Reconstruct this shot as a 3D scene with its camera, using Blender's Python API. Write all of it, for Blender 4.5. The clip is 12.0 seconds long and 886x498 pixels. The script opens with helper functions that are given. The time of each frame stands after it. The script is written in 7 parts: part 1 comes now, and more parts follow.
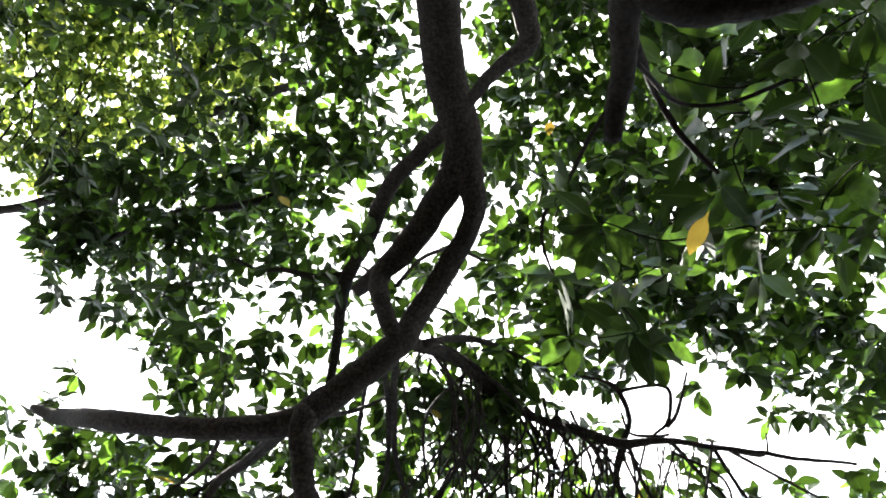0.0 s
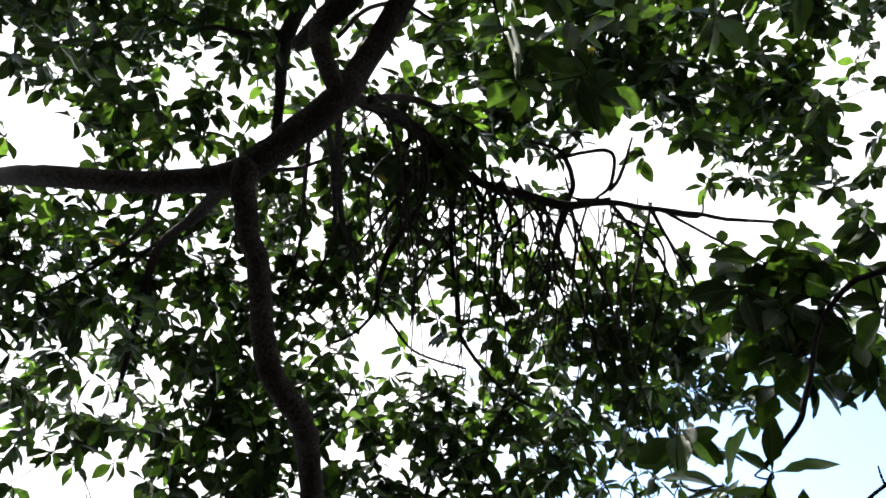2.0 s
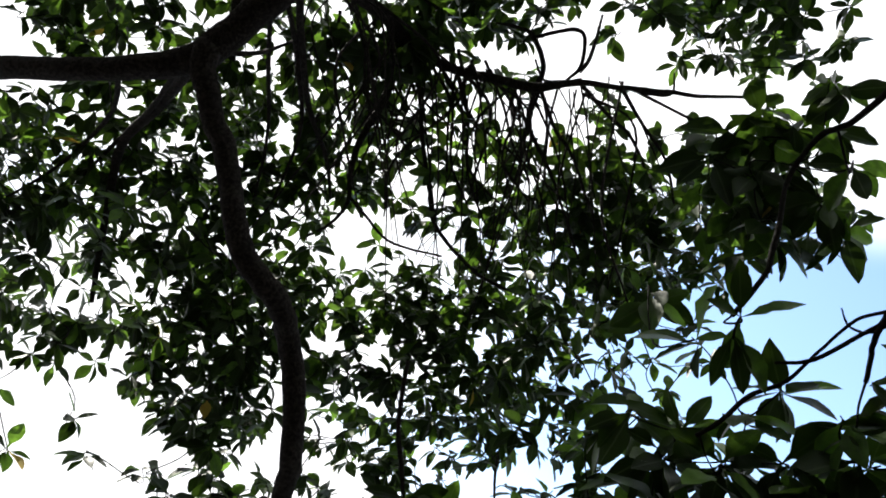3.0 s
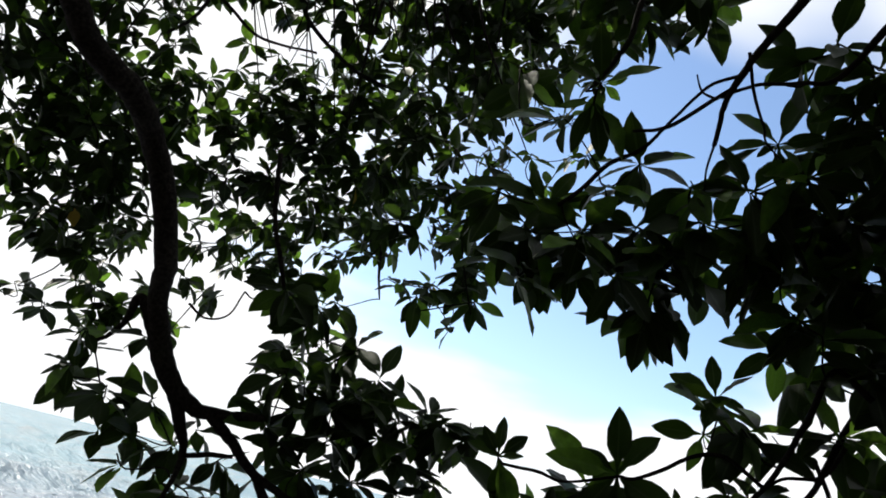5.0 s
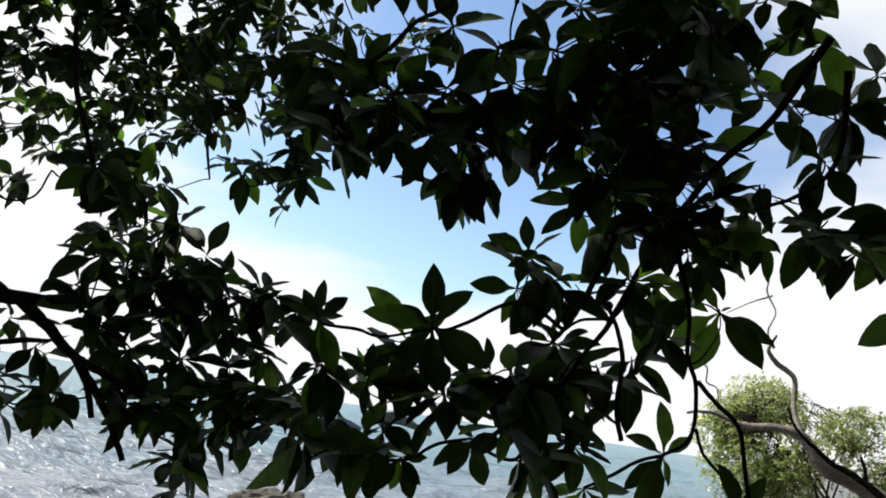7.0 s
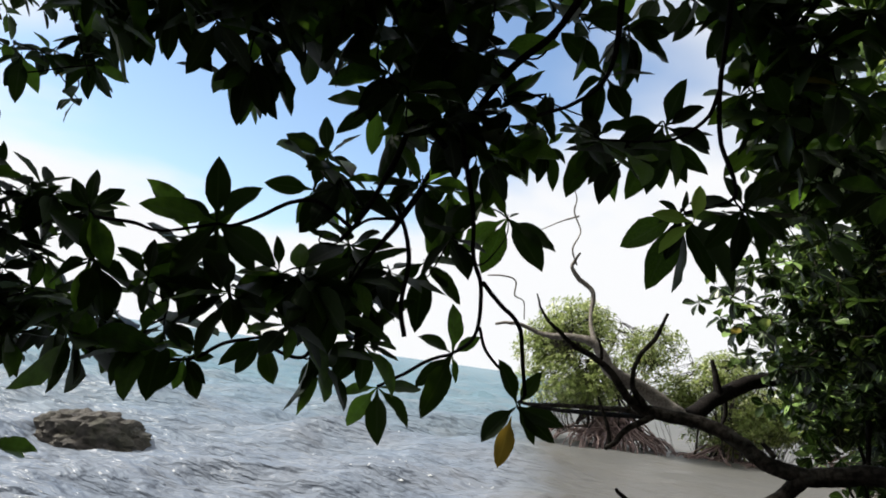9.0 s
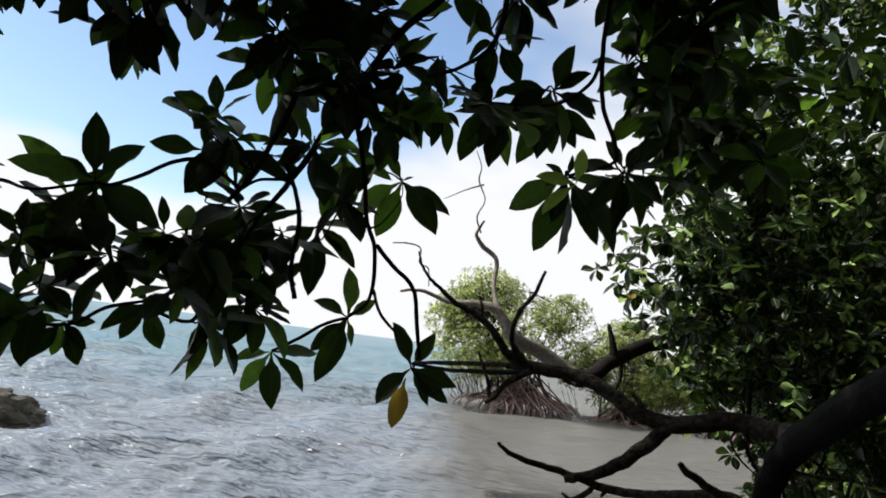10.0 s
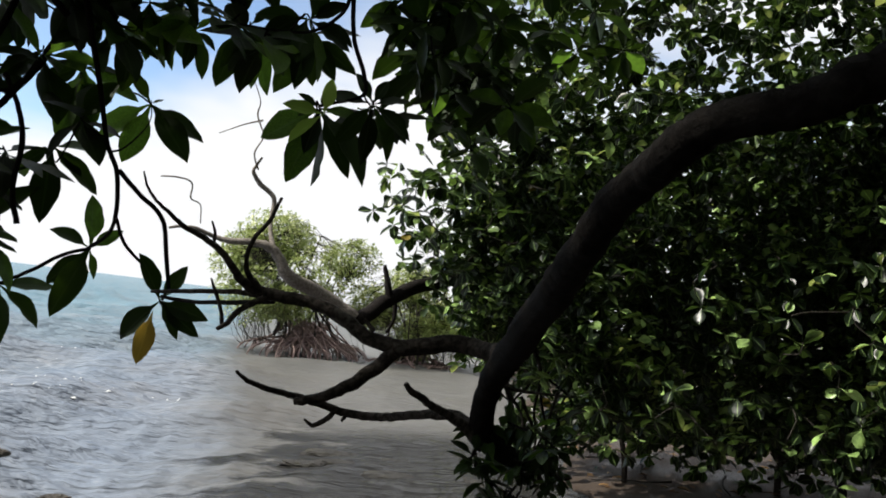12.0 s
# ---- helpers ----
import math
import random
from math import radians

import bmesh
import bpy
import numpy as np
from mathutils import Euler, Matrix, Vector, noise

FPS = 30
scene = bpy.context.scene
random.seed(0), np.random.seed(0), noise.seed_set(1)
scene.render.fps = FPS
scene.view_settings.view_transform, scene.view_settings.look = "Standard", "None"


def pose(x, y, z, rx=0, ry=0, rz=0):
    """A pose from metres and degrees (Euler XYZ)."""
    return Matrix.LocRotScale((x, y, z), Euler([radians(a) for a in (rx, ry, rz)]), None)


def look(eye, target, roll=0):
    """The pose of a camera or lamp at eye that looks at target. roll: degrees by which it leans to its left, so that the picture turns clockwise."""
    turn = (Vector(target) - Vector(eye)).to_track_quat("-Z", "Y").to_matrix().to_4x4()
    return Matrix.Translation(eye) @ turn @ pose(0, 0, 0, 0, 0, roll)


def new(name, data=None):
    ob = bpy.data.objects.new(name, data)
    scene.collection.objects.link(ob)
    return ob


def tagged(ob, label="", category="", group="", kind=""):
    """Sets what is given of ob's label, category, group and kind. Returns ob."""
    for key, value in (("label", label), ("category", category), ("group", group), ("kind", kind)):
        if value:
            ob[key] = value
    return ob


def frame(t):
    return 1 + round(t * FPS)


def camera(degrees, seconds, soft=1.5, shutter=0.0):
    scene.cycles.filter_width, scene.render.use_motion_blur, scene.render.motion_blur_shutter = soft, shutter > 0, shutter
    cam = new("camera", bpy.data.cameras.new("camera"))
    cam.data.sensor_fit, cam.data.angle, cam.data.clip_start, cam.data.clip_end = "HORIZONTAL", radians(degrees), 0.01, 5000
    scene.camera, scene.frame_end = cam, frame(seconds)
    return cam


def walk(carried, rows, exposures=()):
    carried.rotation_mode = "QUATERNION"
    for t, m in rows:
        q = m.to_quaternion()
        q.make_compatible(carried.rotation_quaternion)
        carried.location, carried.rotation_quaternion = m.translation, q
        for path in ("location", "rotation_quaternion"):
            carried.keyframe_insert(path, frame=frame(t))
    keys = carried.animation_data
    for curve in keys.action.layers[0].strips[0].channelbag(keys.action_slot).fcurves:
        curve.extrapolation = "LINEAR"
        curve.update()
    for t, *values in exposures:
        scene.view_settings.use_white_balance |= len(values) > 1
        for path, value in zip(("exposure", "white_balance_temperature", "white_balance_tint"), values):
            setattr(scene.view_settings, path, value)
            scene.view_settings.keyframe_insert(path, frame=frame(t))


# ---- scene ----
# ---------------------------------------------------------------- camera
cam = camera(60.13, 12.0, soft=1.8)
PATH = [
    (0, (0.117, 0.029, 1.854), (-0.5324, 1.2659, 3.2852), 33.99),
    (0.5, (0.123, 0.064, 1.850), (-0.4488, 1.4185, 3.2061), 32.03),
    (1, (0.129, 0.095, 1.841), (-0.3729, 1.5549, 3.1135), 29.42),
    (1.5, (0.142, 0.131, 1.823), (-0.3078, 1.6635, 3.0268), 27.58),
    (2, (0.159, 0.172, 1.797), (-0.2340, 1.7772, 2.9235), 25.30),
    (2.5, (0.174, 0.211, 1.761), (-0.1678, 1.8823, 2.8051), 23.08),
    (3, (0.189, 0.237, 1.726), (-0.0714, 1.9703, 2.6904), 20.48),
    (3.2, (0.195, 0.245, 1.717), (-0.0284, 2.0033, 2.6428), 19.37),
    (4.8, (0.265, 0.292, 1.677), (0.3466, 2.1826, 2.3236), 14.23),
    (5, (0.273, 0.292, 1.668), (0.4034, 2.1863, 2.2949), 13.69),
    (5.5, (0.296, 0.296, 1.653), (0.5333, 2.2001, 2.2168), 12.45),
    (6, (0.321, 0.298, 1.643), (0.6670, 2.2014, 2.1491), 10.89),
    (6.5, (0.360, 0.285, 1.630), (0.8021, 2.1794, 2.0953), 9.51),
    (8.3, (0.473, 0.257, 1.599), (1.2739, 2.0588, 1.9351), 7.91),
    (8.5, (0.488, 0.253, 1.591), (1.3268, 2.0388, 1.9172), 7.88),
    (9, (0.522, 0.238, 1.581), (1.4770, 1.9716, 1.8716), 7.98),
    (9.5, (0.547, 0.220, 1.573), (1.6066, 1.8948, 1.8392), 7.53),
    (10, (0.570, 0.205, 1.565), (1.7249, 1.8200, 1.8112), 7.21),
    (10.5, (0.594, 0.194, 1.560), (1.8515, 1.7337, 1.7807), 6.94),
    (11, (0.612, 0.171, 1.553), (1.9782, 1.6177, 1.7521), 6.84),
    (11.5, (0.629, 0.147, 1.550), (2.0960, 1.4941, 1.7321), 7.04),
    (12, (0.644, 0.125, 1.545), (2.1992, 1.3705, 1.7166), 7.10),
]
EXPOSURES = [(0.0, 3.15), (1.0, 2.55), (2.0, 1.92), (3.2, 1.2), (5.0, 0.62), (6.5, 0.45), (9.0, 0.34), (12.0, 0.40)]
walk(cam, [(t, look(eye, target, roll)) for t, eye, target, roll in PATH], EXPOSURES)

# ---------------------------------------------------------------- daylight
SUN_HEIGHT, SUN_TURN = 46.0, -50.0      # degrees above the sea, degrees to the left of +y
world = bpy.data.worlds.new("daylight")
scene.world = world
world.use_nodes = True
wt = world.node_tree
wt.nodes.clear()


def wnode(kind, **values):
    n = wt.nodes.new(kind)
    for key, value in values.items():
        n.inputs[key].default_value = value
    return n


sky = wt.nodes.new("ShaderNodeTexSky")
sky.sky_type = "NISHITA"
sky.sun_disc = False
sky.sun_elevation = radians(SUN_HEIGHT)
sky.sun_rotation = radians(SUN_TURN)
sky.air_density, sky.dust_density, sky.ozone_density = 1.0, 0.6, 2.0
coord = wt.nodes.new("ShaderNodeTexCoord")
split = wt.nodes.new("ShaderNodeSeparateXYZ")
wt.links.new(coord.outputs["Generated"], split.inputs[0])


def wmath(op, a, b=None, c=None):
    n = wt.nodes.new("ShaderNodeMath")
    n.operation = op
    for i, v in enumerate((a, b, c)):
        if v is None:
            continue
        if isinstance(v, (int, float)):
            n.inputs[i].default_value = v
        else:
            wt.links.new(v, n.inputs[i])
    return n.outputs[0]


# clouds on a flat layer: the direction divided by its height
lift = wmath("ADD", wmath("MAXIMUM", split.outputs["Z"], 0.0), 0.22)
flat = wt.nodes.new("ShaderNodeCombineXYZ")
wt.links.new(wmath("DIVIDE", split.outputs["X"], lift), flat.inputs[0])
wt.links.new(wmath("DIVIDE", split.outputs["Y"], lift), flat.inputs[1])
puff = wnode("ShaderNodeTexNoise", Scale=1.15, Detail=4.0, Roughness=0.5, Distortion=0.2)
wt.links.new(flat.outputs[0], puff.inputs["Vector"])
low = wt.nodes.new("ShaderNodeMapRange")          # cloud bank low over the sea
low.interpolation_type = "SMOOTHSTEP"
low.inputs["From Min"].default_value, low.inputs["From Max"].default_value = 0.215, 0.10
wt.links.new(split.outputs["Z"], low.inputs["Value"])
west = wt.nodes.new("ShaderNodeMapRange")         # thicker cloud away from +x
west.interpolation_type = "SMOOTHSTEP"
west.inputs["From Min"].default_value, west.inputs["From Max"].default_value = 0.25, -0.35
wt.links.new(split.outputs["X"], west.inputs["Value"])
east = wt.nodes.new("ShaderNodeMapRange")         # the cloud over the coast ahead
east.interpolation_type = "SMOOTHSTEP"
east.inputs["From Min"].default_value, east.inputs["From Max"].default_value = 0.40, 0.60
wt.links.new(split.outputs["X"], east.inputs["Value"])
sides = wmath("ADD", wmath("MULTIPLY", west.outputs[0], 0.46), wmath("MULTIPLY", east.outputs[0], 0.34))
over = wt.nodes.new("ShaderNodeMapRange")         # veil of cloud overhead
over.interpolation_type = "SMOOTHSTEP"
over.inputs["From Min"].default_value, over.inputs["From Max"].default_value = 0.48, 0.70
wt.links.new(split.outputs["Z"], over.inputs["Value"])
sides = wmath("ADD", sides, wmath("MULTIPLY", over.outputs[0], 0.34))
thick = wmath("ADD", wmath("MULTIPLY", low.outputs[0], 0.40), sides)
cloud = wt.nodes.new("ShaderNodeMapRange")
cloud.interpolation_type = "SMOOTHSTEP"
cloud.inputs["From Min"].default_value, cloud.inputs["From Max"].default_value = 0.60, 0.90
wt.links.new(wmath("ADD", puff.outputs["Fac"], thick), cloud.inputs["Value"])
mixed = wt.nodes.new("ShaderNodeMix")
mixed.data_type = "RGBA"
wt.links.new(cloud.outputs[0], mixed.inputs["Factor"])
wt.links.new(sky.outputs[0], mixed.inputs["A"])
mixed.inputs["B"].default_value = (5.1, 5.15, 5.25, 1)
back = wnode("ShaderNodeBackground", Strength=0.15)
wt.links.new(mixed.outputs["Result"], back.inputs["Color"])
wout = wt.nodes.new("ShaderNodeOutputWorld")
wt.links.new(back.outputs[0], wout.inputs[0])

sun = new("sun", bpy.data.lights.new("sun", "SUN"))
sun.data.energy, sun.data.angle, sun.data.color = 4.8, radians(0.6), (1.0, 0.95, 0.86)
h, a = radians(SUN_HEIGHT), radians(SUN_TURN)
sun_way = Vector((math.sin(a) * math.cos(h), math.cos(a) * math.cos(h), math.sin(h)))
sun.matrix_world = look(sun_way * 60, (0, 0, 0))


# ---------------------------------------------------------------- materials
class Nodes:
    """A small helper to write node materials."""

    def __init__(self, name):
        self.mat = bpy.data.materials.new(name)
        self.mat.use_nodes = True
        self.tree = self.mat.node_tree
        self.tree.nodes.clear()
        self.out = self.tree.nodes.new("ShaderNodeOutputMaterial")

    def put(self, value, socket):
        if isinstance(value, bpy.types.NodeSocket):
            self.tree.links.new(value, socket)
        else:
            socket.default_value = value

    def node(self, kind, **values):
        n = self.tree.nodes.new(kind)
        for key, value in values.items():
            self.put(value, n.inputs[key.replace("_", " ")])
        return n

    def noise(self, scale, detail=4.0, rough=0.55, vector=None, distort=0.0):
        n = self.node("ShaderNodeTexNoise", Scale=scale, Detail=detail, Roughness=rough, Distortion=distort)
        if vector is not None:
            self.put(vector, n.inputs["Vector"])
        return n.outputs["Fac"]

    def coord(self, which="Object"):
        return self.node("ShaderNodeTexCoord").outputs[which]

    def math(self, op, a, b=0.0):
        n = self.tree.nodes.new("ShaderNodeMath")
        n.operation = op
        self.put(a, n.inputs[0])
        self.put(b, n.inputs[1])
        return n.outputs[0]

    def ramp(self, value, low, high, out_low=0.0, out_high=1.0):
        n = self.tree.nodes.new("ShaderNodeMapRange")
        n.interpolation_type = "SMOOTHSTEP"
        for key, v in (("Value", value), ("From Min", low), ("From Max", high), ("To Min", out_low), ("To Max", out_high)):
            self.put(v, n.inputs[key])
        return n.outputs[0]

    def mix(self, factor, a, b):
        n = self.tree.nodes.new("ShaderNodeMix")
        n.data_type = "RGBA"
        self.put(factor, n.inputs["Factor"])
        self.put((*a, 1) if isinstance(a, tuple) else a, n.inputs["A"])
        self.put((*b, 1) if isinstance(b, tuple) else b, n.inputs["B"])
        return n.outputs["Result"]

    def bump(self, height, strength, distance):
        return self.node("ShaderNodeBump", Height=height, Strength=strength, Distance=distance).outputs[0]

    def surface(self, shader):
        self.tree.links.new(shader, self.out.inputs["Surface"])
        return self.mat


def bark_material(name, dark, light, moss=(0.10, 0.12, 0.07), moss_share=0.25, scale=1.0):
    m = Nodes(name)
    at = m.coord()
    fine = m.noise(90 * scale, 6, 0.65, at)
    broad = m.noise(7 * scale, 4, 0.6, at, 0.6)
    patch = m.noise(14 * scale, 5, 0.7, at)
    colour = m.mix(m.ramp(fine, 0.35, 0.68), dark, light)
    colour = m.mix(m.math("MULTIPLY", m.ramp(patch, 0.55, 0.68), moss_share), colour, moss)
    colour = m.mix(m.ramp(broad, 0.35, 0.75, 0.0, 0.55), colour, tuple(c * 0.55 for c in dark))
    relief = m.math("ADD", fine, m.math("MULTIPLY", broad, 1.5))
    s = m.node("ShaderNodeBsdfPrincipled", Base_Color=colour, Roughness=0.88, Normal=m.bump(relief, 0.8, 0.006 / scale))
    s.inputs["Specular IOR Level"].default_value = 0.06
    return m.surface(s.outputs[0])


def leaf_material(name, deep, fresh, through_colour, through_share, gloss=0.5, single=False, old=(0.30, 0.22, 0.04), old_share=0.0015, start=0.15, shine=0.12, sun_flecks=0.0):
    m = Nodes(name)
    if single:
        pick = m.node("ShaderNodeObjectInfo").outputs["Random"]
    else:
        pick = m.node("ShaderNodeNewGeometry").outputs["Random Per Island"]
    blotch = m.noise(35, 3, 0.6, m.coord())
    tone = m.math("ADD", m.math("MULTIPLY", pick, 0.8), m.math("MULTIPLY", blotch, 0.3))
    if sun_flecks:       # sun flecks painted into the leaf colour, in patches
        lit_patches = m.ramp(m.noise(2.6, 3, 0.5, m.node("ShaderNodeNewGeometry").outputs["Position"]), 0.40, 0.66)
        tone = m.math("MULTIPLY", tone, m.math("ADD", m.math("MULTIPLY", lit_patches, sun_flecks), 1.0 - sun_flecks * 0.62))
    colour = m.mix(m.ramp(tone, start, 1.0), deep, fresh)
    rib = m.node("ShaderNodeAttribute")
    rib.attribute_name = "rib"
    rib = m.ramp(rib.outputs["Fac"], 0.86, 0.97)
    colour = m.mix(m.math("MULTIPLY", rib, 0.6), colour, tuple(0.35 * a + 0.65 * b + 0.02 for a, b in zip(deep, fresh)))
    is_old = m.ramp(pick, 1.0 - old_share, 1.0 - old_share + 0.001)
    colour = m.mix(is_old, colour, old)
    glow = m.mix(m.ramp(tone, 0.1, 0.75), tuple(c * 0.35 for c in through_colour), tuple(c * 0.8 for c in through_colour))
    glow = m.mix(m.ramp(tone, 0.72, 1.0), glow, tuple(min(c * 3.2, 0.95) for c in through_colour))
    glow = m.mix(is_old, glow, (0.55, 0.38, 0.05))
    s = m.node("ShaderNodeBsdfPrincipled", Base_Color=colour, Roughness=gloss, Normal=m.bump(blotch, 0.25, 0.004))
    s.inputs["Specular IOR Level"].default_value = shine
    t = m.node("ShaderNodeBsdfTranslucent", Color=glow)
    thin = m.math("MULTIPLY", m.math("ADD", m.math("MULTIPLY", m.ramp(tone, 0.70, 1.0), 1.3), 1.0), through_share)
    return m.surface(blend(m, thin, s, t))


def blend(m, share, first, second):
    n = m.tree.nodes.new("ShaderNodeMixShader")
    m.put(share, n.inputs[0])
    m.tree.links.new(first.outputs[0], n.inputs[1])
    m.tree.links.new(second.outputs[0], n.inputs[2])
    return n.outputs[0]


BARK = bark_material("grey_brown_bark", (0.008, 0.007, 0.0066), (0.030, 0.026, 0.024), (0.05, 0.053, 0.04))
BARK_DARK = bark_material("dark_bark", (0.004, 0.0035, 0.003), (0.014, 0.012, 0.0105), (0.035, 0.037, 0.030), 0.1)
DEAD_WOOD = bark_material("dead_wood", (0.014, 0.012, 0.010), (0.075, 0.066, 0.056), (0.16, 0.16, 0.14), 0.35)
THICKET_BARK = bark_material("mangrove_bark", (0.022, 0.019, 0.016), (0.07, 0.062, 0.054))
BLEACHED = bark_material("bleached_wood", (0.16, 0.14, 0.12), (0.36, 0.33, 0.295), (0.20, 0.19, 0.16), 0.3)
ROOT_WOOD = bark_material("prop_root_bark", (0.14, 0.09, 0.085), (0.50, 0.38, 0.35), (0.10, 0.08, 0.06), 0.3)
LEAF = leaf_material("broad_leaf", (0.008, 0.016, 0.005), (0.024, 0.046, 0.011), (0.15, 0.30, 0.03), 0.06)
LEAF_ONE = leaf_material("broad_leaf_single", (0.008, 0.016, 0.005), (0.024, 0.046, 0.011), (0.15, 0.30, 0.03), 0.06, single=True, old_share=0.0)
YELLOW_LEAF = leaf_material("yellow_leaf", (0.26, 0.17, 0.03), (0.38, 0.27, 0.05), (0.62, 0.42, 0.06), 0.4, single=True, old_share=0.0)
# pale green that paints sunlight onto a few leaves
SUNLIT_LEAF = leaf_material("sunlit_leaf", (0.20, 0.33, 0.05), (0.30, 0.45, 0.08), (0.45, 0.70, 0.09), 0.3, single=True, old_share=0.0)
# near-black leaves with pale patches: thicket shade and sun flecks put into the colour
MANGROVE_LEAF = leaf_material("mangrove_leaf", (0.005, 0.011, 0.0035), (0.34, 0.52, 0.16), (0.26, 0.48, 0.08), 0.10, 0.30, old_share=0.001, start=0.62, shine=0.22, sun_flecks=0.7)
MANGROVE_ONE = leaf_material("mangrove_leaf_single", (0.005, 0.011, 0.0035), (0.34, 0.52, 0.16), (0.26, 0.48, 0.08), 0.10, 0.30, single=True, old_share=0.0, start=0.62, shine=0.22, sun_flecks=0.7)
FINE_LEAF = leaf_material("small_leaf", (0.024, 0.050, 0.009), (0.065, 0.11, 0.020), (0.26, 0.40, 0.045), 0.22, old_share=0.0)
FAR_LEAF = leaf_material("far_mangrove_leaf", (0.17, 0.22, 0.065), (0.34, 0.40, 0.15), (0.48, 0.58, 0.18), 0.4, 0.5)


def water_material():
    m = Nodes("shallow_sea")
    at = m.coord()
    xyz = m.node("ShaderNodeSeparateXYZ", Vector=at)
    # stirred-up silt lies in the lee of the mangroves
    side = m.math("SUBTRACT", m.math("MULTIPLY", xyz.outputs["X"], 0.79), m.math("MULTIPLY", xyz.outputs["Y"], 0.61))
    side = m.math("ADD", side, m.math("MULTIPLY", m.noise(0.35, 4, 0.6, at), 1.6))
    silt = m.ramp(side, 0.2, 1.6)
    shore = m.ramp(xyz.outputs["Y"], 34.0, 7.0)
    murk = m.noise(0.5, 5, 0.6, at)
    colour = m.mix(shore, (0.16, 0.25, 0.295), (0.19, 0.22, 0.265))
    colour = m.mix(m.ramp(murk, 0.4, 0.75, 0.0, 0.4), colour, (0.24, 0.235, 0.235))
    colour = m.mix(m.math("MULTIPLY", silt, 0.85), colour, (0.105, 0.097, 0.083))
    # dark streaky patches in the shallows beside the bank
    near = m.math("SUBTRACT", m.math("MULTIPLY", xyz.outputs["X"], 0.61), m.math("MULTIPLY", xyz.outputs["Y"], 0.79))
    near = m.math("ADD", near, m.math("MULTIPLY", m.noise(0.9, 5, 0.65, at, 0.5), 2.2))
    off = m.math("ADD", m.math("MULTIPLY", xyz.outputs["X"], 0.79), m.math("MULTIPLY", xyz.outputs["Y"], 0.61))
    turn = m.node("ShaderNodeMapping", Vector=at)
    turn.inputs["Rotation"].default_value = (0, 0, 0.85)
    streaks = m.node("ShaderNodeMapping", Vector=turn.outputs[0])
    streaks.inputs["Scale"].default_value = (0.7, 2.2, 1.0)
    streak_noise = m.noise(1.5, 6, 0.62, streaks.outputs[0], 0.6)
    dark_patches = m.math("MULTIPLY", m.ramp(m.math("ADD", near, m.math("MULTIPLY", streak_noise, 4.2)), 1.35, 2.3), m.ramp(off, 11.0, 9.3))
    colour = m.mix(m.math("MULTIPLY", dark_patches, 0.92), colour, (0.018, 0.018, 0.018))
    turned = m.node("ShaderNodeMapping", Vector=at)
    turned.inputs["Rotation"].default_value = (0, 0, 0.62)
    squash = m.node("ShaderNodeMapping", Vector=turned.outputs[0])
    squash.inputs["Scale"].default_value = (0.42, 1.35, 1.0)
    ripple = m.noise(6.0, 3, 0.5, squash.outputs[0], 0.1)
    chop = m.noise(1.7, 3, 0.5, squash.outputs[0], 0.15)
    height = m.math("ADD", m.math("MULTIPLY", ripple, 0.8), chop)
    calm = m.ramp(silt, 0.0, 1.0, 1.0, 0.5)
    bump = m.node("ShaderNodeBump", Height=height, Strength=calm, Distance=0.24).outputs[0]
    s = m.node("ShaderNodeBsdfPrincipled", Base_Color=colour, Roughness=m.ramp(dark_patches, 0.0, 1.0, 0.27, 0.16), Normal=bump)
    s.inputs["IOR"].default_value = 1.33
    # wavelets hide one another at low angles, so the far sheet mirrors less
    d = m.node("ShaderNodeBsdfDiffuse", Color=colour, Normal=bump)
    return m.surface(blend(m, 0.4, s, d))


def ground_material():
    m = Nodes("wet_mud_and_sand")
    at = m.coord()
    grit = m.noise(60, 5, 0.65, at)
    patch = m.noise(1.3, 5, 0.65, at)
    litter = m.noise(9, 6, 0.75, at, 0.8)
    colour = m.mix(m.ramp(grit, 0.3, 0.7), (0.024, 0.016, 0.011), (0.080, 0.053, 0.035))
    colour = m.mix(m.ramp(patch, 0.42, 0.68, 0.0, 0.8), colour, (0.026, 0.020, 0.016))
    colour = m.mix(m.ramp(litter, 0.6, 0.7, 0.0, 0.7), colour, (0.035, 0.026, 0.02))
    s = m.node("ShaderNodeBsdfPrincipled", Base_Color=colour, Roughness=m.ramp(patch, 0.4, 0.75, 0.9, 0.42), Normal=m.bump(m.math("ADD", grit, m.math("MULTIPLY", litter, 3.0)), 0.7, 0.02))
    return m.surface(s.outputs[0])


def rock_material(name="weathered_rock", dark=(0.020, 0.017, 0.014), light=(0.085, 0.072, 0.056)):
    m = Nodes(name)
    at = m.coord()
    a1, a2 = m.noise(14, 7, 0.7, at), m.noise(3.2, 5, 0.65, at, 0.5)
    colour = m.mix(m.ramp(a1, 0.3, 0.7), dark, light)
    colour = m.mix(m.ramp(a2, 0.45, 0.65, 0.0, 0.7), colour, (0.055, 0.052, 0.030))
    s = m.node("ShaderNodeBsdfPrincipled", Base_Color=colour, Roughness=0.7, Normal=m.bump(m.math("ADD", a1, a2), 0.9, 0.03))
    return m.surface(s.outputs[0])


def foam_material():
    m = Nodes("sea_foam")
    n = m.noise(40, 5, 0.6, m.coord())
    s = m.node("ShaderNodeBsdfPrincipled", Base_Color=m.mix(m.ramp(n, 0.3, 0.7), (0.55, 0.57, 0.57), (0.82, 0.83, 0.83)), Roughness=0.55, Normal=m.bump(n, 0.6, 0.01))
    return m.surface(s.outputs[0])


WATER, GROUND, ROCK, FOAM = water_material(), ground_material(), rock_material(), foam_material()
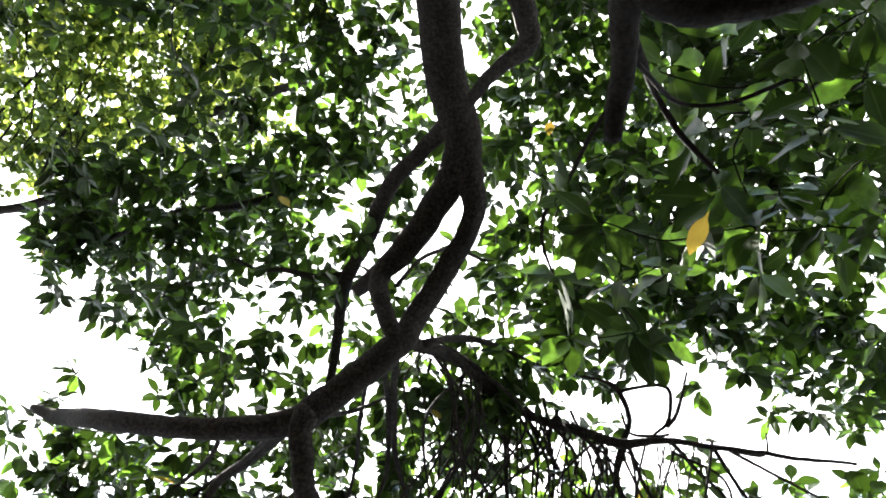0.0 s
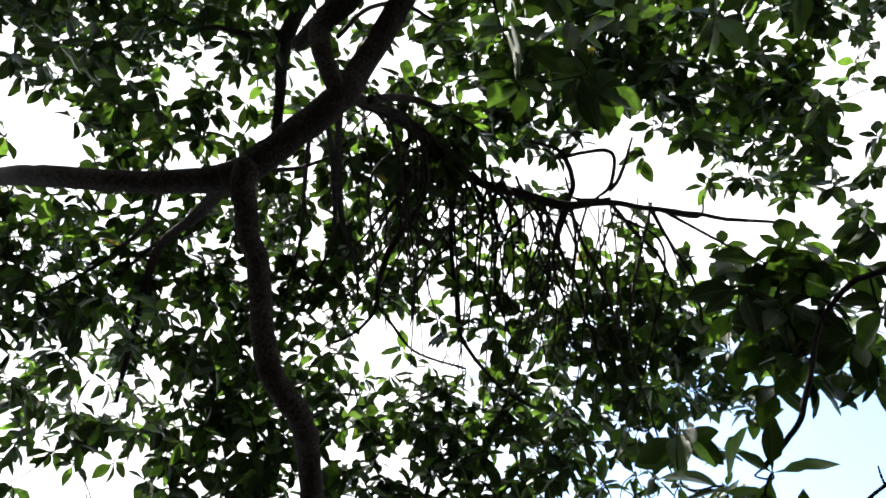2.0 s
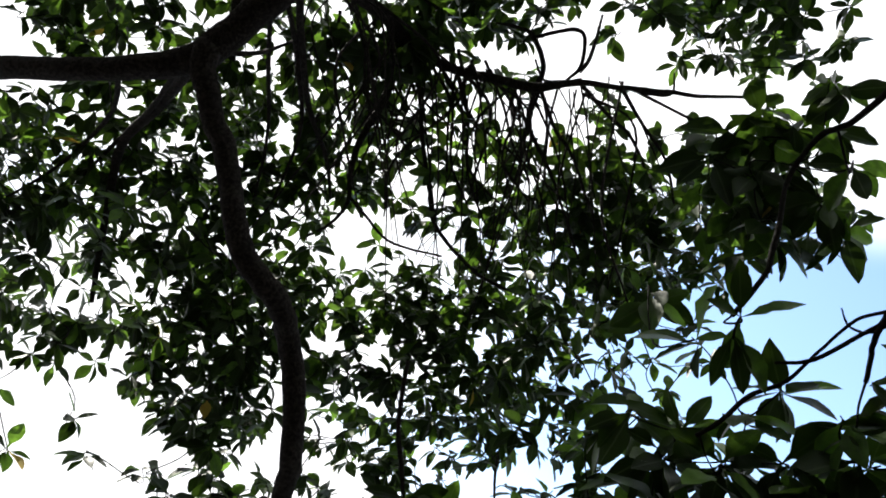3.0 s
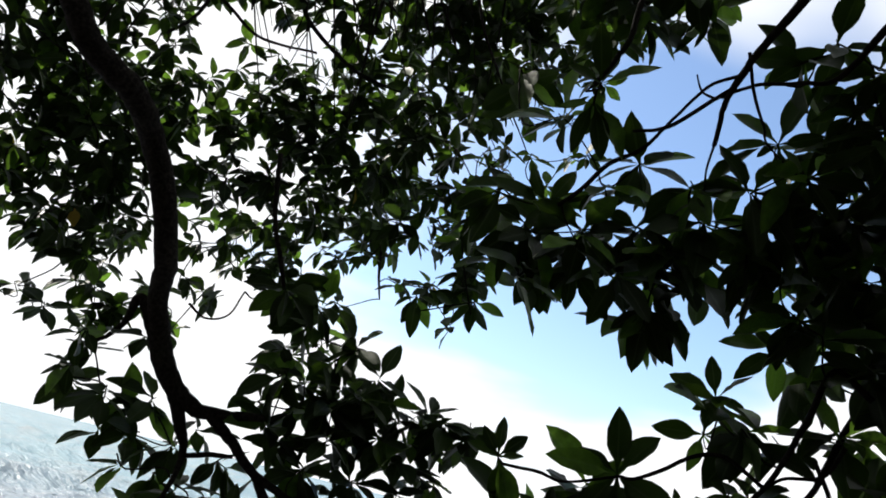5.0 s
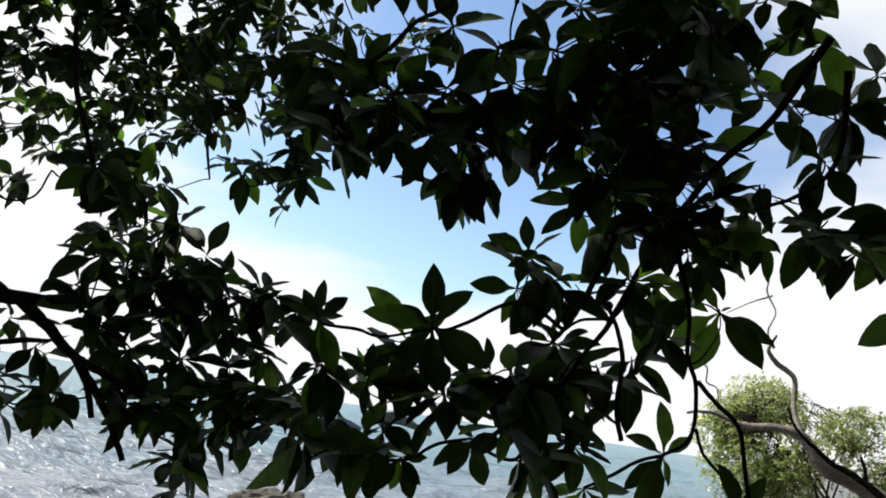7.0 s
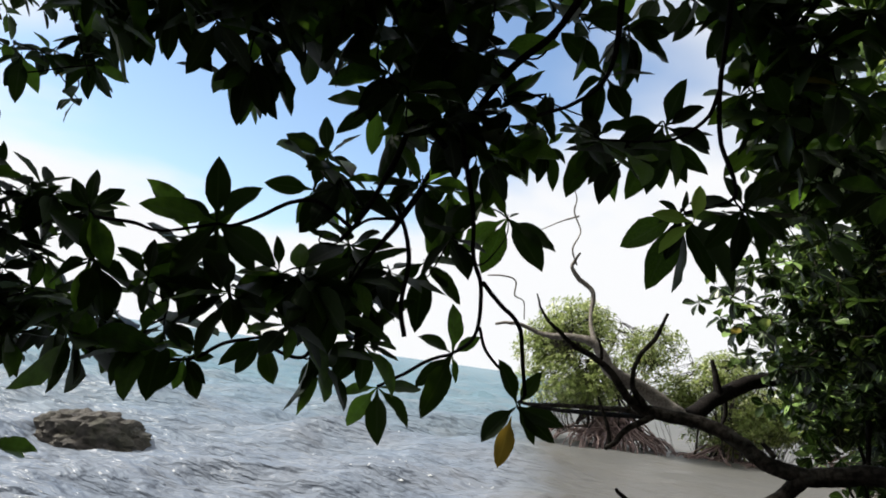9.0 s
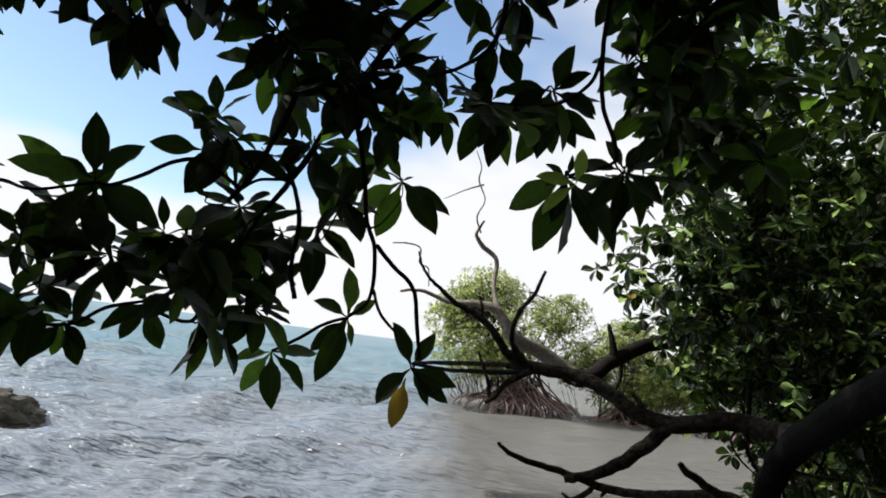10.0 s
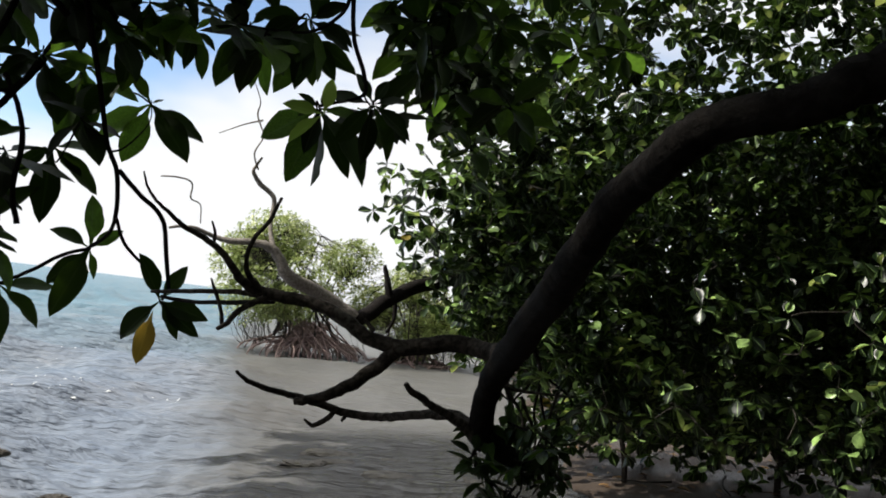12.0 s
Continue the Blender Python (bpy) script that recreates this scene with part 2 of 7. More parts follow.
WEEDY_ROCK = rock_material("weedy_rock", (0.010, 0.009, 0.008), (0.035, 0.032, 0.028))


# ---------------------------------------------------------------- building helpers
def mesh_object(name, verts, faces, material, parent=None, label="", smooth=True):
    me = bpy.data.meshes.new(name)
    me.from_pydata(verts, [], faces)
    me.materials.append(material)
    me.polygons.foreach_set("use_smooth", [smooth] * len(me.polygons))
    ob = new(name, me)
    ob.parent = parent
    if label:
        tagged(ob, label)
    return ob


def thing(name, place, label, category, group="", kind=""):
    ob = new(name)
    ob.location = place
    ob.empty_display_size = 0.3
    tagged(ob, label, category, group, kind)
    return ob


def smooth_line(points, steps):
    """Catmull-Rom through points of any dimension."""
    p = np.array(points, float)
    p = np.vstack([2 * p[0] - p[1], p, 2 * p[-1] - p[-2]])
    t = np.linspace(0, 1, steps, endpoint=False)[:, None]
    rows = []
    for i in range(1, len(p) - 2):
        a, b, c, d = p[i - 1:i + 3]
        rows.append(0.5 * (2 * b + (c - a) * t + (2 * a - 5 * b + 4 * c - d) * t ** 2 + (3 * b - a - 3 * c + d) * t ** 3))
    rows.append(p[-2][None])
    return np.vstack(rows)


def tube(line, radii, sides, rough, seed):
    """Vertices and faces of a closed tube along a line, with an uneven skin."""
    n = len(line)
    along = np.gradient(line, axis=0)
    along /= np.linalg.norm(along, axis=1)[:, None] + 1e-9
    ref = np.array([0.31, 0.17, 0.93])
    side = np.cross(along[0], ref)
    side /= np.linalg.norm(side)
    rng = np.random.default_rng(seed)
    phase = rng.uniform(0, 6.28, 3)
    sides_at = np.empty((n, 3))
    for i in range(n):
        side = side - along[i] * side.dot(along[i])
        side /= math.sqrt(side.dot(side)) + 1e-9
        sides_at[i] = side
    others = np.cross(along, sides_at)
    length = np.concatenate([[0], np.cumsum(np.linalg.norm(np.diff(line, axis=0), axis=1))])[:, None]
    w = np.linspace(0, 2 * math.pi, sides, endpoint=False)[None, :]
    lump = 1 + rough * (0.5 * np.sin(3 * w + phase[0] + length * 9) + 0.5 * np.sin(2 * w + phase[1] - length * 23) + 0.6 * np.sin(length * 41 + phase[2] + w) + rng.uniform(-0.5, 0.5, (n, sides)))
    r = (np.asarray(radii)[:, None] * lump)[:, :, None]
    verts = line[:, None, :] + (sides_at[:, None, :] * np.cos(w)[:, :, None] + others[:, None, :] * np.sin(w)[:, :, None]) * r
    i, k = np.meshgrid(np.arange(n - 1), np.arange(sides), indexing="ij")
    a1, b1 = (i * sides + k).ravel(), (i * sides + (k + 1) % sides).ravel()
    return verts.reshape(-1, 3), np.column_stack([a1, b1, b1 + sides, a1 + sides])


OWNERS = {}         # the limb to which each of those points belongs
SAMPLES = {}        # points along the limbs of each tree, for the twigs to spring from
LEAVES = {}         # matrices of each tree's leaves
TIPS = {}
COUNT = [0]


def limb(name, tree, material, points):
    COUNT[0] += 1
    p = np.array(points)
    thick = p[:, 3].max()
    line = smooth_line(p, 7)
    radii = np.maximum(line[:, 3], 0.0012)
    at = line[:, :3].copy()
    rng = np.random.default_rng(COUNT[0])
    wob = np.cumsum(rng.normal(0, 1, at.shape), axis=0)
    wob -= np.linspace(0, 1, len(at))[:, None] * wob[-1]
    at += wob * min(0.0022, thick * 0.06)
    sides = 12 if thick > 0.03 else 8 if thick > 0.008 else 6
    verts, quads = tube(at, radii, sides, 0.03 if thick > 0.02 else 0.05, COUNT[0])
    ends = [tuple(range(sides - 1, -1, -1)), tuple(range(len(verts) - sides, len(verts)))]
    ob = mesh_object(name, verts.tolist(), quads.tolist() + ends, material, tree)
    SAMPLES.setdefault(tree.name, []).append(at[len(at) // 4:])
    OWNERS.setdefault(tree.name, []).extend([ob] * (len(at) - len(at) // 4))


def leaf_template(seed, wide, bend, fold, sections=5, stalk=0.16, broadest=0.86, blunt=False):
    """A pointed oval blade one unit long, folded along its midrib, with a short stalk."""
    rng = np.random.default_rng(seed)
    verts, faces = [], []
    verts += [(-0.007, 0, 0), (0.007, 0, 0)]
    s0 = stalk
    for i in range(sections):
        u = i / (sections - 1)
        y = s0 + (1 - s0) * (0.03 + (0.93 if blunt else 0.85) * u)
        f = (y - s0) / (1 - s0)
        w = wide * (math.sin(math.pi * f ** broadest) ** 0.85) * (1 + rng.uniform(-0.06, 0.06)) + 0.006
        z = bend * (f ** 2) * -1 + rng.uniform(-0.008, 0.008)
        side_z = z + fold * w + rng.uniform(-0.012, 0.012)
        verts += [(-w, y, side_z), (0.0, y, z - 0.012), (w, y, side_z + rng.uniform(-0.015, 0.015))]
    verts.append((rng.uniform(-0.02, 0.02), 1.0, -bend))
    faces += [(0, 3, 2), (0, 1, 3), (1, 4, 3)]
    for i in range(sections - 1):
        a1 = 2 + 3 * i
        faces += [(a1, a1 + 1, a1 + 4, a1 + 3), (a1 + 1, a1 + 2, a1 + 5, a1 + 4)]
    last = 2 + 3 * (sections - 1)
    tip = len(verts) - 1
    faces += [(last, last + 1, tip), (last + 1, last + 2, tip)]
    return np.array(verts), faces


BROAD = [leaf_template(i, 0.198 + 0.016 * (i % 3), 0.05 + 0.09 * (i % 4) / 3, 0.2 + 0.13 * (i % 3), 7) for i in range(8)]
OVAL = [leaf_template(20 + i, 0.27 + 0.02 * (i % 3), 0.03 + 0.08 * (i % 4) / 3, 0.14 + 0.13 * (i % 3), 5, 0.1, 1.25, True) for i in range(6)]
TINY = [leaf_template(40 + i, 0.22, 0.06, 0.25, 3) for i in range(4)]
RNG = np.random.default_rng(7)


def ribs(me, count):
    """Marks the middle of every blade, for the paler midrib."""
    one = [0.0, 0.0] + [0.0, 1.0, 0.0] * ((count - 3) // 3) + [1.0]
    me.attributes.new("rib", "FLOAT", "POINT").data.foreach_set("value", one * (len(me.vertices) // count))


def unit(v):
    return v / (np.linalg.norm(v) + 1e-9)


def rosette(tree, place, axis, length, count, droop=0.55):
    """A whorl of leaves at the end of a twig."""
    axis = unit(np.array(axis))
    a1 = unit(np.cross(axis, (0.2, 0.9, 0.35)))
    b1 = np.cross(axis, a1)
    n = max(4, int(count + RNG.integers(-2, 2)))
    i = np.arange(n)
    w = RNG.uniform(0, 6.28) + i * 2.399 + RNG.uniform(-0.25, 0.25, n)
    open_up = np.radians(np.where(i > n * 0.35, RNG.uniform(38, 92, n), RNG.uniform(70, 112, n)))[:, None]
    around = a1 * np.cos(w)[:, None] + b1 * np.sin(w)[:, None]
    way = axis * np.cos(open_up) + around * np.sin(open_up)
    way[:, 2] -= droop * RNG.uniform(0.5, 1.4, n)
    way /= np.linalg.norm(way, axis=1)[:, None]
    face = np.array((0, 0, 1.0)) + 0.7 * axis + RNG.normal(0, 0.28, (n, 3))
    across = np.cross(way, face)
    across /= np.linalg.norm(across, axis=1)[:, None] + 1e-9
    face = np.cross(across, way)
    size = (length * RNG.uniform(0.72, 1.12, n) * np.where(i < 2, 0.8, 1.0))[:, None]
    m = np.zeros((n, 4, 4))
    m[:, 3, 3] = 1
    m[:, :3, 0], m[:, :3, 1], m[:, :3, 2] = across * size * RNG.uniform(0.9, 1.1, (n, 1)), way * size, face * size
    m[:, :3, 3] = np.array(place) - axis * RNG.uniform(0, 0.25, (n, 1)) * length
    LEAVES.setdefault(tree.name, []).extend(m)
    TIPS.setdefault(tree.name, []).append(np.array([*place, *axis]))


def tip_axis(place):
    """Twig ends rise a little and lean outwards at random."""
    return unit(np.array((RNG.normal(0, 0.5), RNG.normal(0, 0.5), RNG.normal(0.35, 0.5))))


def clumps(tree, rows, spread, length, count=7, fuller=1.0):
    for x, y, z, n in rows:
        for _ in range(int(round(n * fuller))):
            place = np.array((x, y, z)) + RNG.normal(0, spread * 0.62, 3)
            rosette(tree, place, tip_axis(place), length, count)


def sprays(tree, rows, length, count):
    for place in rows:
        rosette(tree, place, tip_axis(place), length, count)


def whorl(tree, place, ways, material=None, facing=(-0.3, -0.75, 0.4), label="yellow ageing leaf"):
    """A whorl whose leaves point the given ways, each as long as its leaf."""
    rows = []
    for way in np.array(ways):
        size = np.linalg.norm(way)
        way = way / size
        face = np.array(facing) + RNG.normal(0, 0.25, 3)
        across = unit(np.cross(way, face))
        m = np.eye(4)
        m[:3, 0], m[:3, 1], m[:3, 2], m[:3, 3] = across * size * 0.86, way * size, np.cross(across, way) * size, place
        rows.append(m)
    if material is None:
        LEAVES.setdefault(tree.name, []).extend(rows)
        TIPS.setdefault(tree.name, []).append(np.array([*place, *unit(-np.mean(ways, axis=0) + (0, 0, 0.05))]))
    else:
        for m in rows:
            tv, tf = BROAD[1]
            ob = mesh_object("leaf", tv.tolist(), tf, material, tree, label)
            ribs(ob.data, len(tv))
            ob.matrix_basis = tree.matrix_basis.inverted() @ Matrix(m.tolist())


def grow_twigs(tree, material, first_radius=0.004, reach=1.2, chain=True, fine=4, share=1.0):
    """Each whorl is joined by a thin curved twig to the nearest limb, or to a whorl that is joined already."""
    tips = np.array(TIPS[tree.name])
    bare = np.vstack(SAMPLES[tree.name])
    nodes = np.vstack([bare, np.zeros((len(tips), 3))])
    have = len(bare)
    gap = np.array([np.min(np.sum((bare - t[:3]) ** 2, axis=1)) for t in tips])
    verts, quads, base = [], [], 0
    for i in np.argsort(gap):
        p, axis = tips[i, :3], tips[i, 3:]
        d2 = np.sum((nodes[:have] - p) ** 2, axis=1)
        q = nodes[int(np.argmin(d2))]
        far = math.sqrt(float(d2.min()))
        if 0.01 < far < reach and RNG.uniform() < share:
            bow = RNG.normal(0, 0.10 * far, 3)
            line = smooth_line([q, q * 0.65 + p * 0.35 + bow - (0, 0, 0.05 * far), p - axis * min(0.25 * far, 0.06), p + axis * 0.01], fine)
            v, f = tube(line, np.linspace(first_radius * (0.7 + 0.5 * min(far, 1.0)), first_radius * 0.5, len(line)), 4, 0.05, int(i))
            verts.append(v)
            quads.append(f + base)
            base += len(v)
        if chain:
            nodes[have] = p
            have += 1
    ob = mesh_object("twig_growth", np.vstack(verts).tolist(), np.vstack(quads).tolist(), material, tree)
    tagged(ob, kind="stuff")


def joined(name, tree, rows, templates, material):
    """All the leaves of rows in one mesh: each template's share is laid out in one go."""
    verts, faces, base, count = [], [], 0, len(templates[0][0])
    for k, (tv, tf) in enumerate(templates):
        m = np.array(rows[k::len(templates)])
        if not len(m):
            continue
        v = np.einsum("nij,vj->nvi", m[:, :3, :3], tv) + m[:, None, :3, 3]
        verts.append(v.reshape(-1, 3))
        for size in (3, 4):
            f = np.array([face for face in tf if len(face) == size])
            if len(f):
                faces += (f[None] + (base + np.arange(len(m)) * len(tv))[:, None, None]).reshape(-1, size).tolist()
        base += len(m) * len(tv)
    if base:
        ob = mesh_object(name, np.vstack(verts).tolist(), faces, material, tree)
        ribs(ob.data, count)
        tagged(ob, kind="stuff")


def hang_leaves(tree, templates, material, single, keep, near=None):
    """The leaves within a stretch of the plan become objects that share meshes, the rest one mesh."""
    rows = LEAVES[tree.name]
    if near is not None:
        order = np.argsort(np.sum((np.array(rows)[:, :3, 3] - np.array(near)) ** 2, axis=1)).tolist()
    else:
        order = list(range(len(rows)))
    first, rest = order[:keep], order[keep:]
    meshes = []
    for tv, tf in templates:
        me = bpy.data.meshes.new("leaf")
        me.from_pydata(tv.tolist(), [], tf)
        me.materials.append(single)
        me.polygons.foreach_set("use_smooth", [True] * len(me.polygons))
        ribs(me, len(tv))
        meshes.append(me)
    nodes = np.vstack(SAMPLES[tree.name])
    for k, i in enumerate(first):
        ob = new("leaf", meshes[k % len(meshes)])
        ob.parent = OWNERS[tree.name][int(np.argmin(np.sum((nodes - rows[i][:3, 3]) ** 2, axis=1)))]
        ob.matrix_basis = Matrix(rows[i].tolist())
    joined("foliage", tree, [rows[i] for i in rest], templates, material)


def settle(tree):
    """Meshes were written in world places: shift them to hang under the tree's base."""
    tree_at = Matrix.Translation(tree.location)
    for ob in tree.children:
        if ob.type == "MESH" and not ob.name.startswith("leaf"):
            ob.matrix_parent_inverse = tree_at.inverted()


# ---------------------------------------------------------------- ground and sea
SHORE_X = (-4000, -30, -6, 3, 7.0, 9.3, 11.2, 16, 23, 40, 4000)
SHORE_Y = (4.0, 3.0, 2.6, 2.8, 3.55, 5.0, 6.6, 9.7, 13.0, 22.0, 2200)


def rings(centre, first, last, ratio, turns):
    """Vertices and faces of a round sheet with finer rings near its middle."""
    radii = [first * ratio ** i for i in range(int(math.log(last / first) / math.log(ratio)) + 2)]
    flat = np.array([(centre[0] + r * math.sin(w), centre[1] + r * math.cos(w)) for r in radii for w in turns])
    n = len(turns)
    faces = [(i * n + k, i * n + (k + 1) % n, (i + 1) * n + (k + 1) % n, (i + 1) * n + k) for i in range(len(radii) - 1) for k in range(n)]
    faces.append(tuple(range(n - 1, -1, -1)))
    return flat, faces


def land_height(x, y):
    s = (np.interp(x, SHORE_X, SHORE_Y) - y) * 0.8
    up = 0.26 * (1 - np.exp(-np.maximum(s, 0) / 1.3)) + 0.02 * np.maximum(s, 0) / (1 + 0.02 * np.maximum(s, 0))
    down = -1.0 * (1 - np.exp(np.minimum(s, 0) / 5))
    bumps = np.array([noise.noise((a1 * 0.8, b1 * 0.8, 0.0)) * 0.05 + noise.noise((a1 * 3.1, b1 * 3.1, 4.0)) * 0.022 if abs(a1) + abs(b1) < 60 else 0.0 for a1, b1 in zip(x, y)])
    back = np.clip((-1.9 - y) / 2.4, 0, None)          # an unseen slope inland, added to block the sky behind the view
    rise = 7.0 * back ** 1.4 / (1 + 0.5 * back ** 1.4) * np.clip((60 - x) / 20, 0, 1)
    return np.where(s > 0, up, down) + bumps + rise


turns_land = [math.radians(d) for d in np.linspace(0, 360, 144, endpoint=False)]
flat, faces = rings((0.5, 0.0), 0.5, 4500, 1.035, turns_land)
z = land_height(flat[:, 0], flat[:, 1])
ground = mesh_object("ground", np.column_stack([flat, z]).tolist(), faces, GROUND)
tagged(ground, "wet brown mud and sand with leaf litter", "ground", kind="structure")

turns_sea = [math.radians(d) for d in [*np.linspace(-45, 85, 330), *np.linspace(90, 310, 45)]]
flat, faces = rings((0.5, 0.0), 2.6, 4600, 1.016, turns_sea)
x, y = flat[:, 0], flat[:, 1]
dist = np.hypot(x - 0.5, y)
lee = 1 / (1 + np.exp(-np.clip((0.79 * x - 0.61 * y - 0.5) * 1.6, -40, 40)))
swell = np.zeros(len(x))
wave_rng = np.random.default_rng(3)
for k in range(26):
    wl = 0.35 * 1.18 ** k * wave_rng.uniform(0.85, 1.15)
    if wl > 14:
        break
    way = math.radians(200 + wave_rng.normal(0, 24))
    phase = 2 * math.pi * (x * math.sin(way) + y * math.cos(way)) / wl + wave_rng.uniform(0, 6.28)
    crest = 1 - np.abs(np.sin(phase / 2 + 0.9 * np.sin(0.23 * x + k) + 0.7 * np.sin(0.31 * y + 2 * k)))
    fade = np.clip(1.4 - dist * 0.016 * 5 / (wl * 6), 0, 1)
    swell += (crest - 0.36) * 0.048 * wl ** 0.6 * fade
swell *= (1 - 0.72 * lee) * np.clip((dist - 2.2) / 4, 0.2, 1)
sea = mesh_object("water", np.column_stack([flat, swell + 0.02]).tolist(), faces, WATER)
tagged(sea, "choppy grey-green shallow sea, brown with silt near shore", "sea", kind="structure")

# ---------------------------------------------------------------- overhanging shade tree
shade_tree = thing("shade_tree", (-1.2, -1.6, 0.15), "large broad-leaved tree spreading its canopy over the shore", "tree")
limb("trunk", shade_tree, BARK, [(-1.2, -1.6, -0.1, 0.20), (-1.2, -1.6, 0.4, 0.17), (-1.17, -1.45, 1.4, 0.14), (-1.1, -1.0, 2.6, 0.12), (-1.02, -0.3, 3.7, 0.105), (-1.01, 0.15, 4.2, 0.096), (-1.02, 0.57, 4.44, 0.0904)])
limb("limb", shade_tree, BARK, [(-1.02, 0.57, 4.44, 0.0904), (-1.01, 0.85, 4.38, 0.0850), (-1.00, 1.10, 4.38, 0.0830), (-0.96, 1.33, 4.33, 0.0819), (-0.89, 1.52, 4.31, 0.0808), (-0.84, 1.66, 4.24, 0.0674), (-0.77, 1.78, 4.12, 0.0444), (-0.81, 1.91, 3.94, 0.0459), (-0.85, 2.00, 3.72, 0.0468), (-0.87, 2.02, 3.56, 0.0538), (-0.97, 2.08, 3.41, 0.0538), (-1.09, 2.14, 3.24, 0.0538), (-1.29, 2.15, 3.12, 0.0420), (-1.52, 2.18, 3.06, 0.0394), (-1.90, 2.32, 3.06, 0.0412), (-2.29, 2.56, 3.14, 0.0357), (-2.51, 2.63, 3.17, 0.0173)])
limb("limb", shade_tree, BARK, [(-0.90, 1.55, 4.31, 0.0564), (-0.91, 1.68, 4.24, 0.0626), (-0.96, 1.82, 4.12, 0.0592), (-1.00, 1.91, 3.97, 0.0539), (-1.05, 1.96, 3.84, 0.0421), (-0.97, 1.96, 3.69, 0.0361), (-0.87, 2.00, 3.59, 0.0351)])
limb("limb", shade_tree, BARK, [(-1.00, 1.91, 3.97, 0.0449), (-1.11, 2.02, 3.92, 0.0415), (-1.22, 2.14, 3.91, 0.0287)])
limb("limb", shade_tree, BARK, [(-0.94, 1.49, 4.31, 0.0382), (-1.08, 1.67, 4.33, 0.0354), (-1.22, 1.86, 4.33, 0.0372), (-1.35, 2.15, 4.31, 0.0395), (-1.45, 2.39, 4.23, 0.0354), (-1.50, 2.64, 4.20, 0.0285), (-1.52, 2.90, 4.08, 0.0236), (-1.55, 3.09, 3.96, 0.0180)])
limb("limb", shade_tree, BARK, [(-0.67, 0.82, 4.15, 0.0434), (-0.62, 0.97, 4.20, 0.0410), (-0.61, 1.08, 4.21, 0.0356), (-0.74, 1.22, 4.23, 0.0269), (-0.86, 1.39, 4.29, 0.0241)])
limb("branch", shade_tree, BARK, [(-1.45, 2.36, 4.23, 0.0189), (-1.62, 2.44, 4.22, 0.0181), (-1.83, 2.46, 4.23, 0.0143), (-2.04, 2.57, 4.29, 0.0106), (-2.16, 2.50, 4.25, 0.0076)])
limb("limb", shade_tree, BARK, [(-1.05, 2.11, 3.25, 0.0460), (-1.06, 2.15, 3.19, 0.0430), (-0.99, 2.22, 3.07, 0.0400), (-0.91, 2.26, 2.97, 0.0390), (-0.85, 2.30, 2.85, 0.0390), (-0.79, 2.33, 2.75, 0.0390), (-0.73, 2.37, 2.67, 0.0400), (-0.66, 2.43, 2.64, 0.0410), (-0.60, 2.51, 2.60, 0.0400), (-0.55, 2.64, 2.51, 0.0391), (-0.44, 2.71, 2.23, 0.0365), (-0.39, 2.67, 2.05, 0.0314), (-0.32, 2.71, 1.88, 0.0332), (-0.22, 2.74, 1.79, 0.0258), (-0.12, 2.76, 1.77, 0.0185), (0.03, 2.73, 1.80, 0.0109)])
limb("limb", shade_tree, BARK, [(-0.13, 2.76, 1.78, 0.0222), (-0.05, 2.77, 1.71, 0.0166), (0.05, 2.78, 1.63, 0.0138), (0.18, 2.79, 1.58, 0.0111), (0.32, 2.79, 1.52, 0.0083)])
limb("branch", shade_tree, BARK, [(-0.25, 2.73, 1.81, 0.0222), (-0.20, 2.74, 1.72, 0.0185), (-0.17, 2.75, 1.64, 0.0111), (-0.19, 2.74, 1.50, 0.0065)])
limb("branch", shade_tree, BARK, [(0.04, 2.78, 1.64, 0.0111), (0.10, 2.79, 1.55, 0.0102), (0.13, 2.78, 1.47, 0.0083)])
limb("branch", shade_tree, BARK, [(0.05, 2.78, 1.63, 0.0120), (0.12, 2.79, 1.55, 0.0120), (0.18, 2.79, 1.47, 0.0111), (0.24, 2.78, 1.36, 0.0083)])
limb("branch", shade_tree, BARK, [(-0.33, 2.70, 1.91, 0.0203), (-0.39, 2.67, 2.01, 0.0185), (-0.43, 2.66, 2.05, 0.0166), (-0.45, 2.66, 1.96, 0.0092), (-0.50, 2.65, 1.89, 0.0055)])
limb("branch", shade_tree, BARK, [(-0.17, 2.75, 1.64, 0.0083), (-0.10, 2.77, 1.66, 0.0083), (-0.03, 2.77, 1.67, 0.0055)])
limb("branch", shade_tree, BARK, [(-0.14, 2.57, 2.59, 0.0074), (-0.11, 2.64, 2.41, 0.0083), (-0.05, 2.69, 2.27, 0.0074), (-0.01, 2.73, 2.16, 0.0046)])
limb("branch", shade_tree, BARK, [(-0.33, 2.88, 2.11, 0.0050), (-0.27, 2.90, 2.08, 0.0040), (-0.20, 2.91, 2.11, 0.0035), (-0.17, 2.90, 2.20, 0.0030)])
limb("branch", shade_tree, BARK, [(0.23, 3.54, 2.68, 0.0063), (0.25, 3.57, 2.56, 0.0063), (0.28, 3.60, 2.46, 0.0038)])
limb("branch", shade_tree, BARK, [(-0.87, 2.02, 3.59, 0.0269), (-0.86, 2.25, 3.80, 0.0273), (-0.79, 2.56, 4.04, 0.0304), (-0.70, 2.78, 4.13, 0.0294), (-0.52, 2.93, 4.17, 0.0233), (-0.26, 2.89, 4.15, 0.0215), (-0.06, 2.80, 4.08, 0.0220), (0.10, 2.79, 4.15, 0.0144), (0.36, 2.82, 4.22, 0.0121), (0.60, 2.84, 4.29, 0.0096), (0.87, 2.77, 4.30, 0.0068)])
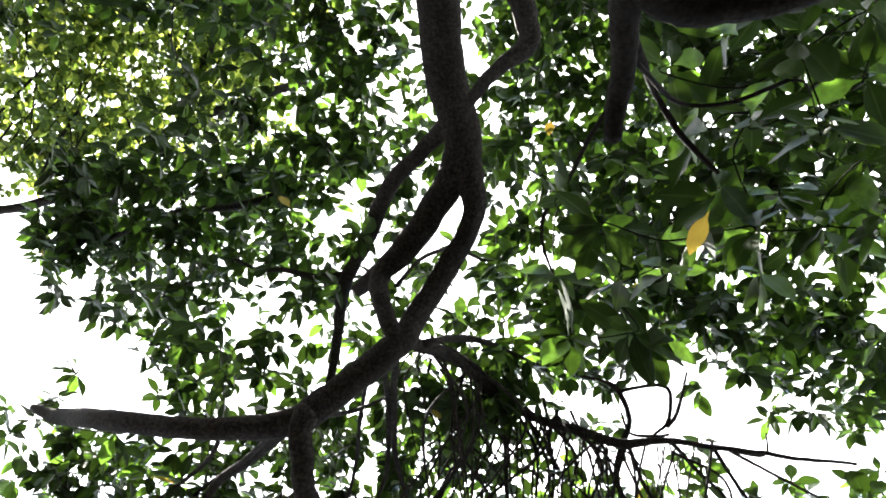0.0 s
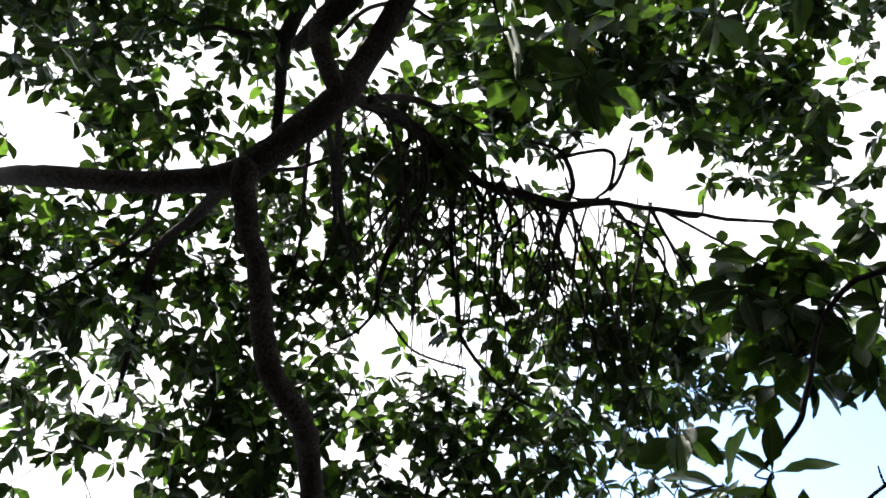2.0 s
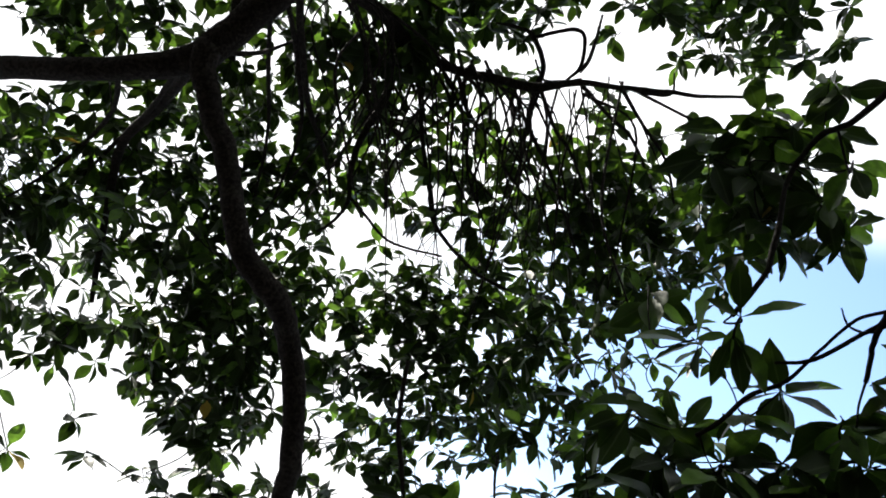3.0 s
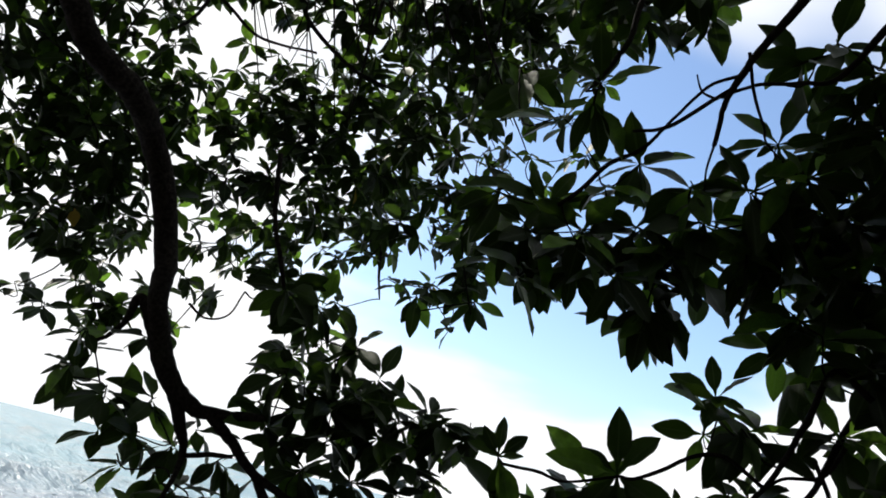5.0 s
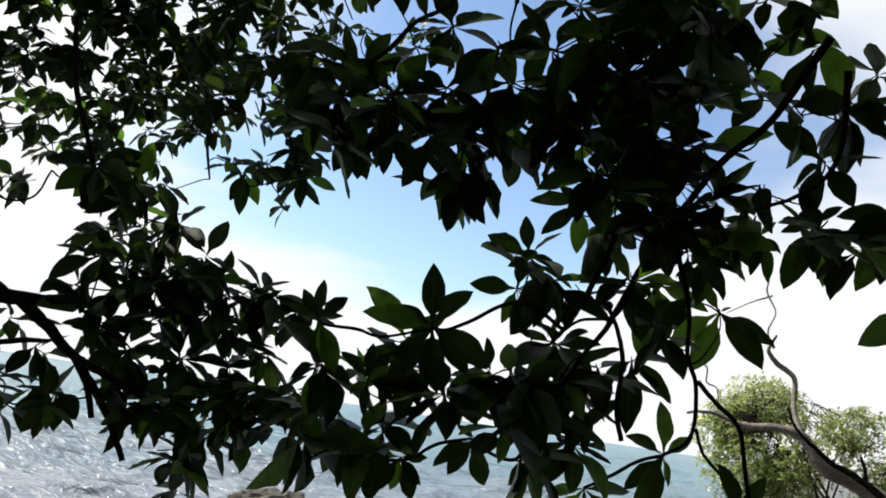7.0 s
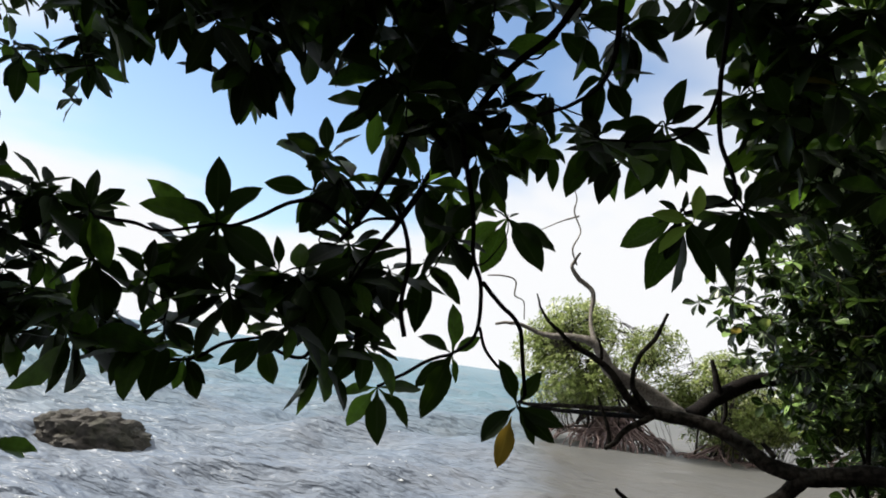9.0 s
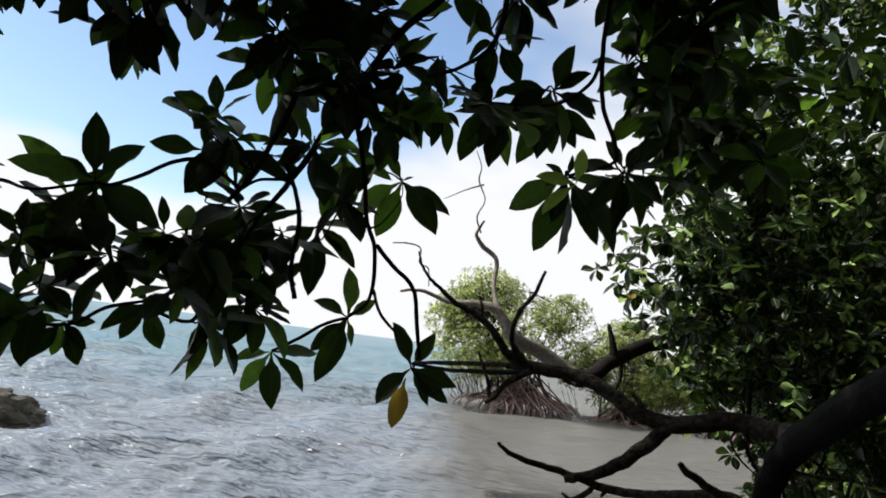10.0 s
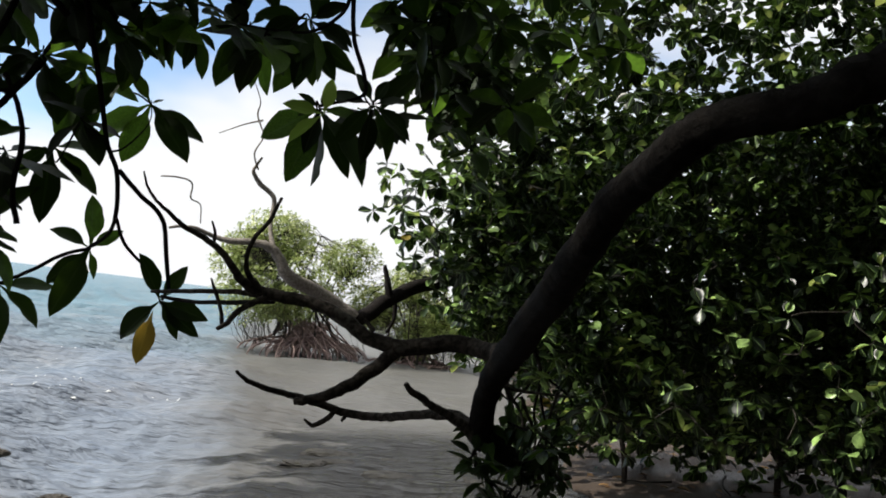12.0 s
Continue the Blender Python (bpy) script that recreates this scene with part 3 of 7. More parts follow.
limb("branch", shade_tree, BARK, [(-0.07, 2.95, 4.20, 0.0164), (-0.07, 2.88, 4.28, 0.0137), (-0.15, 2.80, 4.36, 0.0123), (-0.22, 2.78, 4.37, 0.0082), (-0.33, 2.77, 4.36, 0.0055)])
limb("branch", shade_tree, BARK, [(-0.14, 2.80, 4.36, 0.0096), (-0.05, 2.77, 4.40, 0.0096), (0.03, 2.75, 4.42, 0.0109), (0.08, 2.77, 4.40, 0.0096), (0.10, 2.86, 4.31, 0.0096), (0.05, 2.91, 4.25, 0.0068)])
limb("branch", shade_tree, BARK, [(0.10, 2.87, 4.29, 0.0096), (0.13, 2.82, 4.35, 0.0096), (0.13, 2.69, 4.49, 0.0055)])
limb("branch", shade_tree, BARK, [(-0.11, 2.86, 4.29, 0.0055), (-0.05, 2.92, 4.24, 0.0068), (0.05, 2.91, 4.25, 0.0082), (0.12, 2.89, 4.27, 0.0068)])
limb("branch", shade_tree, BARK, [(-0.07, 2.95, 4.20, 0.0164), (-0.06, 3.05, 4.07, 0.0123), (0.09, 3.16, 3.93, 0.0096), (0.21, 3.25, 3.78, 0.0068), (0.34, 3.35, 3.61, 0.0055)])
limb("branch", shade_tree, BARK, [(-0.05, 2.95, 4.20, 0.0109), (0.06, 3.05, 4.08, 0.0096), (0.17, 3.11, 4.00, 0.0082), (0.31, 3.22, 3.84, 0.0068)])
limb("branch", shade_tree, BARK, [(-0.06, 3.02, 4.11, 0.0096), (-0.05, 3.12, 3.98, 0.0082), (0.07, 3.22, 3.84, 0.0068), (0.20, 3.34, 3.64, 0.0055)])
limb("branch", shade_tree, BARK, [(0.13, 2.91, 4.25, 0.0109), (0.27, 2.97, 4.18, 0.0096), (0.42, 3.02, 4.11, 0.0082), (0.58, 3.13, 3.93, 0.0068)])
limb("branch", shade_tree, BARK, [(0.31, 2.89, 4.27, 0.0109), (0.44, 2.96, 4.17, 0.0082), (0.59, 3.03, 4.05, 0.0068), (0.68, 3.13, 3.90, 0.0055)])
limb("branch", shade_tree, BARK, [(0.36, 2.88, 4.27, 0.0082), (0.52, 2.86, 4.28, 0.0068), (0.51, 2.79, 4.35, 0.0041)])
limb("branch", shade_tree, BARK, [(0.38, 2.88, 4.27, 0.0082), (0.60, 2.90, 4.22, 0.0068), (0.80, 2.90, 4.17, 0.0055), (0.95, 2.89, 4.14, 0.0041)])
limb("branch", shade_tree, BARK, [(-0.27, 2.98, 4.22, 0.0097), (-0.14, 3.07, 4.12, 0.0083), (-0.14, 3.20, 3.94, 0.0069), (0.04, 3.30, 3.81, 0.0055)])
limb("branch", shade_tree, BARK, [(-0.44, 3.00, 4.23, 0.0112), (-0.28, 3.09, 4.16, 0.0084), (-0.25, 3.19, 4.02, 0.0070), (-0.25, 3.35, 3.79, 0.0056)])
limb("branch", shade_tree, BARK, [(-0.78, 2.95, 4.27, 0.0227), (-0.77, 3.10, 4.08, 0.0199), (-0.83, 3.20, 3.83, 0.0168), (-0.83, 3.29, 3.68, 0.0140), (-0.80, 3.36, 3.57, 0.0098), (-0.84, 3.37, 3.42, 0.0083), (-0.93, 3.34, 3.29, 0.0068)])
limb("branch", shade_tree, BARK, [(-0.80, 3.35, 3.59, 0.0084), (-0.68, 3.36, 3.51, 0.0083), (-0.53, 3.38, 3.43, 0.0068), (-0.28, 3.41, 3.45, 0.0055)])
limb("branch", shade_tree, BARK, [(-0.87, 2.03, 3.59, 0.0145), (-0.94, 2.41, 3.64, 0.0150), (-0.96, 2.79, 3.64, 0.0126), (-0.92, 3.15, 3.64, 0.0109), (-0.91, 3.43, 3.60, 0.0072)])
limb("branch", shade_tree, BARK, [(-0.91, 2.05, 3.55, 0.0104), (-0.98, 2.54, 3.65, 0.0107), (-1.04, 3.02, 3.65, 0.0094), (-1.16, 3.40, 3.48, 0.0072)])
limb("branch", shade_tree, BARK, [(-0.94, 2.07, 3.50, 0.0083), (-1.08, 2.53, 3.60, 0.0096), (-1.18, 3.04, 3.60, 0.0081), (-1.24, 3.40, 3.41, 0.0058)])
limb("branch", shade_tree, BARK, [(-0.72, 2.97, 4.26, 0.0156), (-0.61, 3.08, 4.09, 0.0126), (-0.53, 3.17, 3.89, 0.0111), (-0.43, 3.26, 3.69, 0.0109), (-0.36, 3.34, 3.57, 0.0109), (-0.22, 3.36, 3.46, 0.0094), (-0.05, 3.36, 3.37, 0.0080), (0.15, 3.37, 3.35, 0.0066)])
limb("branch", shade_tree, BARK, [(-0.63, 3.00, 4.26, 0.0099), (-0.45, 3.10, 4.10, 0.0084), (-0.38, 3.27, 3.89, 0.0070), (-0.24, 3.38, 3.74, 0.0056)])
limb("branch", shade_tree, BARK, [(-0.83, 2.15, 3.74, 0.0175), (-0.80, 2.31, 3.95, 0.0178), (-0.77, 2.55, 4.20, 0.0156), (-0.67, 2.79, 4.40, 0.0098), (-0.54, 2.99, 4.53, 0.0074)])
limb("branch", shade_tree, BARK, [(-0.97, 1.95, 3.80, 0.0087), (-0.98, 2.02, 4.08, 0.0094), (-0.94, 2.15, 4.33, 0.0101), (-0.87, 2.34, 4.52, 0.0080), (-0.83, 2.52, 4.81, 0.0058)])
limb("branch", shade_tree, BARK, [(-0.55, 3.02, 4.24, 0.0082), (-0.39, 3.16, 4.10, 0.0074), (-0.27, 3.28, 3.87, 0.0061), (0.04, 3.34, 3.71, 0.0040)])
limb("branch", shade_tree, BARK, [(-0.71, 3.04, 4.21, 0.0075), (-0.65, 3.11, 4.14, 0.0068), (-0.48, 3.16, 4.05, 0.0056), (-0.26, 3.18, 3.97, 0.0037)])
limb("branch", shade_tree, BARK, [(-0.64, 3.00, 4.26, 0.0043), (-0.57, 3.10, 4.16, 0.0039), (-0.62, 3.17, 3.96, 0.0032), (-0.69, 3.23, 3.74, 0.0021)])
limb("branch", shade_tree, BARK, [(-1.06, 2.98, 4.22, 0.0050), (-1.08, 3.07, 4.11, 0.0045), (-0.84, 3.13, 4.05, 0.0037), (-0.81, 3.18, 3.91, 0.0025)])
limb("branch", shade_tree, BARK, [(-1.03, 2.92, 4.29, 0.0093), (-0.90, 3.03, 4.22, 0.0084), (-0.73, 3.11, 4.10, 0.0069), (-0.56, 3.18, 3.99, 0.0045)])
limb("branch", shade_tree, BARK, [(-0.52, 2.97, 4.30, 0.0089), (-0.37, 3.14, 4.12, 0.0080), (-0.28, 3.28, 3.85, 0.0066), (-0.08, 3.38, 3.60, 0.0043)])
limb("branch", shade_tree, BARK, [(-0.87, 2.94, 4.30, 0.0050), (-0.84, 3.04, 4.19, 0.0045), (-1.04, 3.12, 3.90, 0.0037), (-1.01, 3.18, 3.72, 0.0025)])
limb("branch", shade_tree, BARK, [(-0.51, 2.98, 4.28, 0.0058), (-0.45, 3.10, 4.15, 0.0052), (-0.23, 3.18, 4.01, 0.0043), (-0.07, 3.24, 3.85, 0.0028)])
limb("branch", shade_tree, BARK, [(-0.49, 2.95, 4.32, 0.0091), (-0.42, 3.10, 4.15, 0.0081), (-0.64, 3.24, 3.79, 0.0067), (-0.60, 3.34, 3.53, 0.0044)])
limb("branch", shade_tree, BARK, [(-0.39, 2.99, 4.27, 0.0071), (-0.44, 3.06, 4.17, 0.0064), (-0.46, 3.11, 4.02, 0.0052), (-0.64, 3.15, 3.81, 0.0034)])
limb("branch", shade_tree, BARK, [(-1.02, 2.98, 4.23, 0.0090), (-0.95, 3.10, 4.12, 0.0081), (-0.68, 3.18, 4.03, 0.0067), (-0.48, 3.25, 3.91, 0.0044)])
limb("branch", shade_tree, BARK, [(-0.41, 2.96, 4.31, 0.0079), (-0.38, 3.12, 4.11, 0.0071), (-0.03, 3.22, 3.94, 0.0059), (0.07, 3.32, 3.69, 0.0038)])
limb("branch", shade_tree, BARK, [(-1.16, 2.92, 4.27, 0.0075), (-1.02, 3.04, 4.20, 0.0067), (-0.83, 3.13, 4.08, 0.0055), (-0.64, 3.20, 3.96, 0.0036)])
limb("branch", shade_tree, BARK, [(-0.91, 2.95, 4.28, 0.0052), (-0.88, 3.04, 4.19, 0.0047), (-0.92, 3.09, 4.01, 0.0039), (-1.08, 3.13, 3.78, 0.0025)])
limb("branch", shade_tree, BARK, [(-1.09, 2.89, 4.31, 0.0093), (-1.07, 3.02, 4.17, 0.0084), (-0.93, 3.12, 4.02, 0.0069), (-0.86, 3.20, 3.84, 0.0046)])
limb("branch", shade_tree, BARK, [(-0.34, 2.99, 4.26, 0.0063), (-0.36, 3.17, 4.03, 0.0057), (-0.37, 3.31, 3.73, 0.0046), (-0.40, 3.41, 3.42, 0.0031)])
limb("branch", shade_tree, BARK, [(-0.35, 2.96, 4.30, 0.0078), (-0.21, 3.09, 4.17, 0.0070), (-0.07, 3.18, 3.97, 0.0058), (0.21, 3.23, 3.82, 0.0038)])
limb("branch", shade_tree, BARK, [(-0.79, 2.94, 4.31, 0.0085), (-0.68, 3.07, 4.20, 0.0077), (-0.69, 3.16, 3.98, 0.0063), (-0.73, 3.25, 3.74, 0.0041)])
limb("branch", shade_tree, BARK, [(-0.18, 2.99, 4.25, 0.0066), (-0.14, 3.11, 4.11, 0.0059), (0.02, 3.17, 3.95, 0.0049), (0.17, 3.22, 3.78, 0.0032)])
limb("branch", shade_tree, BARK, [(-1.09, 2.93, 4.27, 0.0094), (-0.99, 3.08, 4.13, 0.0084), (-0.75, 3.21, 3.98, 0.0069), (-0.49, 3.31, 3.84, 0.0046)])
limb("branch", shade_tree, BARK, [(-1.16, 2.91, 4.28, 0.0083), (-1.05, 3.03, 4.19, 0.0075), (-0.81, 3.13, 4.09, 0.0062), (-0.68, 3.21, 3.94, 0.0041)])
limb("branch", shade_tree, BARK, [(-0.47, 3.02, 4.24, 0.0080), (-0.45, 3.16, 4.06, 0.0072), (-0.38, 3.28, 3.82, 0.0059), (-0.33, 3.37, 3.58, 0.0039)])
limb("branch", shade_tree, BARK, [(-1.10, 2.14, 3.22, 0.0204), (-1.35, 2.49, 3.27, 0.0210), (-1.62, 2.80, 3.24, 0.0207), (-1.74, 3.05, 3.17, 0.0194), (-1.77, 3.23, 3.04, 0.0171), (-1.71, 3.27, 2.85, 0.0140), (-1.67, 3.34, 2.69, 0.0098)])
limb("branch", shade_tree, BARK, [(-1.13, 2.14, 3.20, 0.0102), (-1.42, 2.56, 3.25, 0.0107), (-1.73, 2.93, 3.26, 0.0095), (-1.93, 3.14, 3.15, 0.0072)])
limb("branch", shade_tree, BARK, [(-1.38, 2.21, 3.17, 0.0108), (-1.62, 2.65, 3.24, 0.0100), (-1.94, 3.00, 3.15, 0.0085), (-2.19, 3.16, 2.98, 0.0059)])
limb("branch", shade_tree, BARK, [(-1.08, 2.13, 3.25, 0.0102), (-1.04, 2.27, 3.39, 0.0097), (-1.02, 2.39, 3.54, 0.0080), (-0.98, 2.43, 3.65, 0.0046)])
limb("branch", shade_tree, BARK, [(-0.42, 1.58, 4.83, 0.0113), (-0.49, 1.74, 4.73, 0.0113), (-0.55, 1.93, 4.66, 0.0102), (-0.62, 2.06, 4.61, 0.0103), (-0.60, 2.17, 4.53, 0.0078), (-0.50, 2.30, 4.44, 0.0052)])

clumps(shade_tree, [(-3.68, 2.69, 4.68, 48), (-3.00, 2.41, 4.49, 18), (-3.10, 2.71, 4.97, 17), (-3.02, 2.91, 5.35, 34), (-2.40, 2.63, 5.12, 20), (-1.89, 2.38, 4.93, 9), (-1.34, 2.03, 4.54, 5), (-1.25, 2.24, 4.95, 4), (-0.90, 2.07, 4.80, 7), (-0.78, 2.36, 5.36, 7), (-0.44, 2.12, 5.09, 13), (-0.17, 1.97, 4.95, 11), (0.06, 2.03, 5.15, 13), (0.28, 1.88, 4.99, 11), (0.49, 1.84, 5.01, 8), (0.76, 2.00, 5.40, 14), (-3.33, 2.72, 4.27, 41), (-3.34, 2.96, 4.63, 32), (-2.73, 2.69, 4.48, 24), (-2.84, 3.08, 5.03, 17), (-2.40, 2.95, 5.02, 20), (-1.53, 2.24, 4.32, 2), (-1.29, 2.24, 4.42, 5), (-1.36, 2.77, 5.19, 2)], 0.18, 0.128, 7, 1.5)
clumps(shade_tree, [(-0.84, 2.28, 4.68, 5), (-0.76, 2.76, 5.43, 8), (-0.44, 2.65, 5.40, 22), (-0.10, 2.17, 4.83, 9), (0.13, 2.49, 5.41, 9), (0.36, 2.16, 5.02, 5), (0.63, 2.33, 5.39, 9), (0.89, 2.36, 5.54, 12), (-2.49, 2.30, 3.56, 4), (-2.82, 2.80, 4.08, 10), (-2.32, 2.58, 3.99, 11), (-2.38, 2.91, 4.41, 10), (-1.90, 2.67, 4.30, 8), (-1.59, 2.60, 4.34, 5), (-1.39, 2.70, 4.55, 6), (-1.00, 2.43, 4.37, 3), (-0.96, 2.95, 5.06, 12), (-0.60, 2.71, 4.90, 11), (-0.34, 2.78, 5.10, 15), (-0.05, 2.54, 4.92, 18), (0.22, 2.83, 5.41, 17), (0.45, 2.42, 4.97, 7), (0.71, 2.52, 5.21, 6), (1.01, 2.65, 5.51, 4)], 0.18, 0.128, 7, 1.5)
clumps(shade_tree, [(-2.44, 2.97, 3.97, 16), (-1.81, 2.53, 3.74, 9), (-1.63, 2.60, 3.88, 4), (-1.64, 3.00, 4.33, 7), (-1.47, 3.19, 4.63, 7), (-1.04, 2.87, 4.45, 6), (-0.75, 2.80, 4.49, 12), (-0.55, 3.05, 4.85, 20), (-0.22, 2.69, 4.59, 12), (0.02, 3.11, 5.16, 9), (0.28, 2.65, 4.76, 13), (0.59, 3.02, 5.30, 24), (0.80, 2.75, 5.09, 21), (0.96, 2.45, 4.82, 3), (-2.85, 3.13, 3.51, 2), (-2.11, 2.60, 3.31, 1), (-2.34, 3.16, 3.76, 9), (-2.03, 3.10, 3.83, 8), (-1.71, 3.02, 3.88, 5), (-1.46, 3.03, 4.00, 7), (-1.20, 3.03, 4.11, 10), (-0.86, 2.80, 4.04, 11), (-0.62, 2.83, 4.16, 15), (-0.45, 3.20, 4.60, 6)], 0.18, 0.128, 7, 1.5)
clumps(shade_tree, [(-0.15, 3.03, 4.55, 3), (0.62, 2.90, 4.75, 11), (0.94, 3.14, 5.11, 13), (1.06, 2.71, 4.76, 6), (-2.52, 3.05, 3.19, 11), (-2.53, 3.36, 3.45, 13), (-2.00, 3.01, 3.37, 10), (-1.96, 3.31, 3.64, 12), (-1.78, 3.47, 3.85, 16), (-1.52, 3.52, 4.00, 16), (-1.20, 3.42, 4.05, 20), (-0.92, 3.43, 4.17, 14), (-0.60, 3.22, 4.13, 13), (-0.34, 3.26, 4.28, 5), (-0.05, 2.93, 4.12, 1), (0.20, 3.53, 4.73, 2), (1.23, 3.16, 4.85, 2), (-2.34, 3.11, 2.96, 14), (-2.27, 3.33, 3.15, 15), (-1.89, 3.14, 3.17, 12), (-1.78, 3.34, 3.37, 14), (-1.59, 3.46, 3.53, 14), (-1.35, 3.54, 3.68, 14), (-1.12, 3.63, 3.85, 20)], 0.18, 0.128, 7, 1.25)
clumps(shade_tree, [(-0.85, 3.69, 4.00, 15), (-0.53, 3.47, 3.98, 6), (-0.26, 3.44, 4.07, 10), (-0.00, 3.73, 4.39, 9), (0.28, 3.40, 4.26, 11), (0.51, 3.14, 4.17, 7), (0.84, 3.58, 4.63, 7), (1.05, 3.35, 4.55, 9), (1.29, 3.27, 4.59, 3), (-2.12, 3.08, 2.73, 13), (-1.88, 3.05, 2.81, 9), (-2.09, 3.75, 3.15, 17), (-1.48, 3.11, 3.01, 11), (-1.50, 3.65, 3.34, 15), (-1.10, 3.31, 3.29, 9), (-0.98, 3.68, 3.57, 4), (-0.41, 3.44, 3.66, 3), (-0.16, 3.43, 3.76, 9), (0.09, 3.66, 4.00, 14), (0.35, 3.54, 4.04, 19), (0.64, 3.72, 4.27, 21), (0.93, 3.80, 4.44, 17), (1.01, 3.11, 4.05, 2), (1.21, 3.03, 4.08, 2)], 0.18, 0.128, 7, 1.25)
clumps(shade_tree, [(-2.33, 3.64, 2.66, 12), (-2.23, 3.88, 2.82, 5), (-1.83, 3.64, 2.86, 2), (-1.39, 3.25, 2.84, 7), (-1.36, 3.69, 3.08, 19), (-1.19, 3.93, 3.28, 16), (-0.99, 4.21, 3.51, 14), (-0.61, 3.78, 3.44, 11), (-0.37, 3.90, 3.60, 11), (-0.08, 3.60, 3.57, 10), (0.18, 4.07, 3.92, 16), (0.43, 3.67, 3.81, 18), (0.70, 3.76, 3.97, 15), (0.92, 3.59, 3.97, 9), (1.07, 3.22, 3.84, 3)], 0.18, 0.128, 7, 1.25)
clumps(shade_tree, [(-3.62, 1.34, 4.80, 22), (-3.56, 1.43, 5.11, 24), (-3.27, 1.44, 5.24, 17), (-3.20, 1.56, 5.61, 25), (-2.95, 1.60, 5.84, 25), (-2.22, 1.37, 5.35, 18), (-2.08, 1.47, 5.70, 15), (-1.69, 1.41, 5.62, 8), (-1.57, 1.55, 6.12, 9), (-1.24, 1.53, 6.16, 15), (-0.84, 1.39, 5.85, 17), (-0.62, 1.50, 6.24, 20), (-0.33, 1.52, 6.40, 21), (-0.03, 1.42, 6.19, 19), (0.23, 1.40, 6.20, 19), (0.49, 1.42, 6.34, 20)], 0.22, 0.128, 7, 1.25)
clumps(shade_tree, [(-2.73, 1.79, 5.45, 12), (-2.29, 1.70, 5.38, 14), (-1.94, 1.66, 5.39, 18), (-1.52, 1.55, 5.24, 5), (-1.41, 1.72, 5.71, 8), (-1.07, 1.66, 5.67, 13), (-0.89, 1.83, 6.18, 21), (-0.56, 1.76, 6.12, 20), (-0.23, 1.61, 5.83, 17), (0.03, 1.64, 5.99, 18), (0.30, 1.72, 6.29, 21), (0.52, 1.52, 5.85, 17), (-2.47, 1.71, 4.60, 5), (-2.31, 1.79, 4.83, 7), (-2.18, 1.92, 5.14, 6), (-2.13, 2.14, 5.65, 17), (-1.79, 2.13, 5.74, 10), (-1.52, 2.20, 6.00, 12), (-1.16, 2.15, 6.01, 21), (-0.81, 2.06, 5.94, 20), (-0.51, 2.10, 6.12, 21), (-0.17, 1.83, 5.67, 16), (0.09, 1.86, 5.82, 18), (0.34, 1.71, 5.58, 12)], 0.20, 0.128, 7, 1.25)
clumps(shade_tree, [(0.58, 1.71, 5.65, 16), (-2.40, 1.93, 4.44, 9), (-2.37, 2.13, 4.82, 10), (-2.04, 2.09, 4.86, 13), (-1.89, 2.24, 5.19, 19), (-1.65, 2.32, 5.42, 11), (-1.44, 2.46, 5.76, 7), (-0.91, 2.06, 5.22, 15), (-0.74, 2.33, 5.77, 15), (-0.47, 2.46, 6.12, 17), (-0.12, 2.21, 5.77, 13), (0.16, 2.32, 6.08, 16), (0.42, 2.07, 5.72, 14), (0.66, 2.02, 5.72, 13)], 0.20, 0.128, 7, 1.25)
clumps(shade_tree, [(-1.94, 3.29, 2.48, 3), (-1.83, 3.47, 2.61, 4), (-1.75, 3.76, 2.77, 5), (-1.34, 3.43, 2.77, 5), (-1.22, 3.74, 2.96, 8), (-0.96, 3.71, 3.04, 2), (-0.72, 3.77, 3.16, 3), (-0.50, 4.03, 3.37, 9), (-0.17, 3.54, 3.26, 2), (0.07, 3.64, 3.40, 5), (0.34, 3.93, 3.63, 9), (0.58, 3.68, 3.60, 6), (0.76, 3.28, 3.48, 3), (-1.86, 3.42, 2.29, 2), (-1.70, 3.52, 2.39, 2), (-1.65, 3.88, 2.55, 3), (-1.27, 3.58, 2.58, 5), (-1.03, 3.56, 2.66, 9), (-0.95, 4.11, 2.91, 1), (-0.61, 3.80, 2.91, 5), (-0.32, 3.57, 2.92, 9), (-0.12, 4.05, 3.19, 8), (0.15, 3.84, 3.21, 10), (0.38, 3.50, 3.16, 9)], 0.17, 0.128, 7, 1.25)
clumps(shade_tree, [(0.63, 3.58, 3.28, 4), (0.95, 3.97, 3.55, 2), (-1.79, 3.54, 2.11, 1), (-1.36, 3.58, 2.28, 1), (-1.16, 3.64, 2.37, 5), (-1.04, 3.97, 2.52, 7), (-0.83, 4.14, 2.65, 1), (-0.59, 4.25, 2.78, 5), (-0.28, 3.98, 2.80, 7), (-0.03, 4.08, 2.93, 8), (0.23, 4.13, 3.04, 8), (0.47, 3.84, 3.04, 7), (0.75, 4.01, 3.19, 2), (1.02, 4.06, 3.31, 4)], 0.17, 0.128, 7, 1.25)
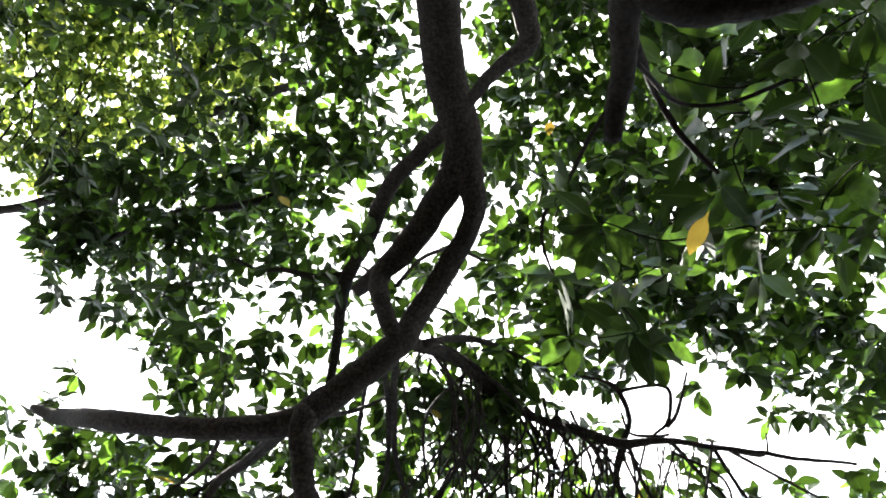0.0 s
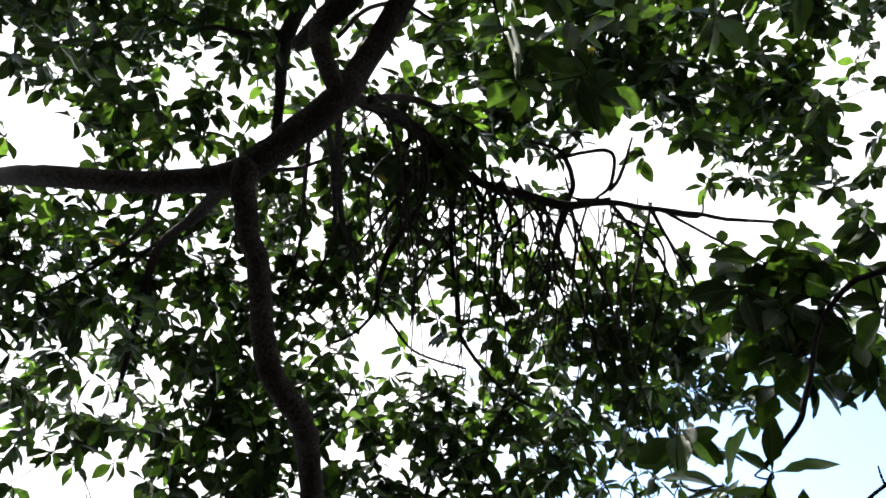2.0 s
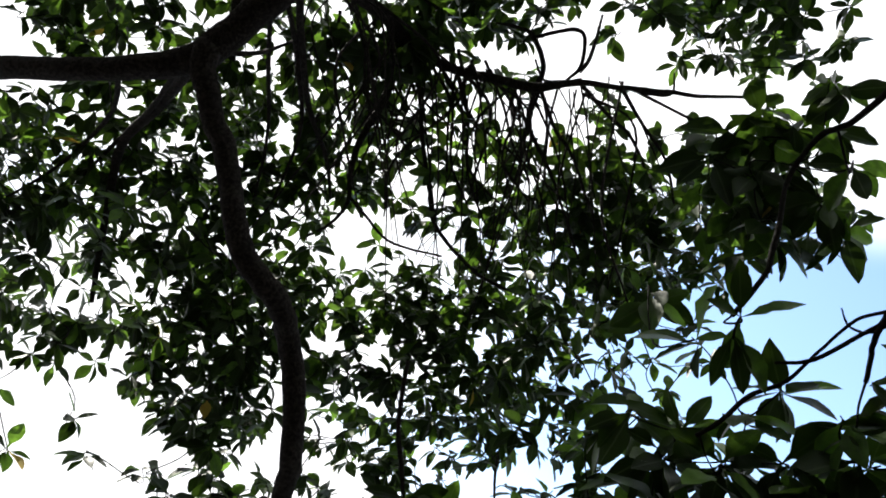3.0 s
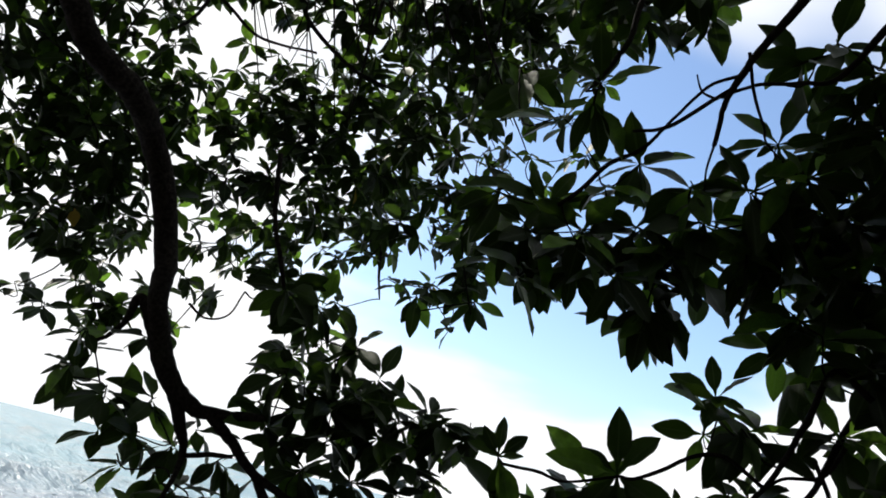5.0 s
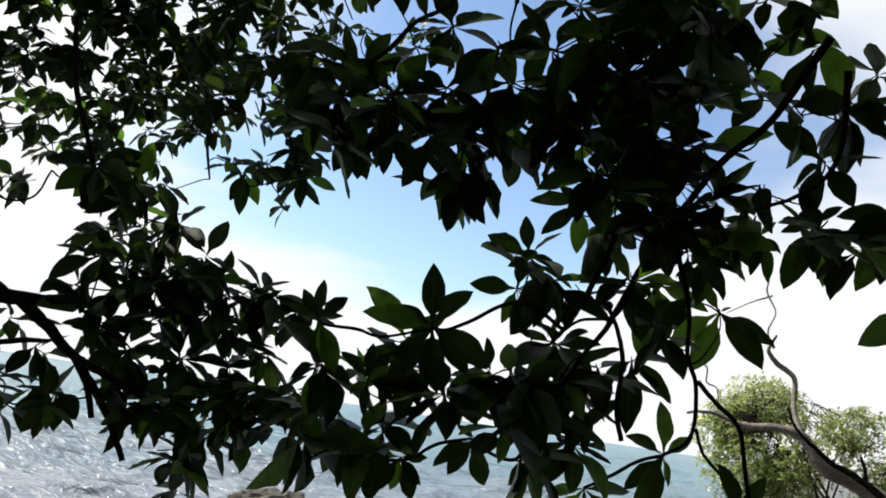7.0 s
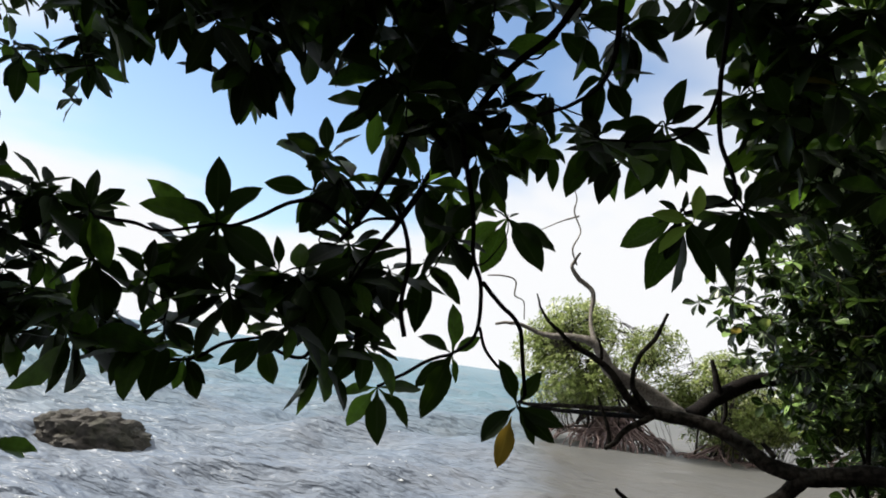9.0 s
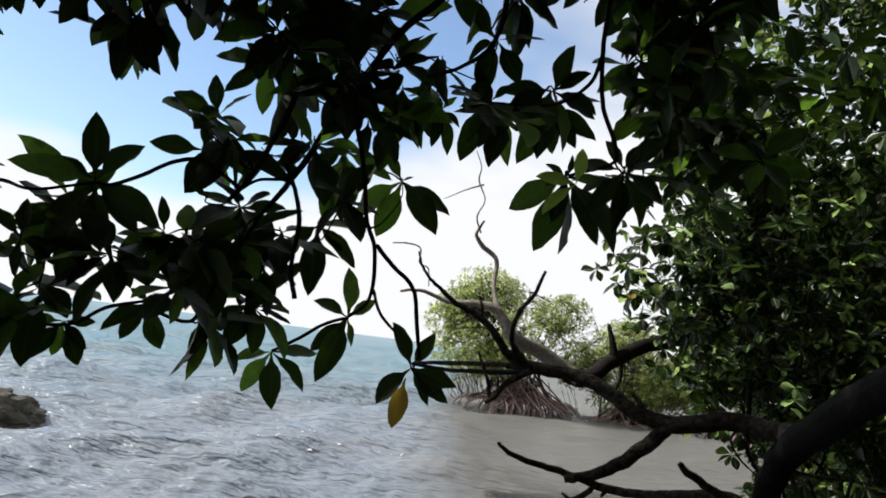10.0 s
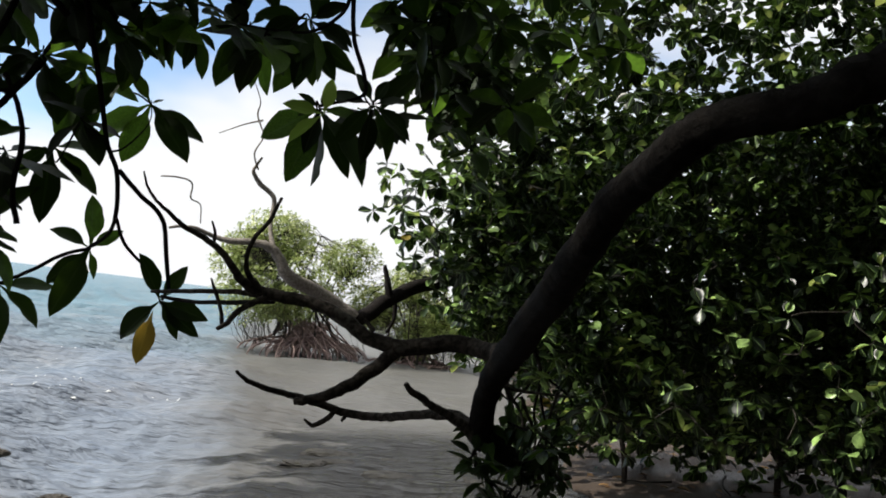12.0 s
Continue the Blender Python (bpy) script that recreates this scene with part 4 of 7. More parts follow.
clumps(shade_tree, [(-1.49, 3.57, 2.78, 8), (-1.26, 3.55, 2.84, 10), (-0.97, 3.40, 2.85, 9), (-0.80, 3.53, 2.97, 7), (-0.60, 3.66, 3.09, 6), (-0.37, 3.77, 3.22, 8), (-0.10, 3.64, 3.24, 7), (0.17, 3.19, 3.10, 6), (0.39, 3.13, 3.13, 4), (-1.41, 3.62, 2.55, 3), (-1.12, 3.45, 2.56, 5), (-1.02, 3.76, 2.72, 6), (-0.74, 3.63, 2.75, 2), (-0.56, 3.85, 2.89, 5), (-0.29, 3.77, 2.94, 6), (-0.03, 3.70, 2.99, 7), (0.23, 3.37, 2.93, 4), (0.45, 3.19, 2.92, 3), (-1.31, 3.60, 2.31, 2), (-1.05, 3.49, 2.34, 7), (-0.89, 3.64, 2.44, 4), (-0.69, 3.74, 2.53, 2), (-0.43, 3.67, 2.58, 3), (-0.23, 3.91, 2.71, 4)], 0.14, 0.128, 7, 1.25)
clumps(shade_tree, [(0.03, 3.93, 2.79, 7), (0.29, 3.27, 2.65, 4), (0.51, 3.29, 2.72, 3), (-1.24, 3.64, 2.09, 1), (-0.97, 3.51, 2.13, 2), (-0.88, 3.91, 2.25, 11), (-0.59, 3.68, 2.27, 5), (-0.16, 3.97, 2.46, 10), (0.10, 3.97, 2.53, 2), (0.35, 3.47, 2.47, 1), (0.58, 3.51, 2.55, 8), (-0.57, 2.63, 1.85, 1), (-0.41, 2.61, 1.89, 1), (-0.28, 2.66, 1.93, 1), (-0.41, 2.81, 1.74, 1), (-0.29, 3.01, 1.79, 1)], 0.14, 0.128, 7, 1.25)
clumps(shade_tree, [(-0.29, 2.89, 1.38, 2), (-0.09, 2.63, 1.43, 2), (0.19, 2.86, 1.48, 2), (0.36, 2.86, 1.51, 4), (0.52, 2.77, 1.55, 4), (0.68, 2.69, 1.59, 2), (0.86, 2.79, 1.62, 1)], 0.11, 0.128, 7, 1.25)
sprays(shade_tree, [(-0.004, 2.717, 2.193), (0.068, 2.797, 2.116), (-0.003, 2.953, 2.069), (0.242, 2.810, 2.094), (0.121, 2.924, 1.976), (0.095, 2.885, 1.869), (0.277, 2.811, 1.960), (0.398, 2.955, 1.967), (0.516, 2.901, 1.950), (0.596, 2.838, 1.905), (0.384, 2.829, 1.838), (0.244, 2.815, 1.805), (0.472, 2.827, 1.784), (0.349, 2.826, 1.685), (0.607, 2.930, 1.742), (0.183, 2.883, 1.686), (0.271, 2.939, 1.560), (0.479, 2.903, 1.622), (0.684, 2.898, 1.949), (0.028, 2.792, 1.935), (0.198, 2.886, 2.048), (0.046, 2.832, 1.797), (0.342, 2.975, 1.877), (0.494, 2.877, 1.866), (0.573, 2.770, 1.646), (0.382, 2.788, 1.554), (0.709, 2.945, 1.651), (0.221, 2.805, 1.890), (0.103, 2.772, 2.196), (0.358, 2.870, 2.026)], 0.155, 10)
sprays(shade_tree, [(-0.041, 2.951, 2.202), (0.034, 3.054, 2.055), (0.116, 3.089, 2.124), (0.118, 3.007, 1.906), (0.234, 2.981, 1.991), (0.344, 3.086, 1.968), (0.451, 2.913, 1.897), (0.572, 3.090, 1.981), (0.314, 2.948, 1.830), (0.427, 3.000, 1.780), (0.562, 3.136, 1.774), (0.661, 3.099, 1.877), (0.169, 2.958, 1.797), (0.259, 3.025, 1.744), (0.391, 3.046, 1.619), (0.505, 2.935, 1.682), (0.639, 3.069, 1.594), (0.090, 2.944, 1.741), (-0.001, 2.919, 1.869), (0.183, 2.928, 1.614), (0.307, 3.015, 1.640), (0.459, 2.941, 1.562), (0.285, 3.028, 1.504), (0.689, 2.942, 1.915), (0.533, 3.009, 1.593)], 0.130, 10)
sprays(shade_tree, [(0.395, 3.052, 1.280), (0.483, 2.926, 1.184), (0.564, 2.853, 1.169), (0.453, 3.025, 1.081), (0.369, 2.901, 1.377), (0.478, 3.054, 1.432), (0.513, 2.994, 1.512), (0.414, 2.836, 1.470), (0.569, 3.027, 1.482), (0.418, 2.860, 1.369)], 0.140, 7)
sprays(shade_tree, [(-0.567, 2.804, 1.901), (-0.607, 2.924, 1.782), (-0.476, 2.834, 1.783), (-0.414, 2.920, 1.735), (-0.338, 2.901, 1.788), (-0.359, 2.922, 1.675), (-0.251, 2.929, 1.664), (-0.187, 2.876, 1.552), (-0.105, 3.060, 1.532), (-0.057, 2.898, 1.633), (-0.285, 3.037, 1.531), (-0.498, 2.967, 1.683), (-0.176, 3.021, 1.723), (-0.150, 3.006, 1.470), (-0.025, 3.067, 1.512)], 0.155, 7)

sprays(shade_tree, [(-2.62, 2.77, 3.48), (-2.58, 2.75, 3.32), (-2.68, 2.84, 3.24), (-2.83, 2.84, 3.24), (-2.72, 2.86, 3.12), (-2.78, 3.07, 3.16), (-2.58, 3.13, 3.11), (-2.69, 3.08, 3.0), (-2.58, 3.18, 3.32), (-2.5, 3.19, 3.15)], 0.13, 8)

# unseen crown above and behind the view, added to shade the near leaves
for _ in range(260):
    place = (RNG.uniform(-4.5, 7.5), RNG.uniform(-4.0, 0.4), RNG.uniform(4.3, 6.4))
    clumps(shade_tree, [(*place, 10)], 0.5, 0.2, 8)
# more unseen clumps, added so that the thicket gets dappled sun
for _ in range(11):
    place = (RNG.uniform(2.7, 6.2), RNG.uniform(0.2, 2.7), RNG.uniform(5.0, 6.4))
    clumps(shade_tree, [(*place, 7)], 0.28, 0.19, 8)
# a curtain of fine bare twigs hangs from the branch beyond the fork
curtain_rng = np.random.default_rng(31)
curtain_rail = smooth_line([(-0.87, 2.02, 3.60), (-0.85, 2.50, 4.05), (-0.62, 2.84, 4.18), (-0.30, 2.90, 4.16), (-0.04, 2.86, 4.12), (0.33, 2.80, 4.22)], 20)
for k in range(62):
    u = curtain_rng.uniform(0.08, 1) ** 1.1
    start = curtain_rail[int(u * (len(curtain_rail) - 1))] + curtain_rng.normal(0, 0.02, 3)
    reach = curtain_rng.uniform(0.45, 1.25)
    way = unit(np.array((0.33, 0.50, -0.75)) + curtain_rng.normal(0, 0.26, 3))
    bend = curtain_rng.normal(0, 0.12 * reach, 3)
    r = curtain_rng.uniform(0.003, 0.0075)
    limb("hanging_twig", shade_tree, BARK, [(*start, r), (*(start + way * reach * 0.35 + bend), r * 0.9), (*(start + way * reach * 0.7 + bend * 0.6 - (0, 0, 0.03)), r * 0.7), (*(start + way * reach + (0, 0, -0.08)), r * 0.35)])

grow_twigs(shade_tree, BARK, 0.0042, share=0.75)
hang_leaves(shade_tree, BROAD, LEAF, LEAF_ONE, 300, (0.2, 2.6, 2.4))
settle(shade_tree)

# ---------------------------------------------------------------- unseen bushes added to keep skylight off the near trees
unseen_screen = thing("unseen_screen", (0.5, -2.6, 0.2), "unseen dark green bushes added behind the view to block light", "bush")
screen_rng = np.random.default_rng(17)
for k in range(14):
    u = -6.0 + k * 1.1
    top = screen_rng.uniform(2.6, 4.4)
    limb("stem", unseen_screen, BARK, [(u, -2.7, 0.2, 0.05), (u + 0.1, -2.6, 1.4, 0.04), (u + screen_rng.uniform(-0.4, 0.4), -2.4, top, 0.015)])
for _ in range(1500):
    if screen_rng.uniform() < 0.68:
        place = (screen_rng.uniform(-6.8, 8.5), screen_rng.normal(-2.4, 0.35), screen_rng.uniform(0.3, 5.2))
    else:
        place = (screen_rng.normal(-6.6, 0.4), screen_rng.uniform(-2.4, 1.6), screen_rng.uniform(0.3, 5.2))
    rosette(unseen_screen, place, tip_axis(place), 0.30, 8)
grow_twigs(unseen_screen, BARK, 0.006, 1.5, True, 2, 0.3)
joined("foliage", unseen_screen, LEAVES[unseen_screen.name], BROAD, LEAF)
settle(unseen_screen)

# ---------------------------------------------------------------- small-leaved tree beyond it
small_leaved_tree = thing("small_leaved_tree", (-5.6, -1.2, 0.15), "sunlit tree with fine twigs and small yellow-green leaves", "tree")
limb("trunk", small_leaved_tree, BARK, [(-5.6, -1.2, -0.2, 0.2), (-5.6, -1.2, 1.0, 0.16), (-5.3, -0.9, 3.0, 0.12), (-4.7, -0.2, 5.0, 0.09), (-4.2, 0.6, 6.2, 0.06), (-3.8, 1.4, 6.8, 0.03)])
limb("branch", small_leaved_tree, BARK, [(-3.08, 2.66, 6.47, 0.0350), (-3.47, 2.73, 6.13, 0.0350), (-3.85, 2.85, 5.69, 0.0350), (-4.14, 3.05, 5.20, 0.0389), (-4.41, 3.06, 4.81, 0.0350), (-4.66, 2.99, 4.47, 0.0272)])
limb("branch", small_leaved_tree, BARK, [(-3.64, 1.89, 6.42, 0.0350), (-3.68, 2.33, 6.18, 0.0311), (-3.77, 2.67, 5.89, 0.0272), (-3.85, 2.86, 5.69, 0.0233)])
limb("branch", small_leaved_tree, BARK, [(-4.14, 3.05, 5.20, 0.0311), (-4.09, 3.31, 5.01, 0.0272), (-4.14, 3.52, 4.70, 0.0194)])
limb("branch", small_leaved_tree, BARK, [(-2.38, 2.72, 5.25, 0.0252), (-2.70, 2.77, 4.95, 0.0252), (-3.00, 2.72, 4.69, 0.0189), (-3.25, 2.76, 4.35, 0.0156)])
limb("branch", small_leaved_tree, BARK, [(-3.52, 2.13, 6.41, 0.0160), (-3.53, 2.47, 6.24, 0.0114), (-3.52, 2.80, 6.04, 0.0092)])
limb("branch", small_leaved_tree, BARK, [(-3.98, 2.20, 5.97, 0.0114), (-4.19, 2.36, 5.66, 0.0114), (-4.35, 2.65, 5.26, 0.0114), (-4.43, 2.96, 4.88, 0.0092)])
limb("branch", small_leaved_tree, BARK, [(-4.06, 2.18, 5.90, 0.0058), (-3.91, 2.52, 5.85, 0.0052), (-3.68, 2.84, 5.79, 0.0040), (-3.48, 3.11, 5.70, 0.0023)])
limb("branch", small_leaved_tree, BARK, [(-4.53, 2.22, 5.32, 0.0083), (-4.51, 2.37, 5.25, 0.0075), (-4.47, 2.49, 5.12, 0.0058), (-4.43, 2.60, 5.01, 0.0033)])
limb("branch", small_leaved_tree, BARK, [(-3.68, 2.04, 6.32, 0.0063), (-3.66, 2.22, 6.25, 0.0057), (-3.70, 2.36, 6.08, 0.0044), (-3.66, 2.49, 5.96, 0.0025)])
limb("branch", small_leaved_tree, BARK, [(-3.59, 2.28, 6.29, 0.0090), (-3.54, 2.47, 6.23, 0.0081), (-3.49, 2.62, 6.11, 0.0062), (-3.40, 2.76, 6.02, 0.0035)])
limb("branch", small_leaved_tree, BARK, [(-4.13, 1.89, 5.97, 0.0064), (-4.08, 2.09, 5.92, 0.0058), (-4.04, 2.26, 5.80, 0.0045), (-4.02, 2.39, 5.66, 0.0025)])
limb("branch", small_leaved_tree, BARK, [(-3.34, 2.82, 6.18, 0.0053), (-3.39, 3.03, 5.99, 0.0048), (-3.33, 3.23, 5.82, 0.0037), (-3.29, 3.38, 5.64, 0.0021)])
limb("branch", small_leaved_tree, BARK, [(-3.38, 2.04, 6.56, 0.0082), (-3.38, 2.22, 6.48, 0.0074), (-3.44, 2.37, 6.29, 0.0057), (-3.47, 2.49, 6.13, 0.0032)])
limb("branch", small_leaved_tree, BARK, [(-4.63, 1.77, 5.45, 0.0079), (-4.59, 1.92, 5.42, 0.0071), (-4.50, 2.06, 5.37, 0.0055), (-4.40, 2.19, 5.34, 0.0031)])
limb("branch", small_leaved_tree, BARK, [(-4.12, 2.19, 5.83, 0.0084), (-4.17, 2.34, 5.69, 0.0076), (-4.15, 2.48, 5.55, 0.0058), (-4.11, 2.60, 5.43, 0.0033)])
limb("branch", small_leaved_tree, BARK, [(-3.30, 1.99, 6.64, 0.0080), (-3.23, 2.27, 6.57, 0.0072), (-3.06, 2.54, 6.49, 0.0055), (-2.88, 2.77, 6.40, 0.0031)])
limb("branch", small_leaved_tree, BARK, [(-3.22, 2.07, 6.66, 0.0087), (-3.13, 2.41, 6.56, 0.0079), (-3.01, 2.74, 6.40, 0.0061), (-2.97, 3.00, 6.19, 0.0034)])
limb("branch", small_leaved_tree, BARK, [(-4.17, 2.44, 5.63, 0.0081), (-4.07, 2.74, 5.54, 0.0073), (-3.86, 3.04, 5.45, 0.0057), (-3.69, 3.28, 5.34, 0.0032)])
limb("branch", small_leaved_tree, BARK, [(-3.88, 2.30, 6.02, 0.0072), (-3.97, 2.60, 5.75, 0.0064), (-3.95, 2.88, 5.48, 0.0050), (-3.88, 3.12, 5.27, 0.0028)])
limb("branch", small_leaved_tree, BARK, [(-4.24, 2.20, 5.70, 0.0062), (-4.24, 2.41, 5.56, 0.0055), (-4.14, 2.63, 5.45, 0.0043), (-4.06, 2.80, 5.32, 0.0024)])
limb("branch", small_leaved_tree, BARK, [(-4.49, 2.44, 5.23, 0.0052), (-4.57, 2.66, 4.94, 0.0047), (-4.62, 2.84, 4.59, 0.0036), (-4.57, 3.00, 4.38, 0.0020)])
limb("branch", small_leaved_tree, BARK, [(-4.32, 2.45, 5.44, 0.0073), (-4.41, 2.60, 5.22, 0.0065), (-4.48, 2.71, 4.94, 0.0050), (-4.48, 2.80, 4.74, 0.0029)])
limb("branch", small_leaved_tree, BARK, [(-3.44, 2.29, 6.40, 0.0085), (-3.56, 2.46, 6.21, 0.0077), (-3.64, 2.60, 5.99, 0.0059), (-3.70, 2.72, 5.78, 0.0034)])
limb("branch", small_leaved_tree, BARK, [(-3.26, 2.12, 6.62, 0.0100), (-3.39, 2.44, 6.36, 0.0090), (-3.41, 2.74, 6.09, 0.0070), (-3.46, 2.98, 5.82, 0.0039)])
limb("branch", small_leaved_tree, BARK, [(-4.39, 2.11, 5.56, 0.0083), (-4.39, 2.41, 5.38, 0.0074), (-4.29, 2.71, 5.20, 0.0057), (-4.21, 2.95, 5.02, 0.0032)])
limb("branch", small_leaved_tree, BARK, [(-4.48, 1.81, 5.61, 0.0080), (-4.41, 2.09, 5.56, 0.0072), (-4.25, 2.37, 5.50, 0.0055), (-4.12, 2.59, 5.41, 0.0031)])
limb("branch", small_leaved_tree, BARK, [(-3.60, 2.28, 6.27, 0.0097), (-3.64, 2.46, 6.14, 0.0087), (-3.72, 2.60, 5.92, 0.0067), (-3.67, 2.74, 5.80, 0.0038)])
limb("branch", small_leaved_tree, BARK, [(-4.02, 1.93, 6.06, 0.0053), (-3.95, 2.18, 6.00, 0.0048), (-3.85, 2.42, 5.90, 0.0037), (-3.81, 2.61, 5.74, 0.0021)])
limb("branch", small_leaved_tree, BARK, [(-3.59, 2.12, 6.36, 0.0051), (-3.59, 2.31, 6.27, 0.0046), (-3.58, 2.47, 6.12, 0.0035), (-3.56, 2.61, 5.98, 0.0020)])
limb("branch", small_leaved_tree, BARK, [(-4.43, 2.19, 5.47, 0.0100), (-4.57, 2.37, 5.17, 0.0090), (-4.63, 2.52, 4.87, 0.0070), (-4.59, 2.68, 4.70, 0.0039)])
limb("branch", small_leaved_tree, BARK, [(-3.38, 2.48, 6.35, 0.0078), (-3.57, 2.70, 6.06, 0.0070), (-3.68, 2.89, 5.75, 0.0054), (-3.69, 3.06, 5.53, 0.0031)])
limb("branch", small_leaved_tree, BARK, [(-3.95, 2.14, 6.03, 0.0089), (-3.83, 2.44, 5.98, 0.0080), (-3.68, 2.72, 5.88, 0.0061), (-3.56, 2.95, 5.74, 0.0035)])
limb("branch", small_leaved_tree, BARK, [(-4.00, 2.45, 5.81, 0.0053), (-3.95, 2.71, 5.69, 0.0048), (-3.91, 2.94, 5.48, 0.0037), (-3.87, 3.12, 5.29, 0.0021)])
limb("branch", small_leaved_tree, BARK, [(-3.47, 2.65, 6.18, 0.0083), (-3.28, 2.99, 6.11, 0.0075), (-3.03, 3.31, 5.99, 0.0058), (-2.85, 3.57, 5.84, 0.0033)])
limb("branch", small_leaved_tree, BARK, [(-3.74, 2.28, 6.16, 0.0054), (-3.81, 2.45, 6.00, 0.0049), (-3.80, 2.61, 5.83, 0.0037), (-3.83, 2.73, 5.64, 0.0021)])
limb("branch", small_leaved_tree, BARK, [(-4.20, 2.24, 5.71, 0.0079), (-4.27, 2.37, 5.56, 0.0071), (-4.29, 2.48, 5.38, 0.0055), (-4.25, 2.59, 5.27, 0.0031)])
limb("branch", small_leaved_tree, BARK, [(-4.58, 2.55, 5.02, 0.0081), (-4.68, 2.78, 4.66, 0.0073), (-4.78, 2.91, 4.19, 0.0057), (-4.79, 3.04, 3.88, 0.0032)])
limb("branch", small_leaved_tree, BARK, [(-4.22, 2.01, 5.82, 0.0091), (-4.21, 2.19, 5.73, 0.0082), (-4.10, 2.37, 5.66, 0.0063), (-4.08, 2.50, 5.53, 0.0036)])
limb("branch", small_leaved_tree, BARK, [(-3.24, 2.94, 6.18, 0.0070), (-3.22, 3.22, 5.99, 0.0063), (-3.19, 3.47, 5.73, 0.0049), (-3.15, 3.67, 5.50, 0.0028)])
limb("branch", small_leaved_tree, BARK, [(-3.81, 2.10, 6.18, 0.0064), (-3.76, 2.35, 6.10, 0.0057), (-3.64, 2.60, 5.99, 0.0044), (-3.49, 2.81, 5.91, 0.0025)])
limb("branch", small_leaved_tree, BARK, [(-4.61, 1.79, 5.45, 0.0092), (-4.57, 1.95, 5.42, 0.0083), (-4.53, 2.08, 5.31, 0.0064), (-4.47, 2.20, 5.24, 0.0036)])
limb("branch", small_leaved_tree, BARK, [(-4.39, 1.81, 5.73, 0.0065), (-4.43, 1.99, 5.58, 0.0058), (-4.52, 2.12, 5.30, 0.0045), (-4.49, 2.26, 5.17, 0.0026)])
limb("branch", small_leaved_tree, BARK, [(-3.31, 2.88, 6.17, 0.0097), (-3.54, 3.14, 5.77, 0.0087), (-3.71, 3.36, 5.33, 0.0067), (-3.76, 3.53, 5.00, 0.0038)])
limb("branch", small_leaved_tree, BARK, [(-4.33, 2.33, 5.51, 0.0076), (-4.42, 2.50, 5.29, 0.0069), (-4.46, 2.64, 5.02, 0.0053), (-4.48, 2.75, 4.81, 0.0030)])
limb("branch", small_leaved_tree, BARK, [(-4.30, 2.20, 5.62, 0.0082), (-4.33, 2.44, 5.45, 0.0074), (-4.27, 2.66, 5.28, 0.0057), (-4.22, 2.83, 5.10, 0.0032)])
limb("branch", small_leaved_tree, BARK, [(-4.25, 1.95, 5.81, 0.0079), (-4.30, 2.11, 5.67, 0.0071), (-4.35, 2.25, 5.46, 0.0055), (-4.37, 2.35, 5.28, 0.0031)])
limb("branch", small_leaved_tree, BARK, [(-3.82, 2.20, 6.12, 0.0074), (-3.89, 2.44, 5.92, 0.0067), (-4.01, 2.63, 5.59, 0.0051), (-3.99, 2.82, 5.40, 0.0029)])
limb("branch", small_leaved_tree, BARK, [(-4.38, 2.26, 5.49, 0.0068), (-4.40, 2.40, 5.38, 0.0061), (-4.38, 2.51, 5.24, 0.0047), (-4.31, 2.62, 5.16, 0.0027)])
limb("branch", small_leaved_tree, BARK, [(-4.21, 2.58, 5.49, 0.0077), (-4.27, 2.71, 5.32, 0.0070), (-4.27, 2.83, 5.13, 0.0054), (-4.24, 2.93, 4.99, 0.0030)])
limb("branch", small_leaved_tree, BARK, [(-4.56, 1.72, 5.56, 0.0099), (-4.55, 1.87, 5.50, 0.0089), (-4.45, 2.02, 5.46, 0.0069), (-4.43, 2.13, 5.34, 0.0039)])
limb("branch", small_leaved_tree, BARK, [(-3.43, 2.92, 6.04, 0.0085), (-3.55, 3.12, 5.79, 0.0076), (-3.66, 3.26, 5.47, 0.0059), (-3.71, 3.38, 5.22, 0.0033)])
limb("branch", small_leaved_tree, BARK, [(-3.72, 2.24, 6.19, 0.0065), (-3.74, 2.44, 6.07, 0.0058), (-3.67, 2.64, 5.94, 0.0045), (-3.60, 2.80, 5.81, 0.0025)])

clumps(small_leaved_tree, [(-4.47, 1.64, 5.47, 80), (-4.21, 1.68, 5.68, 79), (-3.82, 1.67, 5.79, 50), (-3.63, 1.76, 6.11, 77), (-3.26, 1.76, 6.24, 74), (-4.65, 2.04, 5.46, 60), (-3.99, 1.91, 5.36, 49), (-4.26, 2.23, 6.08, 46), (-3.89, 2.25, 6.26, 60), (-3.26, 2.11, 6.12, 51), (-4.59, 2.36, 5.25, 58), (-4.04, 2.27, 5.25, 37), (-3.86, 2.38, 5.55, 39), (-3.83, 2.60, 6.05, 59), (-3.52, 2.68, 6.32, 60), (-4.66, 2.75, 5.13, 90), (-4.48, 2.88, 5.44, 93), (-4.13, 2.92, 5.64, 61), (-3.65, 2.87, 5.71, 41), (-3.53, 3.10, 6.18, 46)], 0.30, 0.082, 7, 1.5)

grow_twigs(small_leaved_tree, BARK, 0.0042, 0.9, True, 3, 1.0)
joined("foliage", small_leaved_tree, LEAVES[small_leaved_tree.name], OVAL, FINE_LEAF)
settle(small_leaved_tree)

# ---------------------------------------------------------------- leaning tree with dead limbs
leaning_tree = thing("leaning_tree", (2.6, 1.3, 0.1), "dark leaning tree with bare dead limbs and hanging leafy twigs", "tree")
